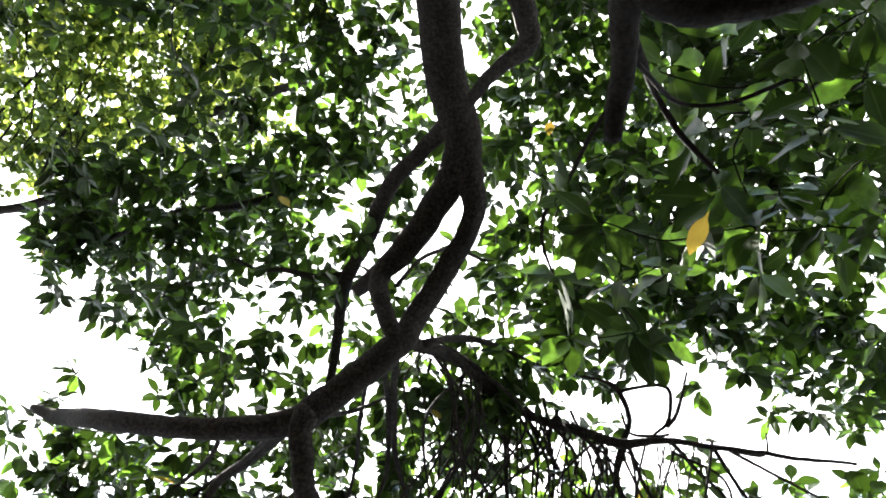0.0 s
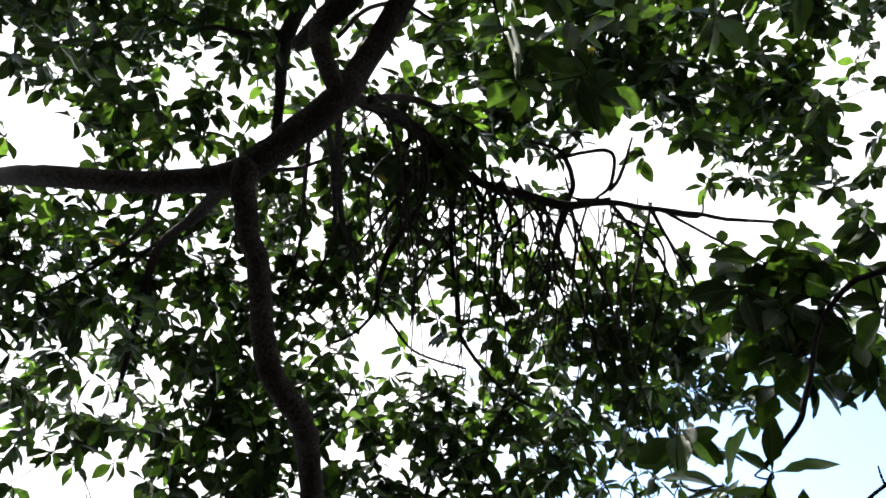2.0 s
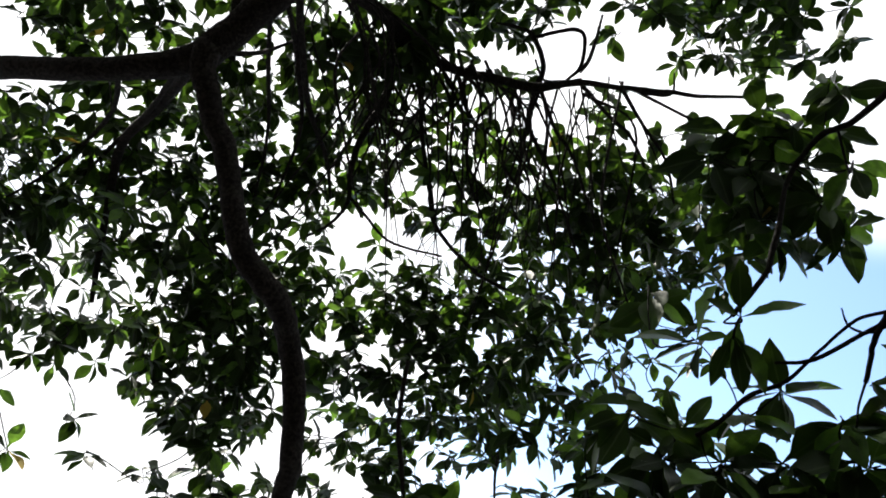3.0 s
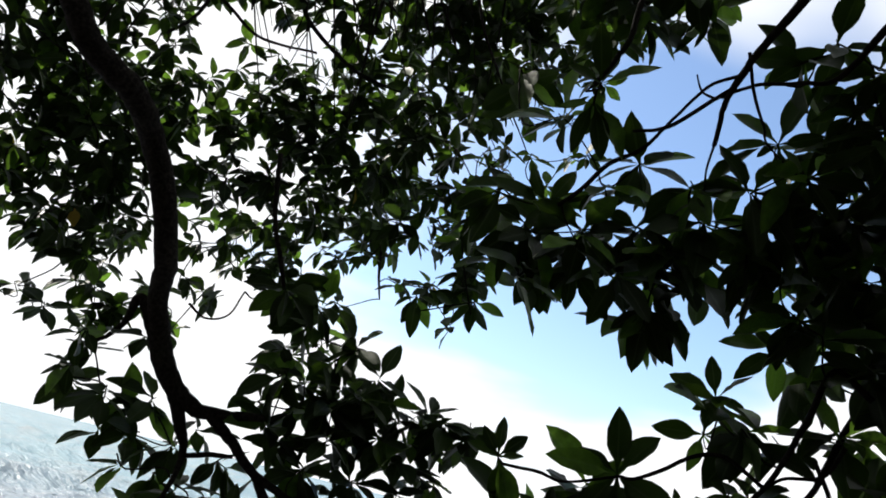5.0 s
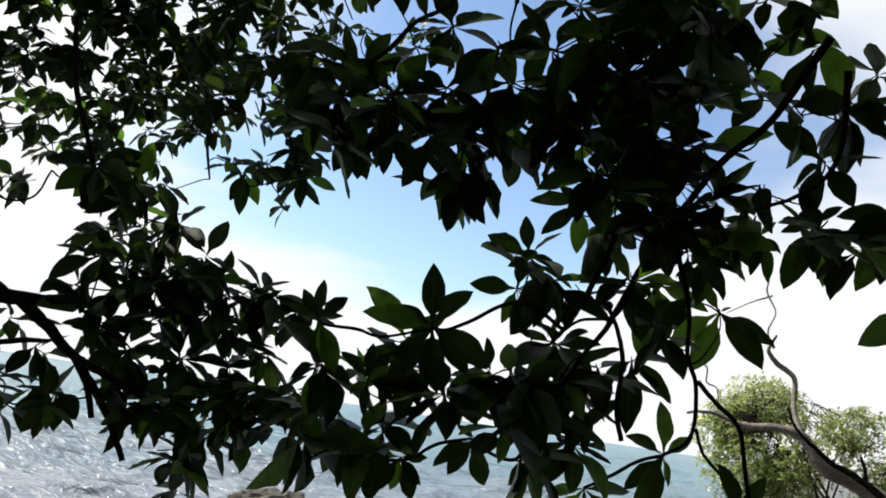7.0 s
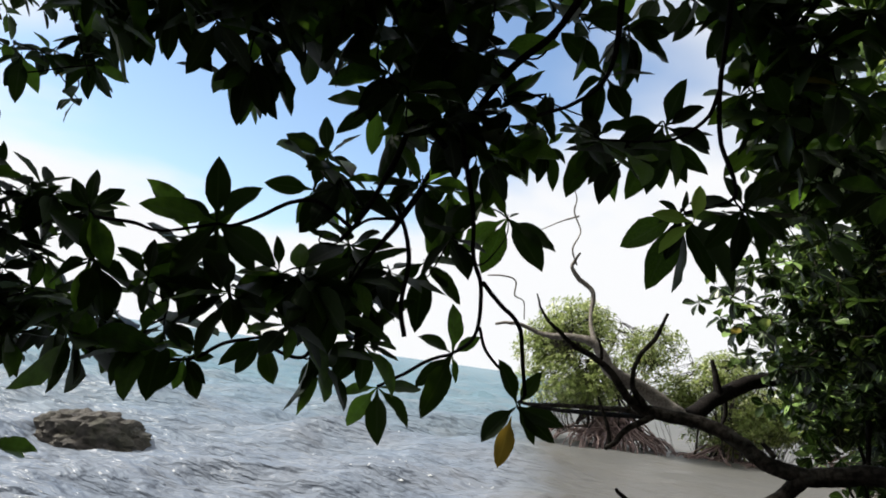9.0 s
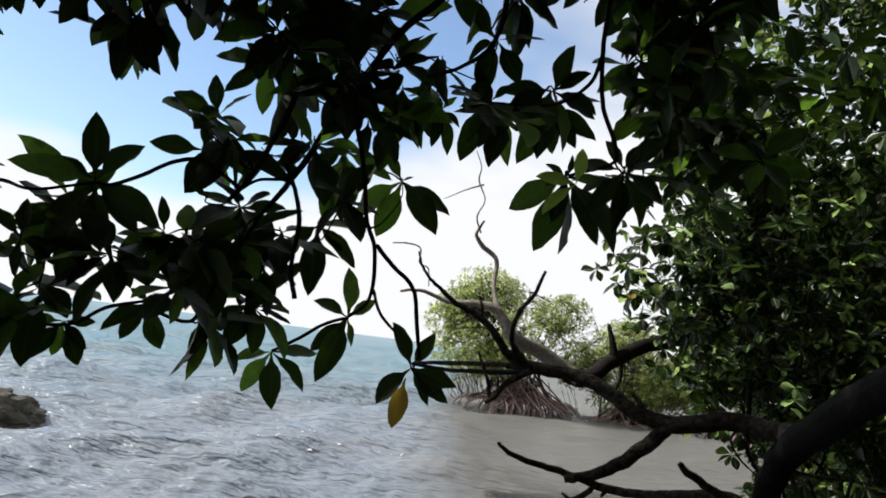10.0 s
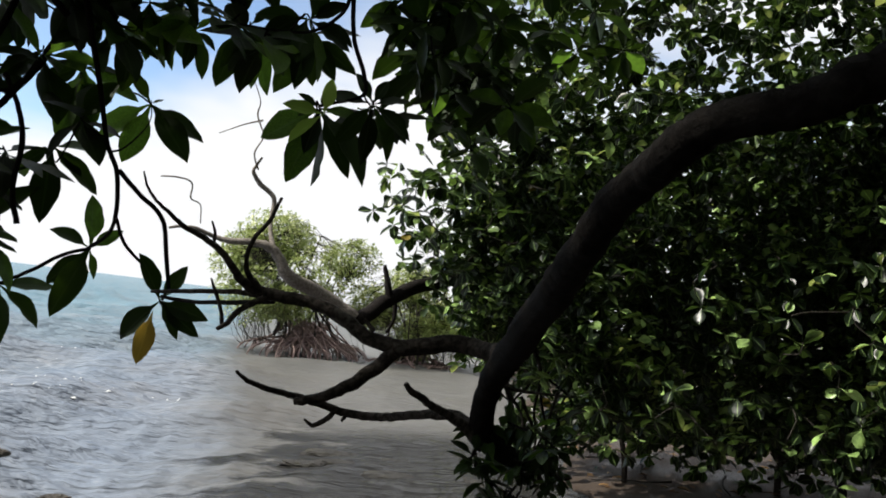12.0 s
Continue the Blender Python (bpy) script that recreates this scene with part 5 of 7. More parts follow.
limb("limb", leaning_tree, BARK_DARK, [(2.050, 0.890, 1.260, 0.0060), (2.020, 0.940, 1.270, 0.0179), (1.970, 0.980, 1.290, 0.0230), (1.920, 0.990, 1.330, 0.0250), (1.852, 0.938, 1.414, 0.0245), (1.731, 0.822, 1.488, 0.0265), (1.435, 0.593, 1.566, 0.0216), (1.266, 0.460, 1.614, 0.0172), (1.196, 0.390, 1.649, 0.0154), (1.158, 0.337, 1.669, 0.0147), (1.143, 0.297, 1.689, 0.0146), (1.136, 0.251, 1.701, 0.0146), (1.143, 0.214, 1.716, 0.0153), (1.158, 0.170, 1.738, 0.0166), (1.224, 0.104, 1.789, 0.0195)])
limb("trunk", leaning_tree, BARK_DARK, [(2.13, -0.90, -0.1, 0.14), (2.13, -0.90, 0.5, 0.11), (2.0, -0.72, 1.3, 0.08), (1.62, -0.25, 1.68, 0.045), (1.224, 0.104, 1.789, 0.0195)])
limb("dead_limb", leaning_tree, DEAD_WOOD, [(2.00, 0.92, 1.28, 0.0061), (2.03, 0.91, 1.24, 0.0050), (2.05, 0.90, 1.23, 0.0031)])
limb("dead_limb", leaning_tree, DEAD_WOOD, [(2.01, 0.91, 1.28, 0.0053), (2.05, 0.88, 1.25, 0.0042), (2.08, 0.87, 1.25, 0.0027)])
limb("dead_limb", leaning_tree, DEAD_WOOD, [(1.98, 0.96, 1.28, 0.0053), (2.01, 0.94, 1.24, 0.0042), (2.03, 0.93, 1.22, 0.0027)])
limb("dead_limb", leaning_tree, DEAD_WOOD, [(2.00, 0.93, 1.28, 0.0044), (2.04, 0.90, 1.28, 0.0036), (2.07, 0.89, 1.29, 0.0022)])
limb("dead_limb", leaning_tree, DEAD_WOOD, [(1.97, 1.00, 1.42, 0.0044), (2.02, 0.97, 1.41, 0.0036), (2.09, 0.89, 1.41, 0.0022)])
limb("dead_limb", leaning_tree, DEAD_WOOD, [(2.00, 0.96, 1.40, 0.0039), (2.03, 0.94, 1.34, 0.0032), (2.07, 0.90, 1.30, 0.0020)])
limb("dead_limb", leaning_tree, DEAD_WOOD, [(1.98, 1.00, 1.46, 0.0070), (2.01, 0.99, 1.38, 0.0057), (2.03, 0.97, 1.30, 0.0036)])
limb("dead_limb", leaning_tree, DEAD_WOOD, [(2.04, 0.90, 1.42, 0.0035), (2.04, 0.92, 1.34, 0.0028), (2.04, 0.94, 1.29, 0.0018)])
sprays(leaning_tree, [(2.024, 0.932, 1.254), (2.003, 0.880, 1.256), (2.097, 0.908, 1.259), (2.002, 0.902, 1.285), (2.011, 0.951, 1.257), (2.073, 0.899, 1.240), (2.045, 1.000, 1.255), (2.057, 0.921, 1.225)], 0.045, 9)
limb("dead_limb", leaning_tree, DEAD_WOOD, [(1.77, 0.85, 1.49, 0.0175), (1.81, 0.94, 1.49, 0.0171), (1.80, 1.00, 1.49, 0.0166), (1.75, 1.06, 1.47, 0.0158), (1.70, 1.12, 1.48, 0.0143), (1.66, 1.16, 1.51, 0.0135), (1.61, 1.21, 1.53, 0.0119), (1.55, 1.26, 1.54, 0.0111), (1.50, 1.27, 1.57, 0.0078), (1.46, 1.28, 1.61, 0.0062), (1.41, 1.30, 1.64, 0.0050), (1.35, 1.30, 1.67, 0.0034), (1.32, 1.31, 1.70, 0.0022), (1.31, 1.31, 1.72, 0.0013)])
limb("dead_limb", leaning_tree, DEAD_WOOD, [(1.54, 1.26, 1.55, 0.0079), (1.51, 1.27, 1.59, 0.0047), (1.51, 1.26, 1.64, 0.0043), (1.52, 1.23, 1.68, 0.0038), (1.53, 1.22, 1.72, 0.0027)])
limb("dead_limb", leaning_tree, DEAD_WOOD, [(1.45, 1.29, 1.62, 0.0038), (1.45, 1.29, 1.64, 0.0031), (1.44, 1.29, 1.66, 0.0019)])
limb("dead_limb", leaning_tree, DEAD_WOOD, [(1.55, 1.26, 1.54, 0.0064), (1.53, 1.34, 1.54, 0.0049), (1.52, 1.46, 1.53, 0.0044), (1.52, 1.58, 1.52, 0.0033)])
limb("dead_limb", leaning_tree, DEAD_WOOD, [(1.55, 1.25, 1.54, 0.0064), (1.52, 1.28, 1.51, 0.0055), (1.50, 1.29, 1.48, 0.0047), (1.49, 1.30, 1.47, 0.0036)])
limb("dead_limb", leaning_tree, DEAD_WOOD, [(1.50, 1.30, 1.48, 0.0044), (1.49, 1.30, 1.51, 0.0036), (1.48, 1.31, 1.54, 0.0032), (1.47, 1.31, 1.56, 0.0016)])
limb("dead_limb", leaning_tree, DEAD_WOOD, [(1.73, 1.08, 1.47, 0.0143), (1.71, 1.11, 1.43, 0.0135), (1.66, 1.12, 1.40, 0.0117), (1.61, 1.15, 1.37, 0.0085), (1.58, 1.17, 1.36, 0.0062)])
limb("dead_limb", leaning_tree, DEAD_WOOD, [(1.93, 0.99, 1.31, 0.0180), (1.94, 1.08, 1.34, 0.0124), (1.95, 1.19, 1.32, 0.0102), (1.95, 1.28, 1.30, 0.0106), (1.93, 1.36, 1.29, 0.0098), (1.87, 1.39, 1.31, 0.0087), (1.78, 1.40, 1.33, 0.0075), (1.70, 1.42, 1.35, 0.0060), (1.64, 1.42, 1.38, 0.0036)])
limb("dead_limb", leaning_tree, DEAD_WOOD, [(1.89, 1.38, 1.30, 0.0068), (1.89, 1.40, 1.28, 0.0064), (1.88, 1.43, 1.26, 0.0050), (1.87, 1.45, 1.27, 0.0030)])
limb("dead_limb", leaning_tree, DEAD_WOOD, [(1.93, 0.99, 1.30, 0.0180), (1.88, 1.01, 1.34, 0.0117), (1.82, 1.04, 1.37, 0.0082), (1.77, 1.05, 1.39, 0.0073), (1.75, 1.06, 1.41, 0.0047)])
limb("dead_limb", leaning_tree, DEAD_WOOD, [(1.92, 1.37, 1.29, 0.0059), (1.91, 1.37, 1.28, 0.0030)])
limb("dead_limb", leaning_tree, DEAD_WOOD, [(1.69, 1.13, 1.52, 0.0032), (1.70, 1.11, 1.50, 0.0055)])
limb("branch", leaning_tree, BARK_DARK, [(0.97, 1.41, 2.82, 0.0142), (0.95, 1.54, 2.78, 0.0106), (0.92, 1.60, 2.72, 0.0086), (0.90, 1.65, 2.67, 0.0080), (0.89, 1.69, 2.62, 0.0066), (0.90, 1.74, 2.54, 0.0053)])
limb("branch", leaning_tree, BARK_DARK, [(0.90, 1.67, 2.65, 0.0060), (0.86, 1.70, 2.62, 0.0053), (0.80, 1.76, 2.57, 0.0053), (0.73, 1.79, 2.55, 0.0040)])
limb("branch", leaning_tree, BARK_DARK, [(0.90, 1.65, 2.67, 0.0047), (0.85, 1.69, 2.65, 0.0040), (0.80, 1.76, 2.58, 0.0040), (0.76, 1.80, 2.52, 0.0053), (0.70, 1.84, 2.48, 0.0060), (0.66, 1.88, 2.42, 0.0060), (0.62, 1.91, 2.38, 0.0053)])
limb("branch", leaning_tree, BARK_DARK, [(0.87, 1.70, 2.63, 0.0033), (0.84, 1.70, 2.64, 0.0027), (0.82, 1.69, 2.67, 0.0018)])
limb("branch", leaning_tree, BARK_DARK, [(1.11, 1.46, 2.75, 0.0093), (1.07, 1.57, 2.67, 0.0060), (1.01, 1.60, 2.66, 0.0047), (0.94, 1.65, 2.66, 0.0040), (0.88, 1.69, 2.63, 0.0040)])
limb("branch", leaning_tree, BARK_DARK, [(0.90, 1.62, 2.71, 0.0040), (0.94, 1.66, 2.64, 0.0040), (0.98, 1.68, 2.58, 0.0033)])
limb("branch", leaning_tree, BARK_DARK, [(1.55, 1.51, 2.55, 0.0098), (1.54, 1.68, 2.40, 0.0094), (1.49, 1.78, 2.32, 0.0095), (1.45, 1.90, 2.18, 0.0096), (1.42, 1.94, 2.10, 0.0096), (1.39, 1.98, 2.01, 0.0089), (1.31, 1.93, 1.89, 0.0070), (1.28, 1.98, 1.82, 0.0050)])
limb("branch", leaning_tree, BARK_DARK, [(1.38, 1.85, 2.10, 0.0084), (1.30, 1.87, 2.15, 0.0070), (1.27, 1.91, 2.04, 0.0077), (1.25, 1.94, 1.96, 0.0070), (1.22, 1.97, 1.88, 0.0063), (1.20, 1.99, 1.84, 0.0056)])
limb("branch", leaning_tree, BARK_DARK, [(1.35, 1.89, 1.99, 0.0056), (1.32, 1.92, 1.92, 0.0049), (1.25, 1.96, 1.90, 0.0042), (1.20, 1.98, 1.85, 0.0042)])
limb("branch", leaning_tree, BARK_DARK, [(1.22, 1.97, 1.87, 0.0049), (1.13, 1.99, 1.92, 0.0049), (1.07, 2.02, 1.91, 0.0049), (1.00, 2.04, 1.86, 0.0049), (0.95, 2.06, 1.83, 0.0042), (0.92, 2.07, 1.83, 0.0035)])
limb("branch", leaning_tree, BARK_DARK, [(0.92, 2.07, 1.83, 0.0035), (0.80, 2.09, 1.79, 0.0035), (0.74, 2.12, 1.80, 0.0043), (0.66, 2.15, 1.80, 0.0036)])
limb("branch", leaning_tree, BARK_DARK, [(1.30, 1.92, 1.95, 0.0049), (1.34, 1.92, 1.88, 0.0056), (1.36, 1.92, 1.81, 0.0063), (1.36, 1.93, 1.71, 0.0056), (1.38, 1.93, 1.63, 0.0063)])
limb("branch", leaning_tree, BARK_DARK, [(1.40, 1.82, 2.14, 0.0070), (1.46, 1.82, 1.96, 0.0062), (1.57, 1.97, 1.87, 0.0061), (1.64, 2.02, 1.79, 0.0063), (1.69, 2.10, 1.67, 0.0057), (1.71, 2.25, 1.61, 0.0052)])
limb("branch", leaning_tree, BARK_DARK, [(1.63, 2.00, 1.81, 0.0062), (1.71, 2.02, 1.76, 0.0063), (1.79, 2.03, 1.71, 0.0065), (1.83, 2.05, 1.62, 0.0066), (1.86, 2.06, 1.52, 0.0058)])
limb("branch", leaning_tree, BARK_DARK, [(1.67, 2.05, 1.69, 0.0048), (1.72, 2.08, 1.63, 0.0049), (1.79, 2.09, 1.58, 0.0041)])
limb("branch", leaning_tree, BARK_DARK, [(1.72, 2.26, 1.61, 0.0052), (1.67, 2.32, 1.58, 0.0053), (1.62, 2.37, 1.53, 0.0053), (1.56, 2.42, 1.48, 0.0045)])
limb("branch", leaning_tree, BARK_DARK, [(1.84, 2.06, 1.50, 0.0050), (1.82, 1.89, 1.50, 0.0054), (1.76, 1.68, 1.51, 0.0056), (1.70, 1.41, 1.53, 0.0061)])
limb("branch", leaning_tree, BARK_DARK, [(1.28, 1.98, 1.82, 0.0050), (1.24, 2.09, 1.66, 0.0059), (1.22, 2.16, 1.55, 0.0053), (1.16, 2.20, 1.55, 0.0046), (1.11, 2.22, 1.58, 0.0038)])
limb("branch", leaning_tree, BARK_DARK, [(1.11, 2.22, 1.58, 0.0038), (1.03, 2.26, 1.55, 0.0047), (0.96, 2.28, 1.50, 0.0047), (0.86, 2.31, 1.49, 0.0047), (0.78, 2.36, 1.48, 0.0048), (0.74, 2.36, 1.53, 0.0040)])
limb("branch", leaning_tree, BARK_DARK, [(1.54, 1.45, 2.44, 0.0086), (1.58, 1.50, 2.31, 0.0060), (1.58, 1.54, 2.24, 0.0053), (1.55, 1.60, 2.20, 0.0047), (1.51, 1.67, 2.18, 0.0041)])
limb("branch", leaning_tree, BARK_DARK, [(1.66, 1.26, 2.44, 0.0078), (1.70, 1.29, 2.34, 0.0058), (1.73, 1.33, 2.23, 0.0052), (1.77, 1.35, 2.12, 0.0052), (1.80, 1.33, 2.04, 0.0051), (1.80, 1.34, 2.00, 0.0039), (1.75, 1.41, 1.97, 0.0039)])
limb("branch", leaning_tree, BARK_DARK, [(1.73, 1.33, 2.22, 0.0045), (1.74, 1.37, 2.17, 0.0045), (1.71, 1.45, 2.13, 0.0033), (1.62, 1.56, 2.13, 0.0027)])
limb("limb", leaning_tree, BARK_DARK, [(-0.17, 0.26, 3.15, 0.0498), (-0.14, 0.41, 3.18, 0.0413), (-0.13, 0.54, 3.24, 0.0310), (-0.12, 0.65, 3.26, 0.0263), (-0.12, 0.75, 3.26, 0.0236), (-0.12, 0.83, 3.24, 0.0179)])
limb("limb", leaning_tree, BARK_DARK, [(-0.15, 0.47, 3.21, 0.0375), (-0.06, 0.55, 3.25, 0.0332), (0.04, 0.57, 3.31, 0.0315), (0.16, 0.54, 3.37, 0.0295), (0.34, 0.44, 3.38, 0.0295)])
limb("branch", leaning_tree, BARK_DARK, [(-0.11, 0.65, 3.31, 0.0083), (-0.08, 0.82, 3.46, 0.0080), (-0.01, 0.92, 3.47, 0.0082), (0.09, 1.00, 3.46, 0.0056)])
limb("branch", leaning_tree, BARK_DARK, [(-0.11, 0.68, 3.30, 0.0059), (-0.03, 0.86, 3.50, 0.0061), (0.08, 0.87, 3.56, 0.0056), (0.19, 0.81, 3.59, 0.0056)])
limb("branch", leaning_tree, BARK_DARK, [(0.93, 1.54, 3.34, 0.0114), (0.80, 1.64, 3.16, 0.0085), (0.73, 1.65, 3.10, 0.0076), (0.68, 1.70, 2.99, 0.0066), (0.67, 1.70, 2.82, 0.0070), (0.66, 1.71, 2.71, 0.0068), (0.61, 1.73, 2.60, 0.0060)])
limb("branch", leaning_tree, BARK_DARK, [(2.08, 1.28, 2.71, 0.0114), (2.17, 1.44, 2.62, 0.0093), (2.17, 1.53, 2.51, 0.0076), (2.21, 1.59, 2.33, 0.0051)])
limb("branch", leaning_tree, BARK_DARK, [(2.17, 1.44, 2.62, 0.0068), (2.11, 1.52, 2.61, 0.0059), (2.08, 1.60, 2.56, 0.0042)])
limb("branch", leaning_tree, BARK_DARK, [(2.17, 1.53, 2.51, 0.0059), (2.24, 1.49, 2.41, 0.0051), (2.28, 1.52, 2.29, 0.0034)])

sprays(leaning_tree, [(0.090, 1.336, 3.927), (-0.016, 1.511, 3.728), (-0.210, 1.395, 3.700), (0.359, 1.260, 3.774), (0.218, 0.889, 3.953), (0.393, 0.937, 4.015), (0.132, 1.069, 3.919), (0.456, 1.161, 3.884), (-0.058, 1.607, 3.506), (-0.208, 1.635, 3.479), (-0.085, 0.950, 3.918), (-0.419, 1.897, 4.040), (-0.119, 1.540, 3.669), (0.268, 1.519, 3.818), (0.449, 1.331, 3.747), (0.015, 0.871, 3.958), (0.309, 1.019, 3.853), (0.255, 1.287, 3.925), (0.491, 1.243, 3.693), (-0.014, 1.145, 3.911), (-0.399, 1.612, 4.127), (0.003, 1.651, 3.553), (0.076, 1.419, 3.783), (0.202, 1.340, 3.777), (0.208, 0.763, 4.107), (0.370, 0.769, 3.965), (0.096, 0.829, 4.082)], 0.170, 8)
sprays(leaning_tree, [(0.999, 2.278, 3.750), (0.880, 2.244, 3.675), (0.637, 2.416, 3.697), (0.819, 2.481, 3.664), (0.911, 2.541, 3.475), (0.772, 2.470, 3.492), (1.026, 2.421, 3.568), (0.761, 2.222, 3.708), (0.675, 2.486, 3.558), (0.714, 2.457, 3.655), (0.889, 2.338, 3.507), (1.032, 2.471, 3.442), (0.847, 2.538, 3.336), (0.680, 2.586, 3.450)], 0.170, 8)
sprays(leaning_tree, [(0.802, 2.312, 3.630), (0.675, 2.266, 3.597), (0.769, 2.274, 3.443), (0.908, 2.236, 3.540), (0.947, 2.108, 3.747), (0.861, 2.354, 3.368), (0.983, 2.269, 3.406), (1.007, 2.121, 3.448), (1.096, 2.344, 3.383), (0.910, 2.375, 3.320), (0.777, 2.439, 3.413), (0.614, 2.273, 3.504)], 0.170, 8)
sprays(leaning_tree, [(0.630, 2.086, 2.377), (0.699, 1.949, 2.346), (0.590, 2.331, 2.570), (0.946, 1.992, 2.355), (0.977, 1.909, 2.437), (0.944, 2.113, 2.383), (0.818, 2.017, 2.321), (0.564, 2.344, 2.380), (0.518, 2.673, 2.626), (0.618, 2.136, 2.285)], 0.160, 8)
sprays(leaning_tree, [(0.606, 2.012, 2.666), (0.530, 2.223, 2.848), (0.584, 2.124, 2.383), (0.731, 2.207, 2.387), (0.665, 2.213, 2.322), (0.723, 2.033, 2.390), (0.747, 2.040, 2.526), (0.836, 2.020, 2.593), (0.786, 2.087, 2.395), (0.921, 1.963, 2.376), (0.845, 1.967, 2.401), (0.924, 1.885, 2.513), (1.081, 2.106, 2.370), (0.958, 2.148, 2.349), (0.917, 2.163, 2.246), (0.979, 2.136, 2.288), (1.046, 1.811, 2.503), (1.118, 1.750, 2.541), (1.251, 1.841, 2.699), (1.216, 1.730, 2.738), (1.192, 1.642, 2.784), (1.278, 1.625, 2.772), (1.275, 1.667, 2.664), (1.347, 1.679, 2.550), (1.314, 1.769, 2.579), (1.290, 1.928, 2.560), (1.311, 1.815, 2.479), (1.436, 1.826, 2.503), (1.136, 1.883, 2.454), (1.280, 1.994, 2.454)], 0.160, 8)
sprays(leaning_tree, [(1.111, 1.923, 2.356), (1.379, 1.947, 2.406), (1.452, 1.876, 2.391), (1.237, 1.843, 2.214), (1.442, 1.890, 2.234), (1.084, 2.050, 2.498), (0.525, 2.183, 2.505), (1.383, 1.898, 2.306), (1.388, 1.721, 2.682), (1.058, 1.715, 2.784), (1.112, 1.651, 2.822)], 0.160, 8)
sprays(leaning_tree, [(0.673, 2.209, 1.708), (1.184, 2.137, 2.075), (1.210, 2.061, 1.979), (1.393, 1.980, 2.044), (1.404, 2.130, 1.813), (1.261, 2.043, 1.769), (1.165, 2.044, 1.723), (1.666, 1.923, 2.249), (1.783, 1.703, 2.503), (0.866, 2.222, 1.593), (0.765, 2.320, 1.590), (0.666, 2.254, 1.602), (1.240, 2.114, 1.693), (1.291, 2.228, 1.547), (1.395, 2.209, 1.624), (0.990, 2.145, 1.695), (0.920, 2.244, 1.757), (1.321, 2.130, 2.016), (1.307, 2.194, 1.861), (1.145, 2.091, 1.764), (1.393, 1.867, 2.173), (1.365, 2.070, 2.192), (1.484, 1.838, 2.119), (1.383, 2.160, 1.717), (1.157, 2.106, 1.637), (1.981, 1.461, 2.031), (0.805, 2.171, 1.545), (0.890, 2.205, 1.806), (0.682, 2.162, 1.516)], 0.165, 10)
sprays(leaning_tree, [(2.079, 1.451, 2.297), (2.394, 1.596, 2.404), (2.288, 1.579, 2.276), (2.449, 1.514, 2.306), (2.562, 1.555, 2.499), (2.538, 1.637, 2.255), (2.589, 1.553, 2.208), (2.703, 1.534, 2.492), (1.821, 1.566, 2.213), (1.671, 1.533, 2.124), (1.630, 1.590, 2.156), (2.151, 1.638, 2.419)], 0.150, 8)
whorl(leaning_tree, (1.559, 2.416, 1.478), [(-0.058, 0.084, -0.136), (-0.006, -0.067, -0.166), (0.107, -0.052, -0.105), (0.149, -0.022, 0.019), (-0.110, 0.022, -0.030)])
whorl(leaning_tree, (1.844, 2.069, 1.487), [(-0.062, 0.088, -0.116), (0.039, -0.058, -0.096), (0.073, -0.093, -0.085), (0.081, -0.114, -0.034), (0.060, -0.016, 0.109), (-0.076, -0.001, 0.126)])
whorl(leaning_tree, (1.722, 2.266, 1.610), [(-0.099, -0.044, -0.192), (-0.076, 0.073, -0.118), (0.026, -0.004, -0.087), (-0.088, 0.068, 0.048), (0.011, 0.040, 0.160), (0.066, -0.042, 0.066)])
whorl(leaning_tree, (1.708, 2.037, 2.011), [(-0.076, 0.139, -0.104), (-0.015, 0.079, -0.164), (0.078, -0.094, -0.140), (0.128, -0.079, -0.075), (0.027, -0.013, 0.021), (-0.085, -0.018, 0.069)])
whorl(leaning_tree, (0.918, 2.085, 1.836), [(-0.028, -0.034, 0.150), (0.092, 0.003, 0.114), (-0.177, -0.031, 0.011), (-0.076, 0.067, -0.146), (0.025, 0.076, -0.160), (-0.093, 0.021, 0.046), (0.039, 0.012, -0.161), (0.115, -0.000, -0.100), (0.137, -0.075, -0.079)])
whorl(leaning_tree, (0.647, 2.152, 1.815), [(-0.004, 0.005, 0.097), (0.068, 0.009, 0.067), (0.057, -0.023, 0.012), (-0.076, 0.003, 0.020), (-0.049, 0.001, 0.062), (0.030, 0.054, -0.120), (0.067, 0.008, -0.128)])
whorl(leaning_tree, (1.836, 1.507, 1.996), [(0.004, -0.016, 0.055), (-0.053, 0.020, 0.025), (-0.074, 0.116, -0.084), (-0.037, 0.037, -0.021), (-0.007, 0.026, -0.110), (0.005, 0.091, -0.180), (0.080, 0.062, -0.173), (0.065, -0.071, -0.149), (0.054, -0.138, -0.165), (0.105, -0.054, -0.005)])
whorl(leaning_tree, (1.833, 1.328, 1.993), [(-0.05, 0.05, -0.10), (0.01, 0.02, -0.14), (0.05, -0.03, -0.12), (0.08, -0.06, -0.06), (0.07, -0.05, 0.03), (-0.03, 0.03, 0.07), (-0.09, 0.07, 0.0), (0.02, -0.02, 0.06)])
whorl(leaning_tree, (1.531, 2.167, 1.855), [(0.129, -0.013, 0.020), (0.136, -0.016, -0.099), (-0.012, -0.024, -0.203), (0.075, -0.033, -0.062), (-0.083, 0.015, -0.080)])
whorl(leaning_tree, (1.127, 2.238, 1.579), [(-0.053, 0.046, -0.103), (0.050, 0.026, -0.124), (-0.113, -0.012, -0.072), (-0.048, 0.021, 0.030), (0.069, 0.001, -0.011)])
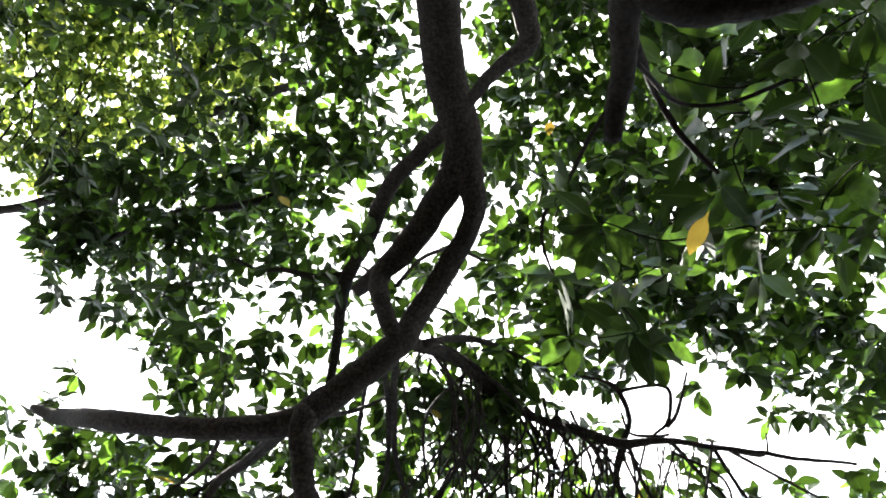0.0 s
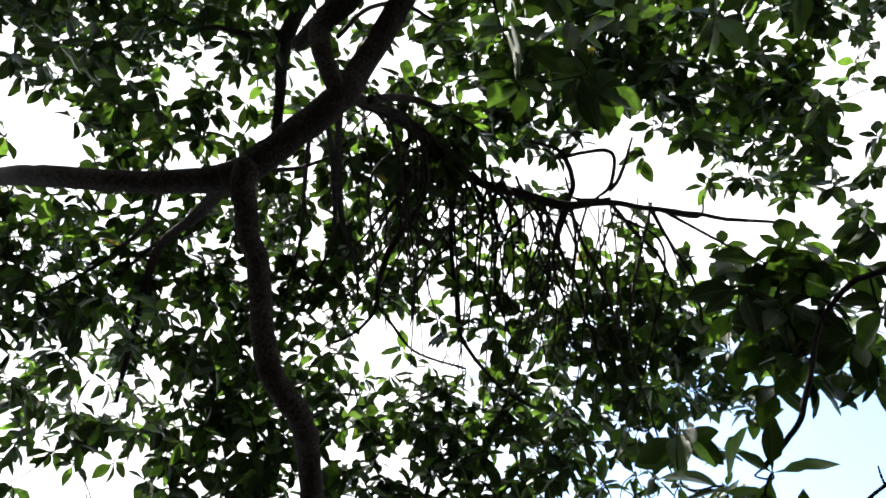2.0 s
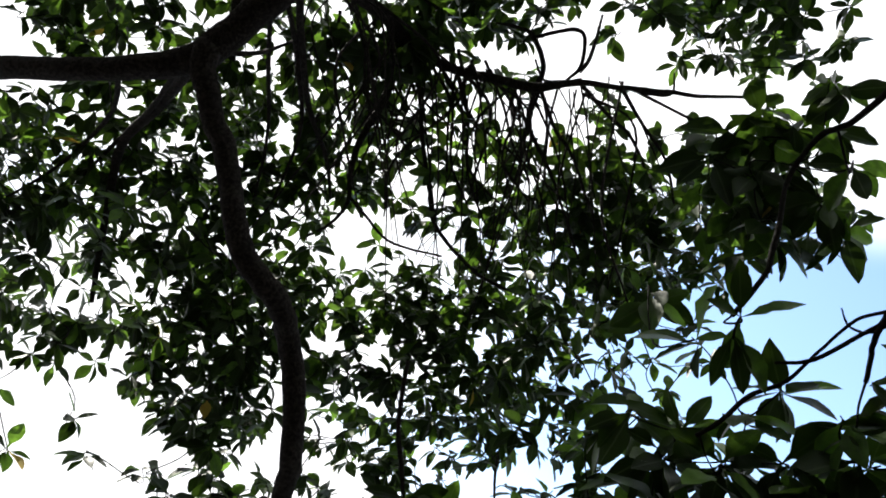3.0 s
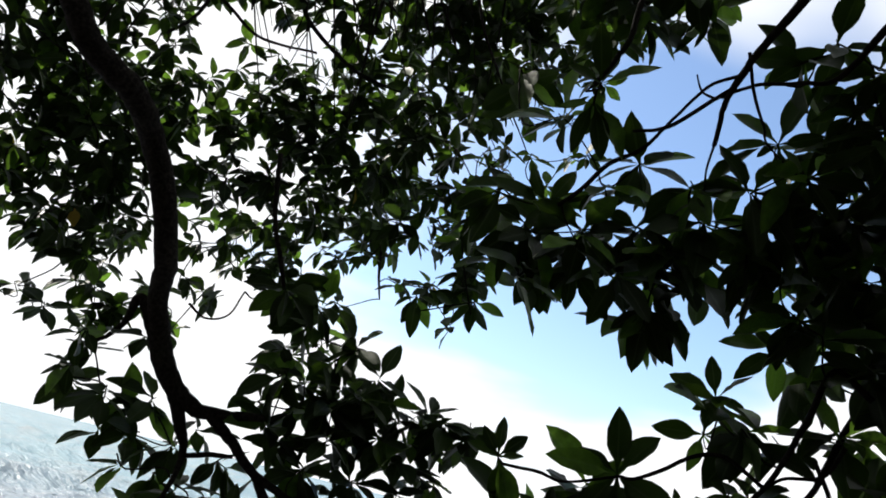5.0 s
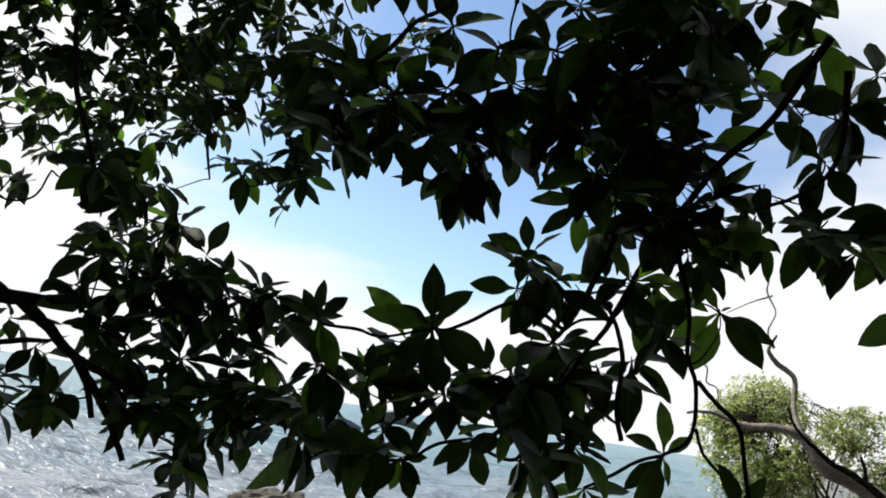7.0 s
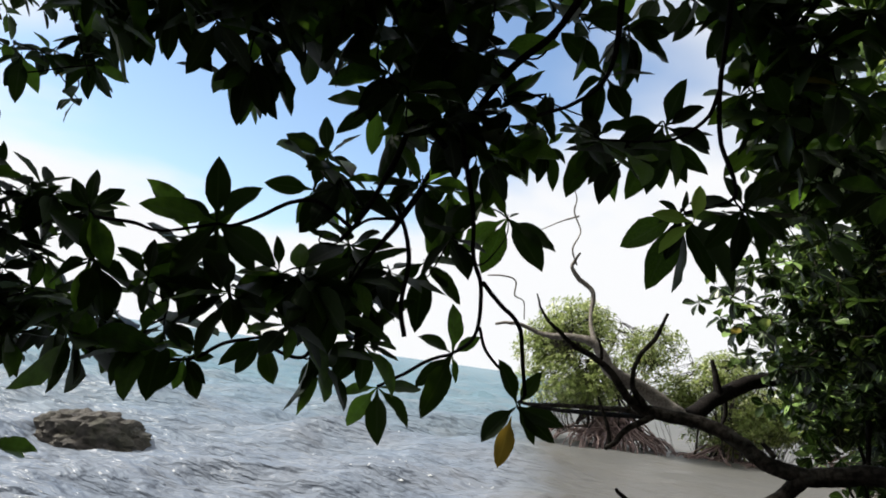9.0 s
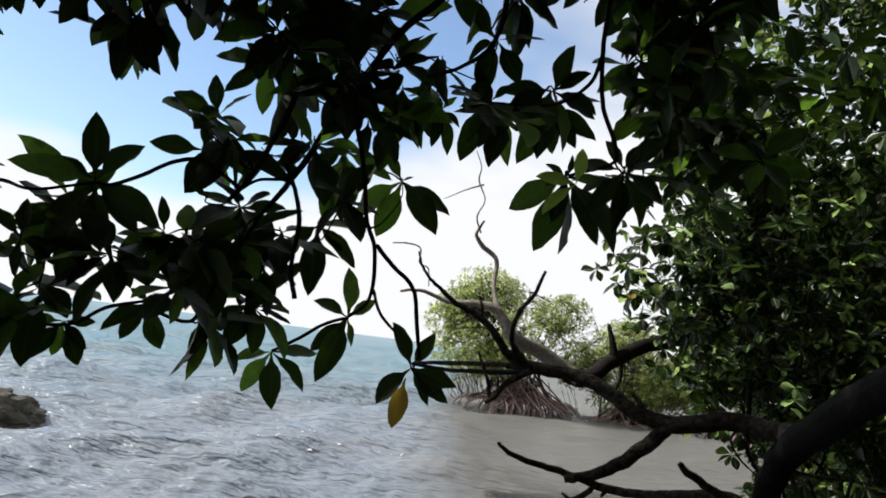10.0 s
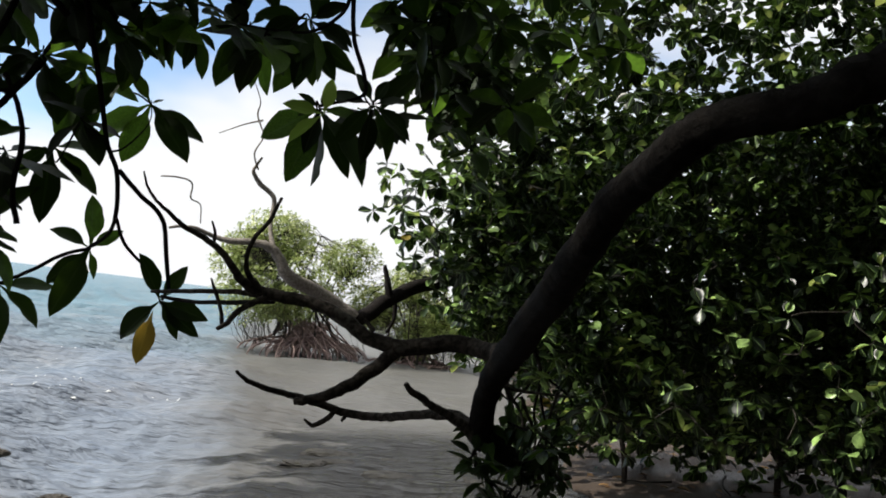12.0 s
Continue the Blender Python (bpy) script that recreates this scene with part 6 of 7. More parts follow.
whorl(leaning_tree, (0.944, 2.281, 1.506), [(-0.087, -0.034, -0.101), (-0.012, 0.008, -0.088), (0.058, 0.032, -0.110), (0.053, -0.035, -0.062), (-0.094, 0.047, -0.013), (0.073, -0.006, 0.007)])
whorl(leaning_tree, (0.923, 2.068, 2.239), [(0.020, 0.094, -0.145), (0.061, -0.005, -0.125), (-0.048, 0.018, -0.084), (0.069, -0.023, -0.044), (-0.072, 0.043, -0.058)])
whorl(leaning_tree, (1.212, 2.292, 2.011), [(-0.137, 0.017, -0.009), (0.011, -0.005, 0.105), (0.100, 0.008, -0.096), (-0.035, -0.007, -0.107), (0.101, -0.092, -0.039), (0.070, -0.069, 0.028)])
whorl(leaning_tree, (1.236, 2.292, 2.116), [(-0.116, 0.064, 0.055), (-0.050, 0.027, -0.042), (0.050, -0.081, 0.073), (-0.017, 0.022, 0.123), (0.071, -0.037, -0.018)])
whorl(leaning_tree, (1.551, 2.114, 2.070), [(0.113, -0.094, -0.056), (0.036, -0.038, -0.146), (-0.040, 0.010, -0.204), (-0.092, 0.021, -0.066), (0.038, 0.028, -0.197), (0.093, -0.037, -0.000)])
whorl(leaning_tree, (1.747, 1.947, 2.219), [(0.066, 0.027, -0.115), (-0.002, 0.013, -0.107), (0.053, -0.032, -0.040), (-0.076, -0.013, 0.057), (0.032, -0.027, 0.044)])
whorl(leaning_tree, (1.851, 1.854, 2.259), [(-0.037, 0.073, -0.174), (0.046, 0.012, -0.162), (-0.075, 0.043, -0.026), (0.117, 0.013, -0.161), (0.033, -0.050, 0.046)])
whorl(leaning_tree, (1.939, 1.714, 2.246), [(-0.065, 0.024, -0.175), (-0.026, -0.009, -0.154), (0.148, -0.056, -0.067), (0.083, -0.110, 0.032), (0.089, 0.046, -0.116), (0.079, -0.046, -0.108), (-0.076, 0.036, 0.028)])
whorl(leaning_tree, (1.596, 1.918, 2.228), [(0.022, 0.016, -0.140), (0.090, 0.030, -0.123), (0.005, 0.100, -0.117), (0.100, -0.034, 0.001), (-0.091, 0.030, -0.031)])
whorl(leaning_tree, (0.808, 2.200, 1.686), [(-0.079, 0.012, 0.063), (-0.004, 0.006, 0.095), (0.054, -0.010, -0.000), (-0.008, -0.016, -0.090), (-0.042, 0.024, -0.040), (0.087, -0.004, -0.047)])
whorl(leaning_tree, (1.102, 2.133, 1.755), [(-0.015, -0.004, 0.086), (-0.077, -0.004, 0.028), (-0.082, 0.088, -0.079), (-0.006, 0.050, -0.139), (0.012, -0.046, -0.112), (0.092, 0.021, -0.067)])
whorl(leaning_tree, (1.733, 1.790, 2.307), [(0.069, 0.006, -0.058)])
whorl(leaning_tree, (1.278, 2.076, 2.230), [(-0.120, 0.082, 0.018), (-0.057, 0.027, 0.049), (-0.099, 0.017, -0.098), (0.005, 0.005, -0.133), (0.136, 0.009, -0.046), (0.013, -0.045, 0.088)])
whorl(leaning_tree, (1.152, 2.002, 1.838), [(-0.048, -0.009, 0.025), (0.028, -0.020, 0.009)])
whorl(leaning_tree, (1.758, 1.672, 2.487), [(-0.019, 0.109, -0.084), (0.017, 0.115, -0.121), (0.062, -0.064, -0.067), (0.097, 0.031, -0.111)])
whorl(leaning_tree, (0.603, 1.645, 2.552), [(0.089, -0.084, 0.030), (-0.042, -0.092, 0.075), (-0.077, -0.027, 0.007), (0.009, 0.081, -0.084)])
whorl(leaning_tree, (0.600, 1.666, 2.520), [(0.115, 0.063, -0.073), (-0.019, 0.062, -0.096), (-0.069, 0.020, -0.023), (0.053, 0.050, -0.100)])
whorl(leaning_tree, (1.098, 1.834, 2.648), [(0.005, -0.122, 0.098), (-0.100, 0.041, 0.085), (-0.031, 0.044, -0.022), (0.085, -0.054, 0.021), (0.051, 0.060, -0.088), (-0.109, 0.087, -0.001), (0.071, -0.002, -0.070)])
whorl(leaning_tree, (0.631, 2.097, 2.456), [(0.061, -0.014, 0.113), (-0.070, -0.034, 0.080), (-0.159, -0.033, 0.019), (0.132, -0.011, 0.038), (-0.041, 0.057, -0.078)])
whorl(leaning_tree, (0.933, 2.095, 2.250), [(-0.010, 0.022, -0.163), (0.082, -0.011, -0.133), (-0.069, 0.011, -0.062), (0.092, -0.045, -0.063)])
whorl(leaning_tree, (0.737, 2.131, 2.316), [(0.012, 0.040, -0.104), (0.113, -0.005, -0.112), (-0.067, 0.022, -0.090), (-0.029, 0.062, -0.054)])
whorl(leaning_tree, (0.412, 3.099, 2.389), [(-0.077, 0.024, -0.048), (0.009, -0.026, -0.163), (0.071, -0.008, -0.109), (-0.031, 0.064, -0.105), (0.091, 0.005, -0.009)])
whorl(leaning_tree, (0.628, 3.074, 2.417), [(-0.077, -0.013, -0.108), (-0.004, -0.021, -0.125), (0.072, 0.064, -0.092), (0.121, -0.014, -0.029), (-0.100, 0.018, -0.056)])
whorl(leaning_tree, (1.072, 1.879, 2.361), [(-0.055, 0.016, -0.081), (-0.019, 0.020, -0.128), (0.041, -0.023, 0.018), (-0.000, 0.047, -0.073), (0.070, -0.040, -0.021)])
sprays(leaning_tree, [(1.490, 1.848, 2.393), (1.393, 1.879, 2.192), (1.210, 1.897, 2.261), (1.446, 1.859, 2.285), (1.356, 1.980, 2.393), (1.384, 1.909, 2.396), (1.515, 1.834, 2.269), (1.202, 1.951, 2.359), (1.479, 1.847, 2.583), (1.553, 1.873, 2.148), (1.269, 1.959, 2.502), (1.337, 1.909, 2.597), (1.319, 1.915, 2.486), (1.523, 2.010, 1.919), (1.093, 1.912, 2.452)], 0.160, 8)
sprays(leaning_tree, [(1.367, 1.819, 2.748), (1.426, 1.718, 2.684), (1.466, 1.635, 2.698), (1.309, 1.840, 2.646), (1.591, 1.721, 2.674), (1.483, 1.851, 2.654), (1.606, 1.652, 2.736), (1.688, 1.708, 2.650), (1.598, 1.845, 2.637), (1.470, 1.942, 2.575), (1.680, 1.736, 2.478), (1.657, 1.830, 2.583), (1.589, 1.789, 2.281), (1.797, 1.806, 2.231), (1.298, 1.864, 2.767), (1.248, 1.939, 2.740), (1.742, 1.729, 2.375)], 0.160, 6)
sprays(leaning_tree, [(2.640, 2.020, 2.833), (2.716, 1.936, 2.877), (2.701, 1.779, 2.742), (2.679, 1.957, 2.636), (2.739, 1.835, 2.585), (2.782, 1.718, 2.632), (2.684, 1.969, 2.472), (2.765, 1.885, 2.438), (2.895, 1.801, 2.500), (2.822, 1.988, 2.342), (2.984, 1.938, 2.353)], 0.160, 8)
sprays(leaning_tree, [(1.981, 1.486, 2.598), (2.150, 1.519, 2.622), (2.079, 1.391, 2.595), (2.218, 1.617, 2.581), (2.158, 1.470, 2.484), (2.149, 1.654, 2.605), (2.311, 1.527, 2.437), (2.253, 1.583, 2.419), (2.188, 1.638, 2.447), (2.191, 1.460, 2.252), (2.212, 1.579, 2.296), (2.127, 1.406, 2.513)], 0.150, 8)
sprays(leaning_tree, [(2.720, 1.845, 2.235), (2.881, 1.830, 2.203), (2.915, 1.731, 2.422), (2.988, 1.663, 2.505), (2.917, 1.567, 2.639), (3.019, 1.682, 2.319), (3.114, 1.580, 2.628), (3.106, 1.494, 2.745), (3.301, 1.484, 2.660), (2.435, 1.752, 2.308)], 0.155, 8)
for k in range(10):
    u = RNG.uniform()
    place = np.array((2.12, 1.45, 2.42)) * (1 - u) + np.array((2.62, 1.62, 2.22)) * u + RNG.normal(0, 0.085, 3)
    rosette(leaning_tree, place, tip_axis(place), 0.155, 8)
for k in range(11):
    u = RNG.uniform()
    place = np.array((1.86, 1.60, 2.62)) * (1 - u) + np.array((2.24, 1.36, 2.54)) * u + RNG.normal(0, 0.06, 3)
    rosette(leaning_tree, place, tip_axis(place), 0.15, 8)
for k in range(18):         # ragged dark growth where the limb bends
    place = np.array((2.00, 0.93, 1.285)) + RNG.normal(0, (0.05, 0.05, 0.045), 3)
    rosette(leaning_tree, place, tip_axis(place), 0.06, 8)
whorl(leaning_tree, (1.821, 2.059, 1.458), [(-0.025, 0.002, -0.147)], YELLOW_LEAF)
# three leaves whose bright colour stands in for direct sun
whorl(leaning_tree, (1.718, 1.356, 1.938), [(-0.078, 0.040, 0.008), (-0.06, 0.035, -0.07), (0.015, 0.0, 0.085)], SUNLIT_LEAF, label="leaf coloured pale green as if sunlit")
whorl(leaning_tree, (0.094, 0.918, 3.184), [(-0.020, 0.078, -0.056)], YELLOW_LEAF, (0, -0.45, -0.85))

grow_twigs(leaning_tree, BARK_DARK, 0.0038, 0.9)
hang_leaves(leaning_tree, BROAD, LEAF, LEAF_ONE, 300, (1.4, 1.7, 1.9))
settle(leaning_tree)

# ---------------------------------------------------------------- mangroves
mangrove_thicket = thing("mangrove_thicket", (5.0, 2.5, 0.1), "dense dark green mangrove thicket overhanging the muddy bank", "mangrove")
limb("stem", mangrove_thicket, THICKET_BARK, [(7.36, 3.99, -0.15, 0.0253), (7.50, 3.99, 0.40, 0.0230), (7.58, 3.98, 1.00, 0.0196), (7.27, 4.22, 1.99, 0.0150), (7.03, 4.39, 2.93, 0.0104), (7.00, 3.92, 3.99, 0.0058)])
limb("stem", mangrove_thicket, THICKET_BARK, [(8.12, 3.39, -0.15, 0.0300), (7.99, 3.39, 0.40, 0.0272), (7.86, 3.49, 1.00, 0.0232), (8.01, 3.65, 2.23, 0.0177), (7.78, 3.80, 3.20, 0.0123), (7.87, 2.86, 4.29, 0.0068)])
limb("stem", mangrove_thicket, THICKET_BARK, [(8.79, 2.11, -0.15, 0.0341), (8.70, 2.11, 0.40, 0.0310), (8.73, 2.08, 1.00, 0.0264), (8.79, 2.01, 2.31, 0.0202), (8.47, 2.68, 3.22, 0.0140), (8.03, 3.08, 4.25, 0.0078)])
limb("stem", mangrove_thicket, THICKET_BARK, [(8.71, 1.55, -0.15, 0.0400), (8.71, 1.55, 0.40, 0.0363), (8.84, 1.63, 1.00, 0.0309), (8.68, 1.49, 2.44, 0.0236), (8.49, 1.71, 3.32, 0.0163), (8.26, 1.46, 4.27, 0.0091)])
limb("hanging_root", mangrove_thicket, BARK_DARK, [(4.75, 2.80, 1.59, 0.0163), (4.75, 2.79, 1.38, 0.0138), (4.75, 2.78, 1.17, 0.0114), (4.80, 2.66, 0.98, 0.0090), (4.78, 2.63, 0.77, 0.0065)])
limb("hanging_root", mangrove_thicket, BARK_DARK, [(4.82, 2.69, 1.47, 0.0127), (4.86, 2.60, 1.26, 0.0108), (4.84, 2.61, 1.04, 0.0089), (4.83, 2.57, 0.83, 0.0070), (4.76, 2.62, 0.61, 0.0051)])
limb("hanging_root", mangrove_thicket, BARK_DARK, [(4.95, 2.67, 1.55, 0.0148), (4.98, 2.61, 1.33, 0.0126), (4.95, 2.63, 1.10, 0.0103), (4.96, 2.57, 0.89, 0.0081), (4.93, 2.56, 0.68, 0.0059)])
limb("hanging_root", mangrove_thicket, BARK_DARK, [(5.08, 2.63, 1.41, 0.0113), (5.06, 2.67, 1.24, 0.0096), (5.13, 2.51, 1.10, 0.0079), (5.08, 2.57, 0.93, 0.0062), (5.04, 2.58, 0.77, 0.0045)])
limb("hanging_root", mangrove_thicket, BARK_DARK, [(4.71, 2.67, 1.32, 0.0106), (4.74, 2.60, 1.21, 0.0090), (4.69, 2.67, 1.08, 0.0074), (4.68, 2.66, 0.96, 0.0058), (4.74, 2.53, 0.86, 0.0043)])
limb("hanging_root", mangrove_thicket, BARK_DARK, [(5.21, 2.61, 1.50, 0.0134), (5.21, 2.61, 1.34, 0.0114), (5.22, 2.57, 1.20, 0.0094), (5.19, 2.61, 1.05, 0.0074), (5.17, 2.60, 0.90, 0.0054)])
limb("hanging_root", mangrove_thicket, BARK_DARK, [(4.73, 2.83, 1.44, 0.0109), (4.74, 2.81, 1.34, 0.0092), (4.70, 2.86, 1.23, 0.0076), (4.72, 2.81, 1.13, 0.0060), (4.77, 2.71, 1.04, 0.0043)])

clumps(mangrove_thicket, [(4.18, 2.95, 3.65, 11), (4.58, 2.82, 3.80, 21), (4.76, 2.52, 3.83, 22), (4.83, 2.17, 3.79, 21), (4.94, 1.87, 3.78, 16), (5.03, 1.57, 3.76, 15), (5.74, 1.45, 4.06, 27), (5.70, 1.11, 3.98, 25), (5.61, 0.80, 3.88, 23), (6.19, 0.58, 4.09, 29), (4.48, 3.14, 3.44, 7), (5.01, 3.06, 3.63, 25), (4.81, 2.51, 3.48, 15), (4.88, 2.16, 3.46, 12), (5.41, 2.02, 3.64, 18), (5.74, 1.77, 3.73, 19), (5.74, 1.42, 3.68, 24), (6.00, 1.14, 3.74, 26), (5.68, 0.79, 3.57, 23), (5.51, 0.51, 3.46, 21), (4.67, 3.23, 3.14, 12), (4.82, 2.88, 3.15, 21), (5.06, 2.60, 3.20, 22), (5.33, 2.33, 3.26, 17)], 0.23, 0.105)
clumps(mangrove_thicket, [(5.20, 1.90, 3.18, 15), (5.36, 1.62, 3.21, 21), (5.67, 1.37, 3.28, 23), (6.13, 1.14, 3.41, 39), (6.34, 0.86, 3.45, 42), (5.69, 0.50, 3.21, 32), (4.40, 2.97, 2.67, 13), (4.57, 2.67, 2.70, 18), (5.05, 2.55, 2.82, 31), (5.48, 2.36, 2.92, 23), (5.33, 1.92, 2.86, 20), (5.49, 1.62, 2.89, 21), (5.97, 1.42, 3.00, 36), (6.30, 1.15, 3.08, 40), (6.27, 0.82, 3.06, 39), (6.56, 0.55, 3.12, 42), (4.26, 3.24, 2.29, 18), (4.55, 3.03, 2.35, 28), (5.21, 3.03, 2.48, 34), (5.42, 2.71, 2.52, 34), (5.03, 2.12, 2.44, 27), (5.47, 1.93, 2.53, 31), (6.16, 1.80, 2.67, 39), (6.26, 1.46, 2.69, 39)], 0.23, 0.105)
clumps(mangrove_thicket, [(6.31, 1.13, 2.70, 39), (6.51, 0.83, 2.74, 41), (6.36, 0.52, 2.71, 39), (6.27, 0.24, 2.69, 37), (4.33, 3.24, 1.94, 13), (4.66, 3.05, 2.00, 28), (5.31, 3.05, 2.10, 35), (4.95, 2.41, 2.07, 28), (5.46, 2.27, 2.15, 32), (5.69, 1.98, 2.20, 33), (6.23, 1.79, 2.28, 39), (5.85, 1.33, 2.25, 33), (6.36, 1.11, 2.33, 39), (5.83, 0.73, 2.27, 32), (5.89, 0.47, 2.29, 31), (6.54, 0.23, 2.40, 40), (5.16, 3.36, 1.65, 13), (5.11, 2.87, 1.69, 31), (5.08, 2.44, 1.73, 29), (5.48, 2.24, 1.78, 32), (5.72, 1.96, 1.83, 33), (5.82, 1.63, 1.87, 33), (6.08, 1.36, 1.91, 36), (6.45, 1.10, 1.97, 39)], 0.23, 0.105)
clumps(mangrove_thicket, [(5.95, 0.72, 1.96, 33), (6.04, 0.46, 1.99, 33), (5.96, 0.21, 2.01, 32), (5.36, 2.97, 1.31, 18), (5.12, 2.42, 1.38, 28), (5.40, 2.17, 1.42, 30), (5.70, 1.92, 1.46, 33), (5.90, 1.62, 1.51, 33), (6.27, 1.37, 1.55, 38), (6.19, 1.03, 1.60, 36), (6.12, 0.72, 1.64, 34), (6.01, 0.44, 1.67, 33), (6.81, 0.20, 1.73, 43), (5.53, 2.58, 0.99, 8), (5.89, 2.33, 1.02, 11), (5.77, 1.91, 1.10, 12), (6.22, 1.68, 1.13, 15), (5.99, 1.28, 1.21, 17), (6.08, 0.99, 1.26, 17), (6.19, 0.71, 1.30, 18), (5.91, 0.42, 1.36, 16), (6.58, 0.19, 1.39, 20)], 0.23, 0.105)
clumps(mangrove_thicket, [(5.54, 3.47, 4.36, 6), (5.99, 3.23, 4.51, 13), (6.14, 2.81, 4.50, 17), (6.17, 2.35, 4.42, 16), (6.23, 1.95, 4.37, 12), (6.26, 1.57, 4.31, 12), (6.99, 1.36, 4.60, 15), (6.87, 0.97, 4.47, 18), (6.69, 0.62, 4.32, 16), (7.27, 0.33, 4.52, 20), (5.92, 3.66, 4.07, 7), (6.52, 3.47, 4.27, 15), (6.23, 2.80, 4.06, 16), (6.24, 2.34, 4.00, 12), (6.78, 2.09, 4.17, 10), (7.07, 1.75, 4.24, 14), (7.00, 1.33, 4.15, 13), (7.21, 0.99, 4.18, 18), (6.78, 0.60, 3.96, 16), (6.52, 0.29, 3.82, 15), (6.17, 3.76, 3.67, 14), (6.31, 3.30, 3.67, 17), (6.53, 2.89, 3.70, 17), (6.76, 2.50, 3.74, 18)], 0.31, 0.130)
clumps(mangrove_thicket, [(6.55, 1.98, 3.62, 16), (6.66, 1.61, 3.62, 16), (6.93, 1.28, 3.68, 17), (7.37, 0.98, 3.79, 24), (7.52, 0.64, 3.81, 26), (6.72, 0.28, 3.52, 19), (5.87, 3.50, 3.08, 15), (6.04, 3.09, 3.10, 20), (6.53, 2.84, 3.22, 22), (6.95, 2.53, 3.32, 23), (6.70, 1.99, 3.22, 21), (6.81, 1.61, 3.23, 21), (7.27, 1.32, 3.34, 23), (7.56, 0.98, 3.40, 25), (7.45, 0.61, 3.35, 32), (7.70, 0.28, 3.40, 34), (5.71, 3.88, 2.58, 20), (6.05, 3.56, 2.65, 41), (6.79, 3.44, 2.80, 48), (6.97, 2.99, 2.84, 48), (6.45, 2.29, 2.73, 38), (6.87, 2.00, 2.82, 42), (7.57, 1.76, 2.96, 51), (7.60, 1.35, 2.96, 50)], 0.31, 0.130)
clumps(mangrove_thicket, [(7.58, 0.95, 2.96, 48), (7.71, 0.60, 2.99, 50), (7.47, 0.26, 2.93, 47), (5.80, 3.88, 2.13, 27), (6.19, 3.58, 2.20, 41), (6.92, 3.45, 2.31, 49), (6.43, 2.69, 2.27, 39), (6.94, 2.43, 2.36, 44), (7.12, 2.04, 2.40, 45), (7.66, 1.74, 2.49, 51), (7.15, 1.24, 2.44, 42), (7.64, 0.93, 2.53, 49), (6.96, 0.53, 2.44, 39), (6.29, 4.16, 1.68, 18), (6.78, 3.88, 1.75, 50), (6.69, 3.27, 1.80, 45), (6.59, 2.72, 1.84, 41), (6.97, 2.40, 1.90, 44), (7.16, 2.01, 1.95, 44), (7.20, 1.60, 1.99, 44), (7.40, 1.25, 2.04, 46), (7.74, 0.92, 2.10, 49), (7.09, 0.52, 2.08, 41), (6.18, 3.45, 1.27, 20)], 0.31, 0.130)
clumps(mangrove_thicket, [(6.98, 3.36, 1.31, 49), (6.63, 2.69, 1.39, 40), (6.89, 2.33, 1.45, 42), (7.15, 1.97, 1.50, 44), (7.29, 1.59, 1.56, 44), (7.62, 1.26, 1.61, 48), (7.45, 0.86, 1.66, 45), (7.29, 0.51, 1.70, 43), (6.11, 3.35, 0.84, 15), (6.93, 3.27, 0.83, 24), (7.10, 2.84, 0.90, 24), (7.44, 2.47, 0.96, 25), (7.22, 1.95, 1.06, 22), (7.65, 1.64, 1.10, 25), (7.31, 1.18, 1.19, 22), (7.32, 0.83, 1.25, 22), (7.37, 0.50, 1.31, 22)], 0.31, 0.130)
# high rows, mostly above the view, added to shade the thicket's front
clumps(mangrove_thicket, [(5.29, 3.23, 5.99, 4), (5.79, 3.03, 6.26, 7), (5.41, 2.37, 5.74, 6), (5.75, 2.10, 5.87, 7), (5.98, 1.78, 5.90, 7), (6.19, 1.45, 5.92, 6), (6.73, 1.19, 6.20, 8), (6.24, 0.78, 5.70, 6), (6.68, 0.50, 5.90, 7), (7.00, 0.20, 6.01, 8), (5.47, 3.29, 5.67, 6), (5.41, 2.76, 5.45, 6), (5.81, 2.51, 5.62, 10), (5.74, 2.05, 5.42, 8), (6.14, 1.79, 5.58, 10), (6.68, 1.54, 5.84, 11), (6.39, 1.11, 5.51, 10), (6.52, 0.79, 5.49, 10), (6.46, 0.47, 5.34, 9), (6.86, 0.19, 5.50, 10), (5.63, 3.33, 5.30, 7), (6.30, 3.20, 5.65, 8), (6.33, 2.70, 5.52, 11), (6.05, 2.13, 5.20, 9)], 0.32, 0.180)
clumps(mangrove_thicket, [(6.24, 1.79, 5.21, 9), (6.92, 1.56, 5.52, 11), (6.64, 1.12, 5.24, 10), (7.20, 0.84, 5.48, 12), (6.90, 0.48, 5.21, 10), (7.33, 0.17, 5.36, 11), (6.05, 3.53, 5.09, 7), (5.86, 2.90, 4.85, 6), (6.49, 2.72, 5.12, 10), (7.01, 2.44, 5.32, 11), (6.67, 1.87, 5.01, 10), (6.40, 1.41, 4.76, 8), (6.98, 1.15, 4.99, 11), (6.45, 0.74, 4.63, 8), (6.63, 0.44, 4.65, 9), (7.45, 0.16, 5.00, 11)], 0.32, 0.180)
clumps(mangrove_thicket, [(4.73, 2.77, 1.38, 4), (4.78, 2.48, 1.42, 7), (4.98, 2.28, 1.45, 11), (5.20, 2.08, 1.49, 17), (5.01, 2.91, 1.07, 3), (4.96, 2.55, 1.13, 7), (5.13, 2.32, 1.17, 9), (5.08, 2.00, 1.22, 11)], 0.18, 0.120)
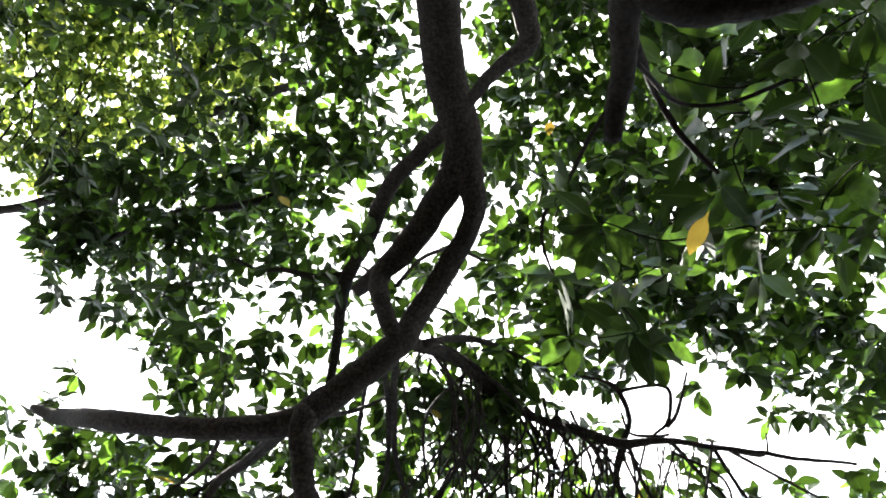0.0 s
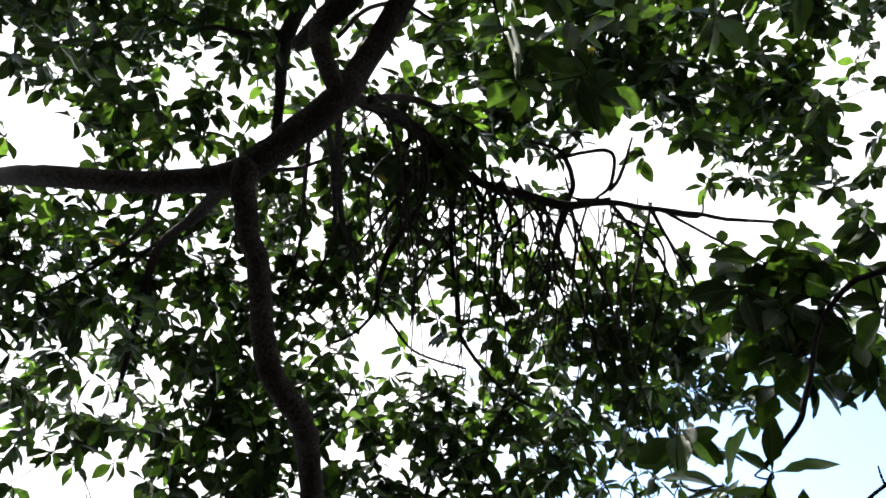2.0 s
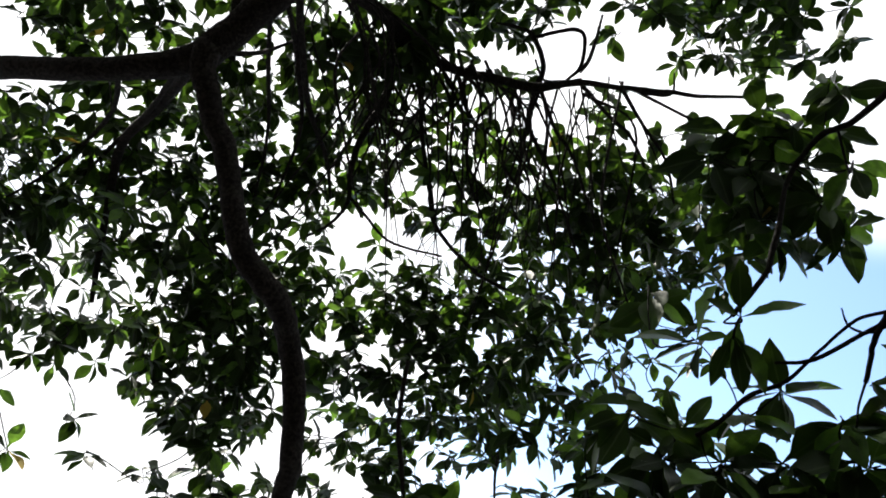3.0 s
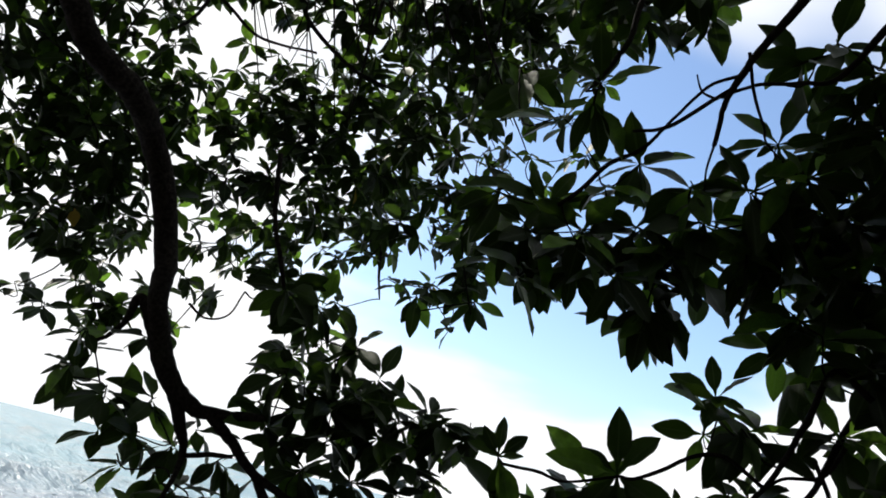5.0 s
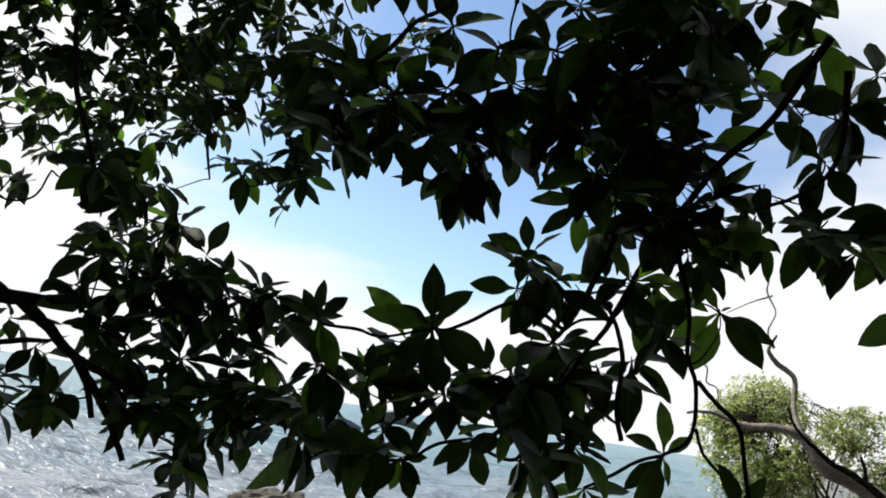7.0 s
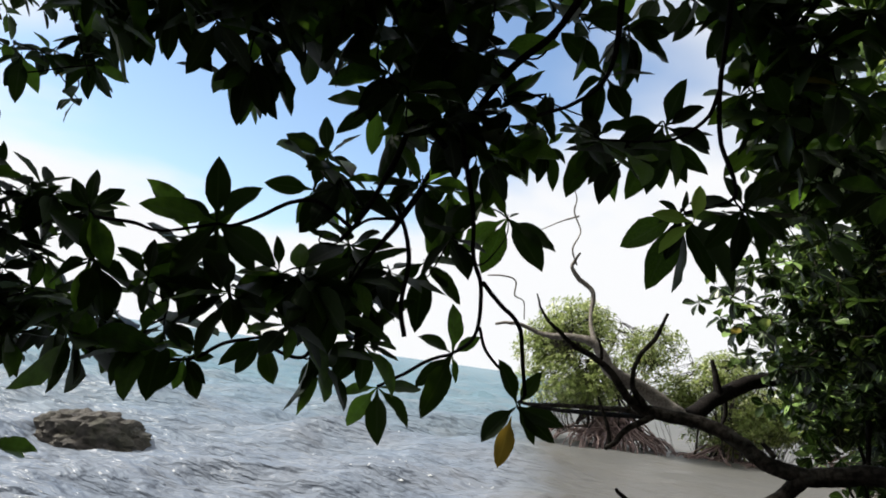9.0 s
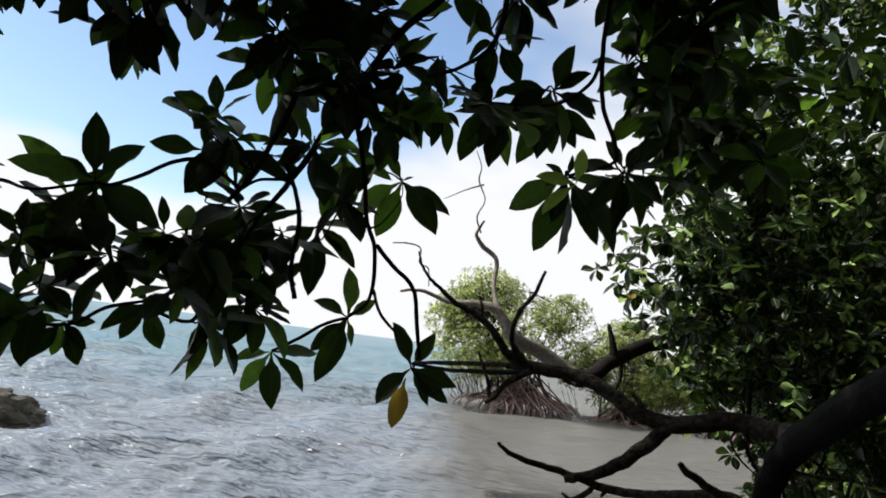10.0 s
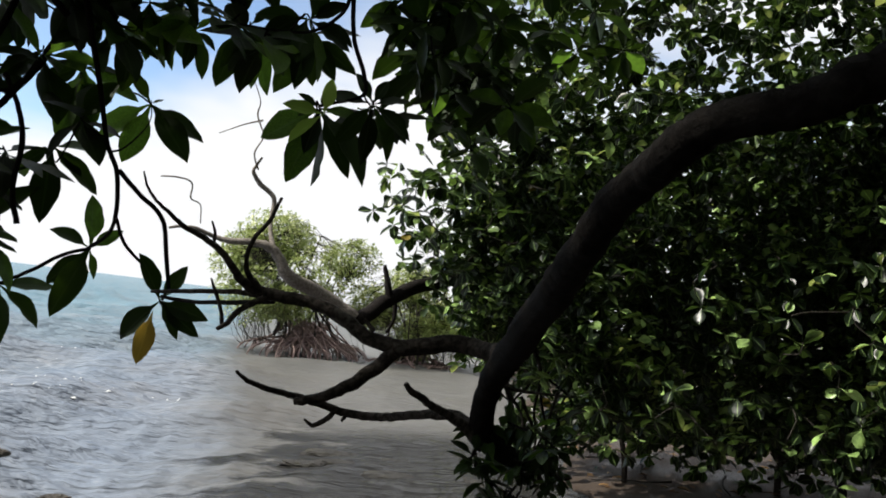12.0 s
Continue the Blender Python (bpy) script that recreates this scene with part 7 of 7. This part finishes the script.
clumps(mangrove_thicket, [(8.14, 4.81, 3.71, 26), (8.28, 4.17, 3.72, 48), (8.15, 3.46, 3.65, 44), (8.61, 3.04, 3.75, 46), (8.81, 2.52, 3.78, 47), (9.06, 2.05, 3.82, 49), (9.18, 1.56, 3.83, 48), (8.60, 1.02, 3.66, 42), (9.14, 0.64, 3.78, 47), (8.59, 0.23, 3.62, 41), (7.45, 5.01, 2.91, 29), (7.92, 4.59, 3.01, 46), (7.80, 3.85, 2.98, 41), (8.43, 3.51, 3.11, 45), (8.79, 3.04, 3.18, 47), (8.58, 2.41, 3.14, 43), (9.34, 2.06, 3.29, 50), (9.37, 1.55, 3.30, 49), (9.26, 1.06, 3.28, 47), (9.45, 0.63, 3.32, 49), (8.88, 0.21, 3.20, 43), (7.48, 4.94, 2.30, 29), (7.70, 4.38, 2.36, 42), (8.01, 3.89, 2.43, 42)], 0.39, 0.170)
clumps(mangrove_thicket, [(8.66, 3.55, 2.54, 47), (8.72, 2.96, 2.57, 45), (9.27, 2.56, 2.67, 50), (9.41, 2.04, 2.71, 50), (9.46, 1.53, 2.74, 49), (9.04, 1.01, 2.71, 44), (8.71, 0.56, 2.68, 41), (8.06, 5.26, 1.71, 25), (8.37, 4.70, 1.79, 49), (8.69, 4.16, 1.87, 49), (8.81, 3.55, 1.93, 48), (8.73, 2.91, 1.98, 44), (9.27, 2.50, 2.07, 48), (9.47, 2.00, 2.13, 49), (9.49, 1.50, 2.18, 48), (9.29, 1.00, 2.21, 46), (8.82, 0.55, 2.21, 41), (8.47, 4.67, 1.16, 34), (8.46, 3.98, 1.25, 46), (8.86, 3.51, 1.33, 48), (9.08, 2.98, 1.40, 48), (8.72, 2.31, 1.48, 43), (9.36, 1.94, 1.55, 48), (9.41, 1.45, 1.62, 48)], 0.39, 0.170)
clumps(mangrove_thicket, [(8.81, 0.92, 1.67, 41), (9.26, 0.54, 1.74, 45), (7.88, 4.26, 0.61, 29), (8.39, 3.87, 0.66, 45), (8.73, 3.39, 0.74, 46), (8.41, 2.70, 0.87, 41), (8.72, 2.26, 0.94, 42), (9.12, 1.85, 1.01, 46), (9.39, 1.41, 1.08, 47), (8.85, 0.90, 1.18, 42), (8.97, 0.50, 1.25, 42)], 0.39, 0.170)
clumps(mangrove_thicket, [(7.81, 3.46, 0.78, 20), (8.31, 3.14, 0.82, 42), (8.46, 2.68, 0.90, 41), (8.59, 2.24, 0.97, 41), (8.48, 1.77, 1.06, 39), (8.50, 1.36, 1.13, 39), (8.78, 2.74, 0.36, 4), (8.98, 2.30, 0.44, 7), (8.55, 1.75, 0.59, 11), (9.17, 1.43, 0.62, 13)], 0.34, 0.150)
clumps(mangrove_thicket, [(6.17, 1.91, 1.29, 2), (6.37, 1.63, 1.33, 4), (6.16, 1.26, 1.39, 6), (6.29, 0.99, 1.43, 5), (6.28, 0.71, 1.47, 5), (5.73, 1.74, 0.99, 2), (5.87, 1.47, 1.03, 3), (5.99, 1.20, 1.08, 6), (6.55, 1.01, 1.09, 7), (5.90, 0.66, 1.19, 6)], 0.23, 0.140)
clumps(mangrove_thicket, [(4.82, 3.29, 3.32, 23), (4.93, 2.99, 3.29, 23), (4.74, 3.21, 2.92, 32), (4.65, 2.80, 2.85, 28), (4.91, 3.30, 2.61, 34), (4.74, 2.83, 2.55, 29), (4.81, 3.21, 2.23, 31), (4.84, 2.87, 2.24, 29), (4.76, 3.15, 1.89, 30), (5.29, 3.13, 1.96, 35), (4.89, 3.21, 1.57, 15), (5.15, 3.03, 1.61, 33)], 0.24, 0.105)
sprays(mangrove_thicket, [(4.601, 1.544, 1.764), (4.489, 1.367, 1.798), (4.650, 1.249, 1.780), (4.898, 1.175, 1.764), (4.593, 1.273, 1.619), (4.550, 0.981, 1.970), (5.053, 0.917, 1.845), (5.018, 0.823, 1.665), (4.840, 1.196, 1.524), (4.601, 1.388, 1.634), (4.644, 1.440, 1.113), (4.681, 1.642, 1.220), (4.845, 1.604, 1.163), (4.524, 1.309, 1.334), (4.699, 1.063, 1.621), (4.699, 0.875, 1.430), (4.877, 0.832, 1.410), (4.737, 0.731, 1.479), (4.589, 2.048, 1.137), (4.480, 1.604, 1.316), (4.919, 1.312, 1.302), (4.758, 1.105, 1.311), (4.762, 0.946, 1.229), (4.675, 1.070, 1.128), (4.902, 0.801, 1.251), (4.477, 1.493, 1.987), (4.659, 0.815, 2.047), (4.886, 0.836, 2.361), (4.826, 1.412, 1.110), (4.695, 1.765, 1.138)], 0.115, 5)
sprays(mangrove_thicket, [(4.640, 0.921, 1.556), (4.635, 0.728, 1.840)], 0.115, 5)
sprays(mangrove_thicket, [(4.402, 2.452, 2.458), (4.487, 2.367, 2.442), (4.493, 2.201, 2.556), (4.565, 2.145, 2.538), (4.074, 2.577, 2.241), (4.284, 2.738, 2.081), (4.461, 2.626, 2.028), (4.469, 2.537, 2.066), (4.461, 2.634, 1.790), (4.486, 2.580, 1.864), (3.925, 2.840, 2.357), (3.893, 3.049, 2.255), (3.854, 2.882, 2.085), (4.476, 1.990, 2.914), (4.615, 1.860, 3.012), (4.421, 2.175, 2.946), (5.016, 1.005, 2.812), (4.829, 1.129, 3.163), (4.586, 1.577, 2.481), (4.327, 2.326, 2.831), (4.670, 1.917, 2.378)], 0.110, 5)

grow_twigs(mangrove_thicket, THICKET_BARK, 0.005, 1.5, True, 2, 0.35)
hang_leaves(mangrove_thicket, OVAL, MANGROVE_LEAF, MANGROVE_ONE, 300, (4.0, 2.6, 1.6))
settle(mangrove_thicket)

bleached_snag = thing("bleached_snag", (5.0, 3.2, 0.0), "bleached grey dead branch standing over the water", "dead branch")
limb("limb", bleached_snag, BLEACHED, [(4.19, 3.62, 1.45, 0.0552), (4.10, 3.67, 1.49, 0.0512), (3.95, 3.74, 1.58, 0.0469), (3.74, 3.79, 1.66, 0.0408), (3.67, 3.84, 1.79, 0.0307), (3.59, 3.90, 1.84, 0.0230), (3.45, 4.01, 1.83, 0.0191), (3.37, 4.06, 1.84, 0.0140), (3.26, 4.14, 1.88, 0.0115), (3.15, 4.21, 1.86, 0.0076)])
# same dead branch in dark bark colour, painting in the thicket's shade
limb("limb", bleached_snag, BARK, [(5.25, 3.29, 1.95, 0.0496), (4.89, 3.46, 1.79, 0.0478), (4.59, 3.51, 1.70, 0.0480), (4.40, 3.57, 1.58, 0.0490), (4.24, 3.60, 1.47, 0.0517), (4.10, 3.67, 1.47, 0.0475)])
limb("branch", bleached_snag, BARK, [(4.43, 3.55, 1.60, 0.0301), (4.40, 3.57, 1.72, 0.0207), (4.38, 3.59, 1.83, 0.0113)])
limb("branch", bleached_snag, BARK, [(4.52, 3.59, 1.62, 0.0173), (4.53, 3.58, 1.50, 0.0134), (4.50, 3.61, 1.38, 0.0077)])
limb("branch", bleached_snag, BLEACHED, [(3.65, 3.85, 1.82, 0.0204), (3.68, 3.95, 1.97, 0.0130), (3.73, 4.01, 2.14, 0.0159), (3.65, 4.07, 2.22, 0.0159), (3.60, 4.09, 2.29, 0.0120), (3.62, 4.05, 2.39, 0.0066)])
limb("branch", bleached_snag, BLEACHED, [(3.62, 4.07, 2.31, 0.0055), (3.58, 4.08, 2.41, 0.0055), (3.63, 4.08, 2.53, 0.0047), (3.60, 4.13, 2.66, 0.0060), (3.59, 4.11, 2.75, 0.0038), (3.54, 4.12, 2.85, 0.0030)])
limb("branch", bleached_snag, BLEACHED, [(3.69, 4.19, 2.66, 0.0069), (3.60, 4.27, 2.61, 0.0042), (3.49, 4.36, 2.53, 0.0027)])
limb("branch", bleached_snag, BLEACHED, [(3.29, 4.11, 1.91, 0.0039), (3.27, 4.11, 2.02, 0.0039), (3.22, 4.14, 2.05, 0.0051), (3.21, 4.14, 2.14, 0.0051), (3.14, 4.18, 2.16, 0.0051), (3.06, 4.23, 2.15, 0.0039)])

settle(bleached_snag)


def stilt_mangrove(place, crown, roots, whorls, label, seed):
    """A small mangrove: arching prop roots, several stems and a rounded airy crown."""
    rng = np.random.default_rng(seed)
    tree = thing("mangrove_tree", place, label, "mangrove", "mangroves in the water")
    px, py, pz = place
    (cx, cy, cz), (rx, ry, rz) = crown
    foot = cz - rz * 0.95
    for i in range(roots):
        w = rng.uniform(0, 6.28)
        reach = rng.uniform(0.15, 1.0)
        knot = rng.normal(0, 0.13, 2)
        top = (px + knot[0] * rx, py + knot[1] * ry, foot + rng.uniform(-0.35, 0.45))
        end = (px + math.sin(w) * rx * 0.75 * reach, py + math.cos(w) * ry * 0.75 * reach, -0.3)
        out = 0.10 + 0.22 * reach
        mid = ((top[0] + end[0]) / 2 + math.sin(w) * out, (top[1] + end[1]) / 2 + math.cos(w) * out, foot * rng.uniform(0.52, 0.66))
        r = rng.uniform(0.011, 0.026)
        low = ((mid[0] + 3 * end[0]) / 4 + rng.normal(0, 0.04), (mid[1] + 3 * end[1]) / 4, foot * 0.22)
        limb("prop_root", tree, ROOT_WOOD, [(*top, r), (*mid, r * 0.95), (*low, r * 0.85), (*end, r * 0.7)])
    for i in range(15):
        w = rng.uniform(0, 6.28)
        reach = rng.uniform(0.2, 0.8)
        base = (px + rng.uniform(-0.3, 0.3) * rx, py + rng.uniform(-0.3, 0.3) * ry, foot * 0.8)
        top = (cx + math.sin(w) * rx * reach, cy + math.cos(w) * ry * reach, cz + rz * rng.uniform(-0.1, 0.7))
        limb("stem", tree, THICKET_BARK, [(*base, 0.035), (base[0] * 0.6 + top[0] * 0.4 + rng.uniform(-0.15, 0.15), base[1] * 0.6 + top[1] * 0.4, foot * 0.4 + top[2] * 0.6 - 0.4, 0.025), (*top, 0.009)])
    lobes = []
    for i in range(11):         # the crown is a loose gathering of uneven tufts
        v = unit(rng.normal(0, 1, 3))
        lobes.append((np.array((cx + v[0] * rx * 0.66, cy + v[1] * ry * 0.66, cz + v[2] * rz * 0.62)), rng.uniform(0.32, 0.52)))
    for i in range(whorls):
        centre, wide = lobes[i % len(lobes)]
        v = unit(rng.normal(0, 1, 3)) * rng.uniform(0.3, 1.0) ** 0.6
        at = centre + v * np.array((rx, ry, rz)) * wide
        rosette(tree, at, unit(v + np.array((0, 0, 0.8))), 0.14, 6, 0.1)
    grow_twigs(tree, THICKET_BARK, 0.007, 1.2, False, 2, 0.4)
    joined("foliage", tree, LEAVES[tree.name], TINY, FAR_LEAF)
    settle(tree)
    return tree


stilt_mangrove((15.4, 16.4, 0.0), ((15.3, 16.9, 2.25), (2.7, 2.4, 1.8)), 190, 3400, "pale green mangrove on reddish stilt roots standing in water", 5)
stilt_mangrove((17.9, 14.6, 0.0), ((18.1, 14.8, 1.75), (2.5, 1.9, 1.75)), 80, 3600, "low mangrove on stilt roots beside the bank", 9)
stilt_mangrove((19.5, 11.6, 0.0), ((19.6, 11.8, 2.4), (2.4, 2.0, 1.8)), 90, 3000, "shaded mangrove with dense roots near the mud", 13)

# ---------------------------------------------------------------- rock and foam in the shallows


def boulder(name, place, size, seed, label, material=ROCK):
    bm = bmesh.new()
    bmesh.ops.create_icosphere(bm, subdivisions=5, radius=1.0)
    for v in bm.verts:
        p = v.co.copy()
        rib = abs(noise.noise(Vector((p.x * 5.0, p.y * 5.0, p.z * 1.6 + seed))))        # cracks run down the sides
        step = math.floor(p.z * 5 + 1.5 * noise.noise(p * 2.1)) * 0.03 * min(size[2] / 0.4, 1)      # worn beds
        d = 0.98 + 0.24 * noise.noise(p * 1.3 + Vector((seed, 0, 0))) + 0.14 * noise.noise(p * 3.7 + Vector((0, seed, 0))) - 0.20 * rib + step + 0.07 * noise.noise(p * 9.0) + 0.05 * abs(noise.noise(p * 21.0))
        v.co = Vector((p.x * size[0], p.y * size[1], p.z * size[2])) * d
    me = bpy.data.meshes.new(name)
    bm.to_mesh(me)
    bm.free()
    me.materials.append(material)
    ob = new(name, me)
    ob.location = place
    tagged(ob, label, "rock")
    return ob


boulder("rock", (1.70, 10.9, -0.02), (0.74, 0.5, 0.40), 2.0, "brown weathered rock standing in the shallow sea")


def stick(a, b, radius):
    """A broken stick lying on the mud."""
    rng = np.random.default_rng(int(a[0] * 100 + b[1] * 37))
    p = np.linspace((*a, 0), (*b, 0), 5)
    p[:, :2] += rng.normal(0, 0.03, (5, 2))
    p[:, 2] = np.maximum(land_height(p[:, 0], p[:, 1]), 0.0) + radius * 0.8 + rng.uniform(0, radius, 5)
    line = smooth_line(p, 5)
    verts, quads = tube(line, np.linspace(radius, radius * 0.5, len(line)), 7, 0.12, int(a[0] * 10))
    ends = [tuple(range(6, -1, -1)), tuple(range(len(verts) - 7, len(verts)))]
    ob = mesh_object("driftwood_stick", verts.tolist(), quads.tolist() + ends, THICKET_BARK)
    tagged(ob, "broken dark stick lying on wet mud", "stick", "sticks on the bank")


boulder("stone", (1.55, 9.12, 0.0), (0.16, 0.12, 0.07), 4.0, "small dark stone awash in the shallows")
boulder("stone", (3.50, 6.72, 0.0), (0.09, 0.06, 0.035), 6.0, "low wet stone awash near the shore")
boulder("stone", (3.27, 5.31, 0.0), (0.12, 0.07, 0.03), 8.0, "brown wet stone breaking the water")
boulder("stone", (0.70, 11.79, 0.0), (0.3, 0.2, 0.10), 9.0, "low brown stone beside the larger rock")
boulder("stone", (9.27, 4.14, 0.0), (0.13, 0.1, 0.12), 11.0, "small dark stone on the mud")
boulder("stone", (10.13, 2.55, 0.0), (0.25, 0.16, 0.14), 12.0, "dark stone on the muddy bank")
for place, size in (((6.38, 5.87), (0.24, 0.10)), ((5.79, 5.60), (0.18, 0.09)), ((6.22, 4.89), (0.26, 0.12)), ((6.78, 5.27), (0.28, 0.11)), ((6.18, 5.22), (0.16, 0.08)), ((6.10, 5.50), (0.20, 0.07)), ((6.92, 4.34), (0.30, 0.14)), ((6.45, 5.05), (0.15, 0.08)), ((7.35, 4.75), (0.24, 0.12))):
    ledge = boulder("stone", (*place, -0.024), (size[0] * 1.25, size[1] * 1.3, 0.045), place[0] * 3, "flat dark weedy stone awash beside the bank", WEEDY_ROCK)
    ledge.rotation_euler = (0, 0, -0.75)
stick((9.05, 3.68), (8.19, 3.18), 0.012)
stick((8.99, 2.74), (8.12, 2.40), 0.012)
stick((8.32, 3.05), (7.96, 3.44), 0.010)
stick((9.24, 2.38), (10.56, 2.12), 0.020)
stick((10.73, 3.63), (11.21, 3.07), 0.012)
stick((10.98, 2.40), (13.80, 2.11), 0.018)
stick((9.03, 4.30), (9.23, 3.89), 0.010)
stick((9.97, 1.83), (11.73, 1.66), 0.020)

# flecks of foam where small waves break
FLECKS = [
(4.48, 9.11, 6.88, 9.22, 22),
(0.62, 12.77, 1.24, 12.11, 50),
(4.35, 10.87, 4.90, 10.50, 16),
(6.01, 11.85, 7.21, 12.90, 6),
(4.51, 10.78, 4.79, 10.68, 8),
(2.29, 11.14, 2.83, 11.64, 12),
(5.09, 9.50, 5.71, 9.74, 10),

]
verts, faces = [], []
foam_rng = np.random.default_rng(12)
for x0, y0, x1, y1, n in FLECKS:
    for _ in range(n * 2):
        u = foam_rng.uniform()
        cx = x0 + (x1 - x0) * u + foam_rng.normal(0, 0.05)
        cy = y0 + (y1 - y0) * u + foam_rng.normal(0, 0.11)
        r = abs(foam_rng.normal(0, 0.010)) + 0.003
        near = int(np.argmin((x - cx) ** 2 + (y - cy) ** 2))
        cz = swell[near] + 0.02
        base = len(verts)
        k = 7
        for j in range(k):
            w = 2 * math.pi * j / k
            rr = r * foam_rng.uniform(0.6, 1.3)
            verts.append((cx + rr * 1.7 * math.cos(w), cy + rr * 0.8 * math.sin(w), cz - 0.012))
        verts.append((cx, cy, cz + r * 0.3))
        faces += [(base + j, base + (j + 1) % k, base + k) for j in range(k)]
foam = mesh_object("foam", verts, faces, FOAM)
tagged(foam, "white flecks of foam on small breaking waves", "foam", kind="stuff")

# fallen leaves on the mud
rows = []
litter_rng = np.random.default_rng(21)
while len(rows) < 260:
    a1, b1 = litter_rng.uniform(7.5, 15), litter_rng.uniform(1.0, 6.5)
    top = float(land_height(np.array([a1]), np.array([b1]))[0])
    if top < 0.04:
        continue
    w, size = litter_rng.uniform(0, 6.28), litter_rng.uniform(0.09, 0.16)
    m = np.array(pose(a1, b1, top + 0.012, litter_rng.uniform(-12, 12), litter_rng.uniform(-12, 12), math.degrees(w)))
    m[:3, :3] *= size
    rows.append(m)
litter = thing("leaf_litter", (10, 4, 0.15), "brown fallen leaves scattered over wet mud", "leaf litter", kind="stuff")
joined("foliage", litter, rows, BROAD, leaf_material("fallen_leaf", (0.09, 0.05, 0.025), (0.30, 0.17, 0.07), (0.3, 0.18, 0.06), 0.15, old_share=0.0))
settle(litter)
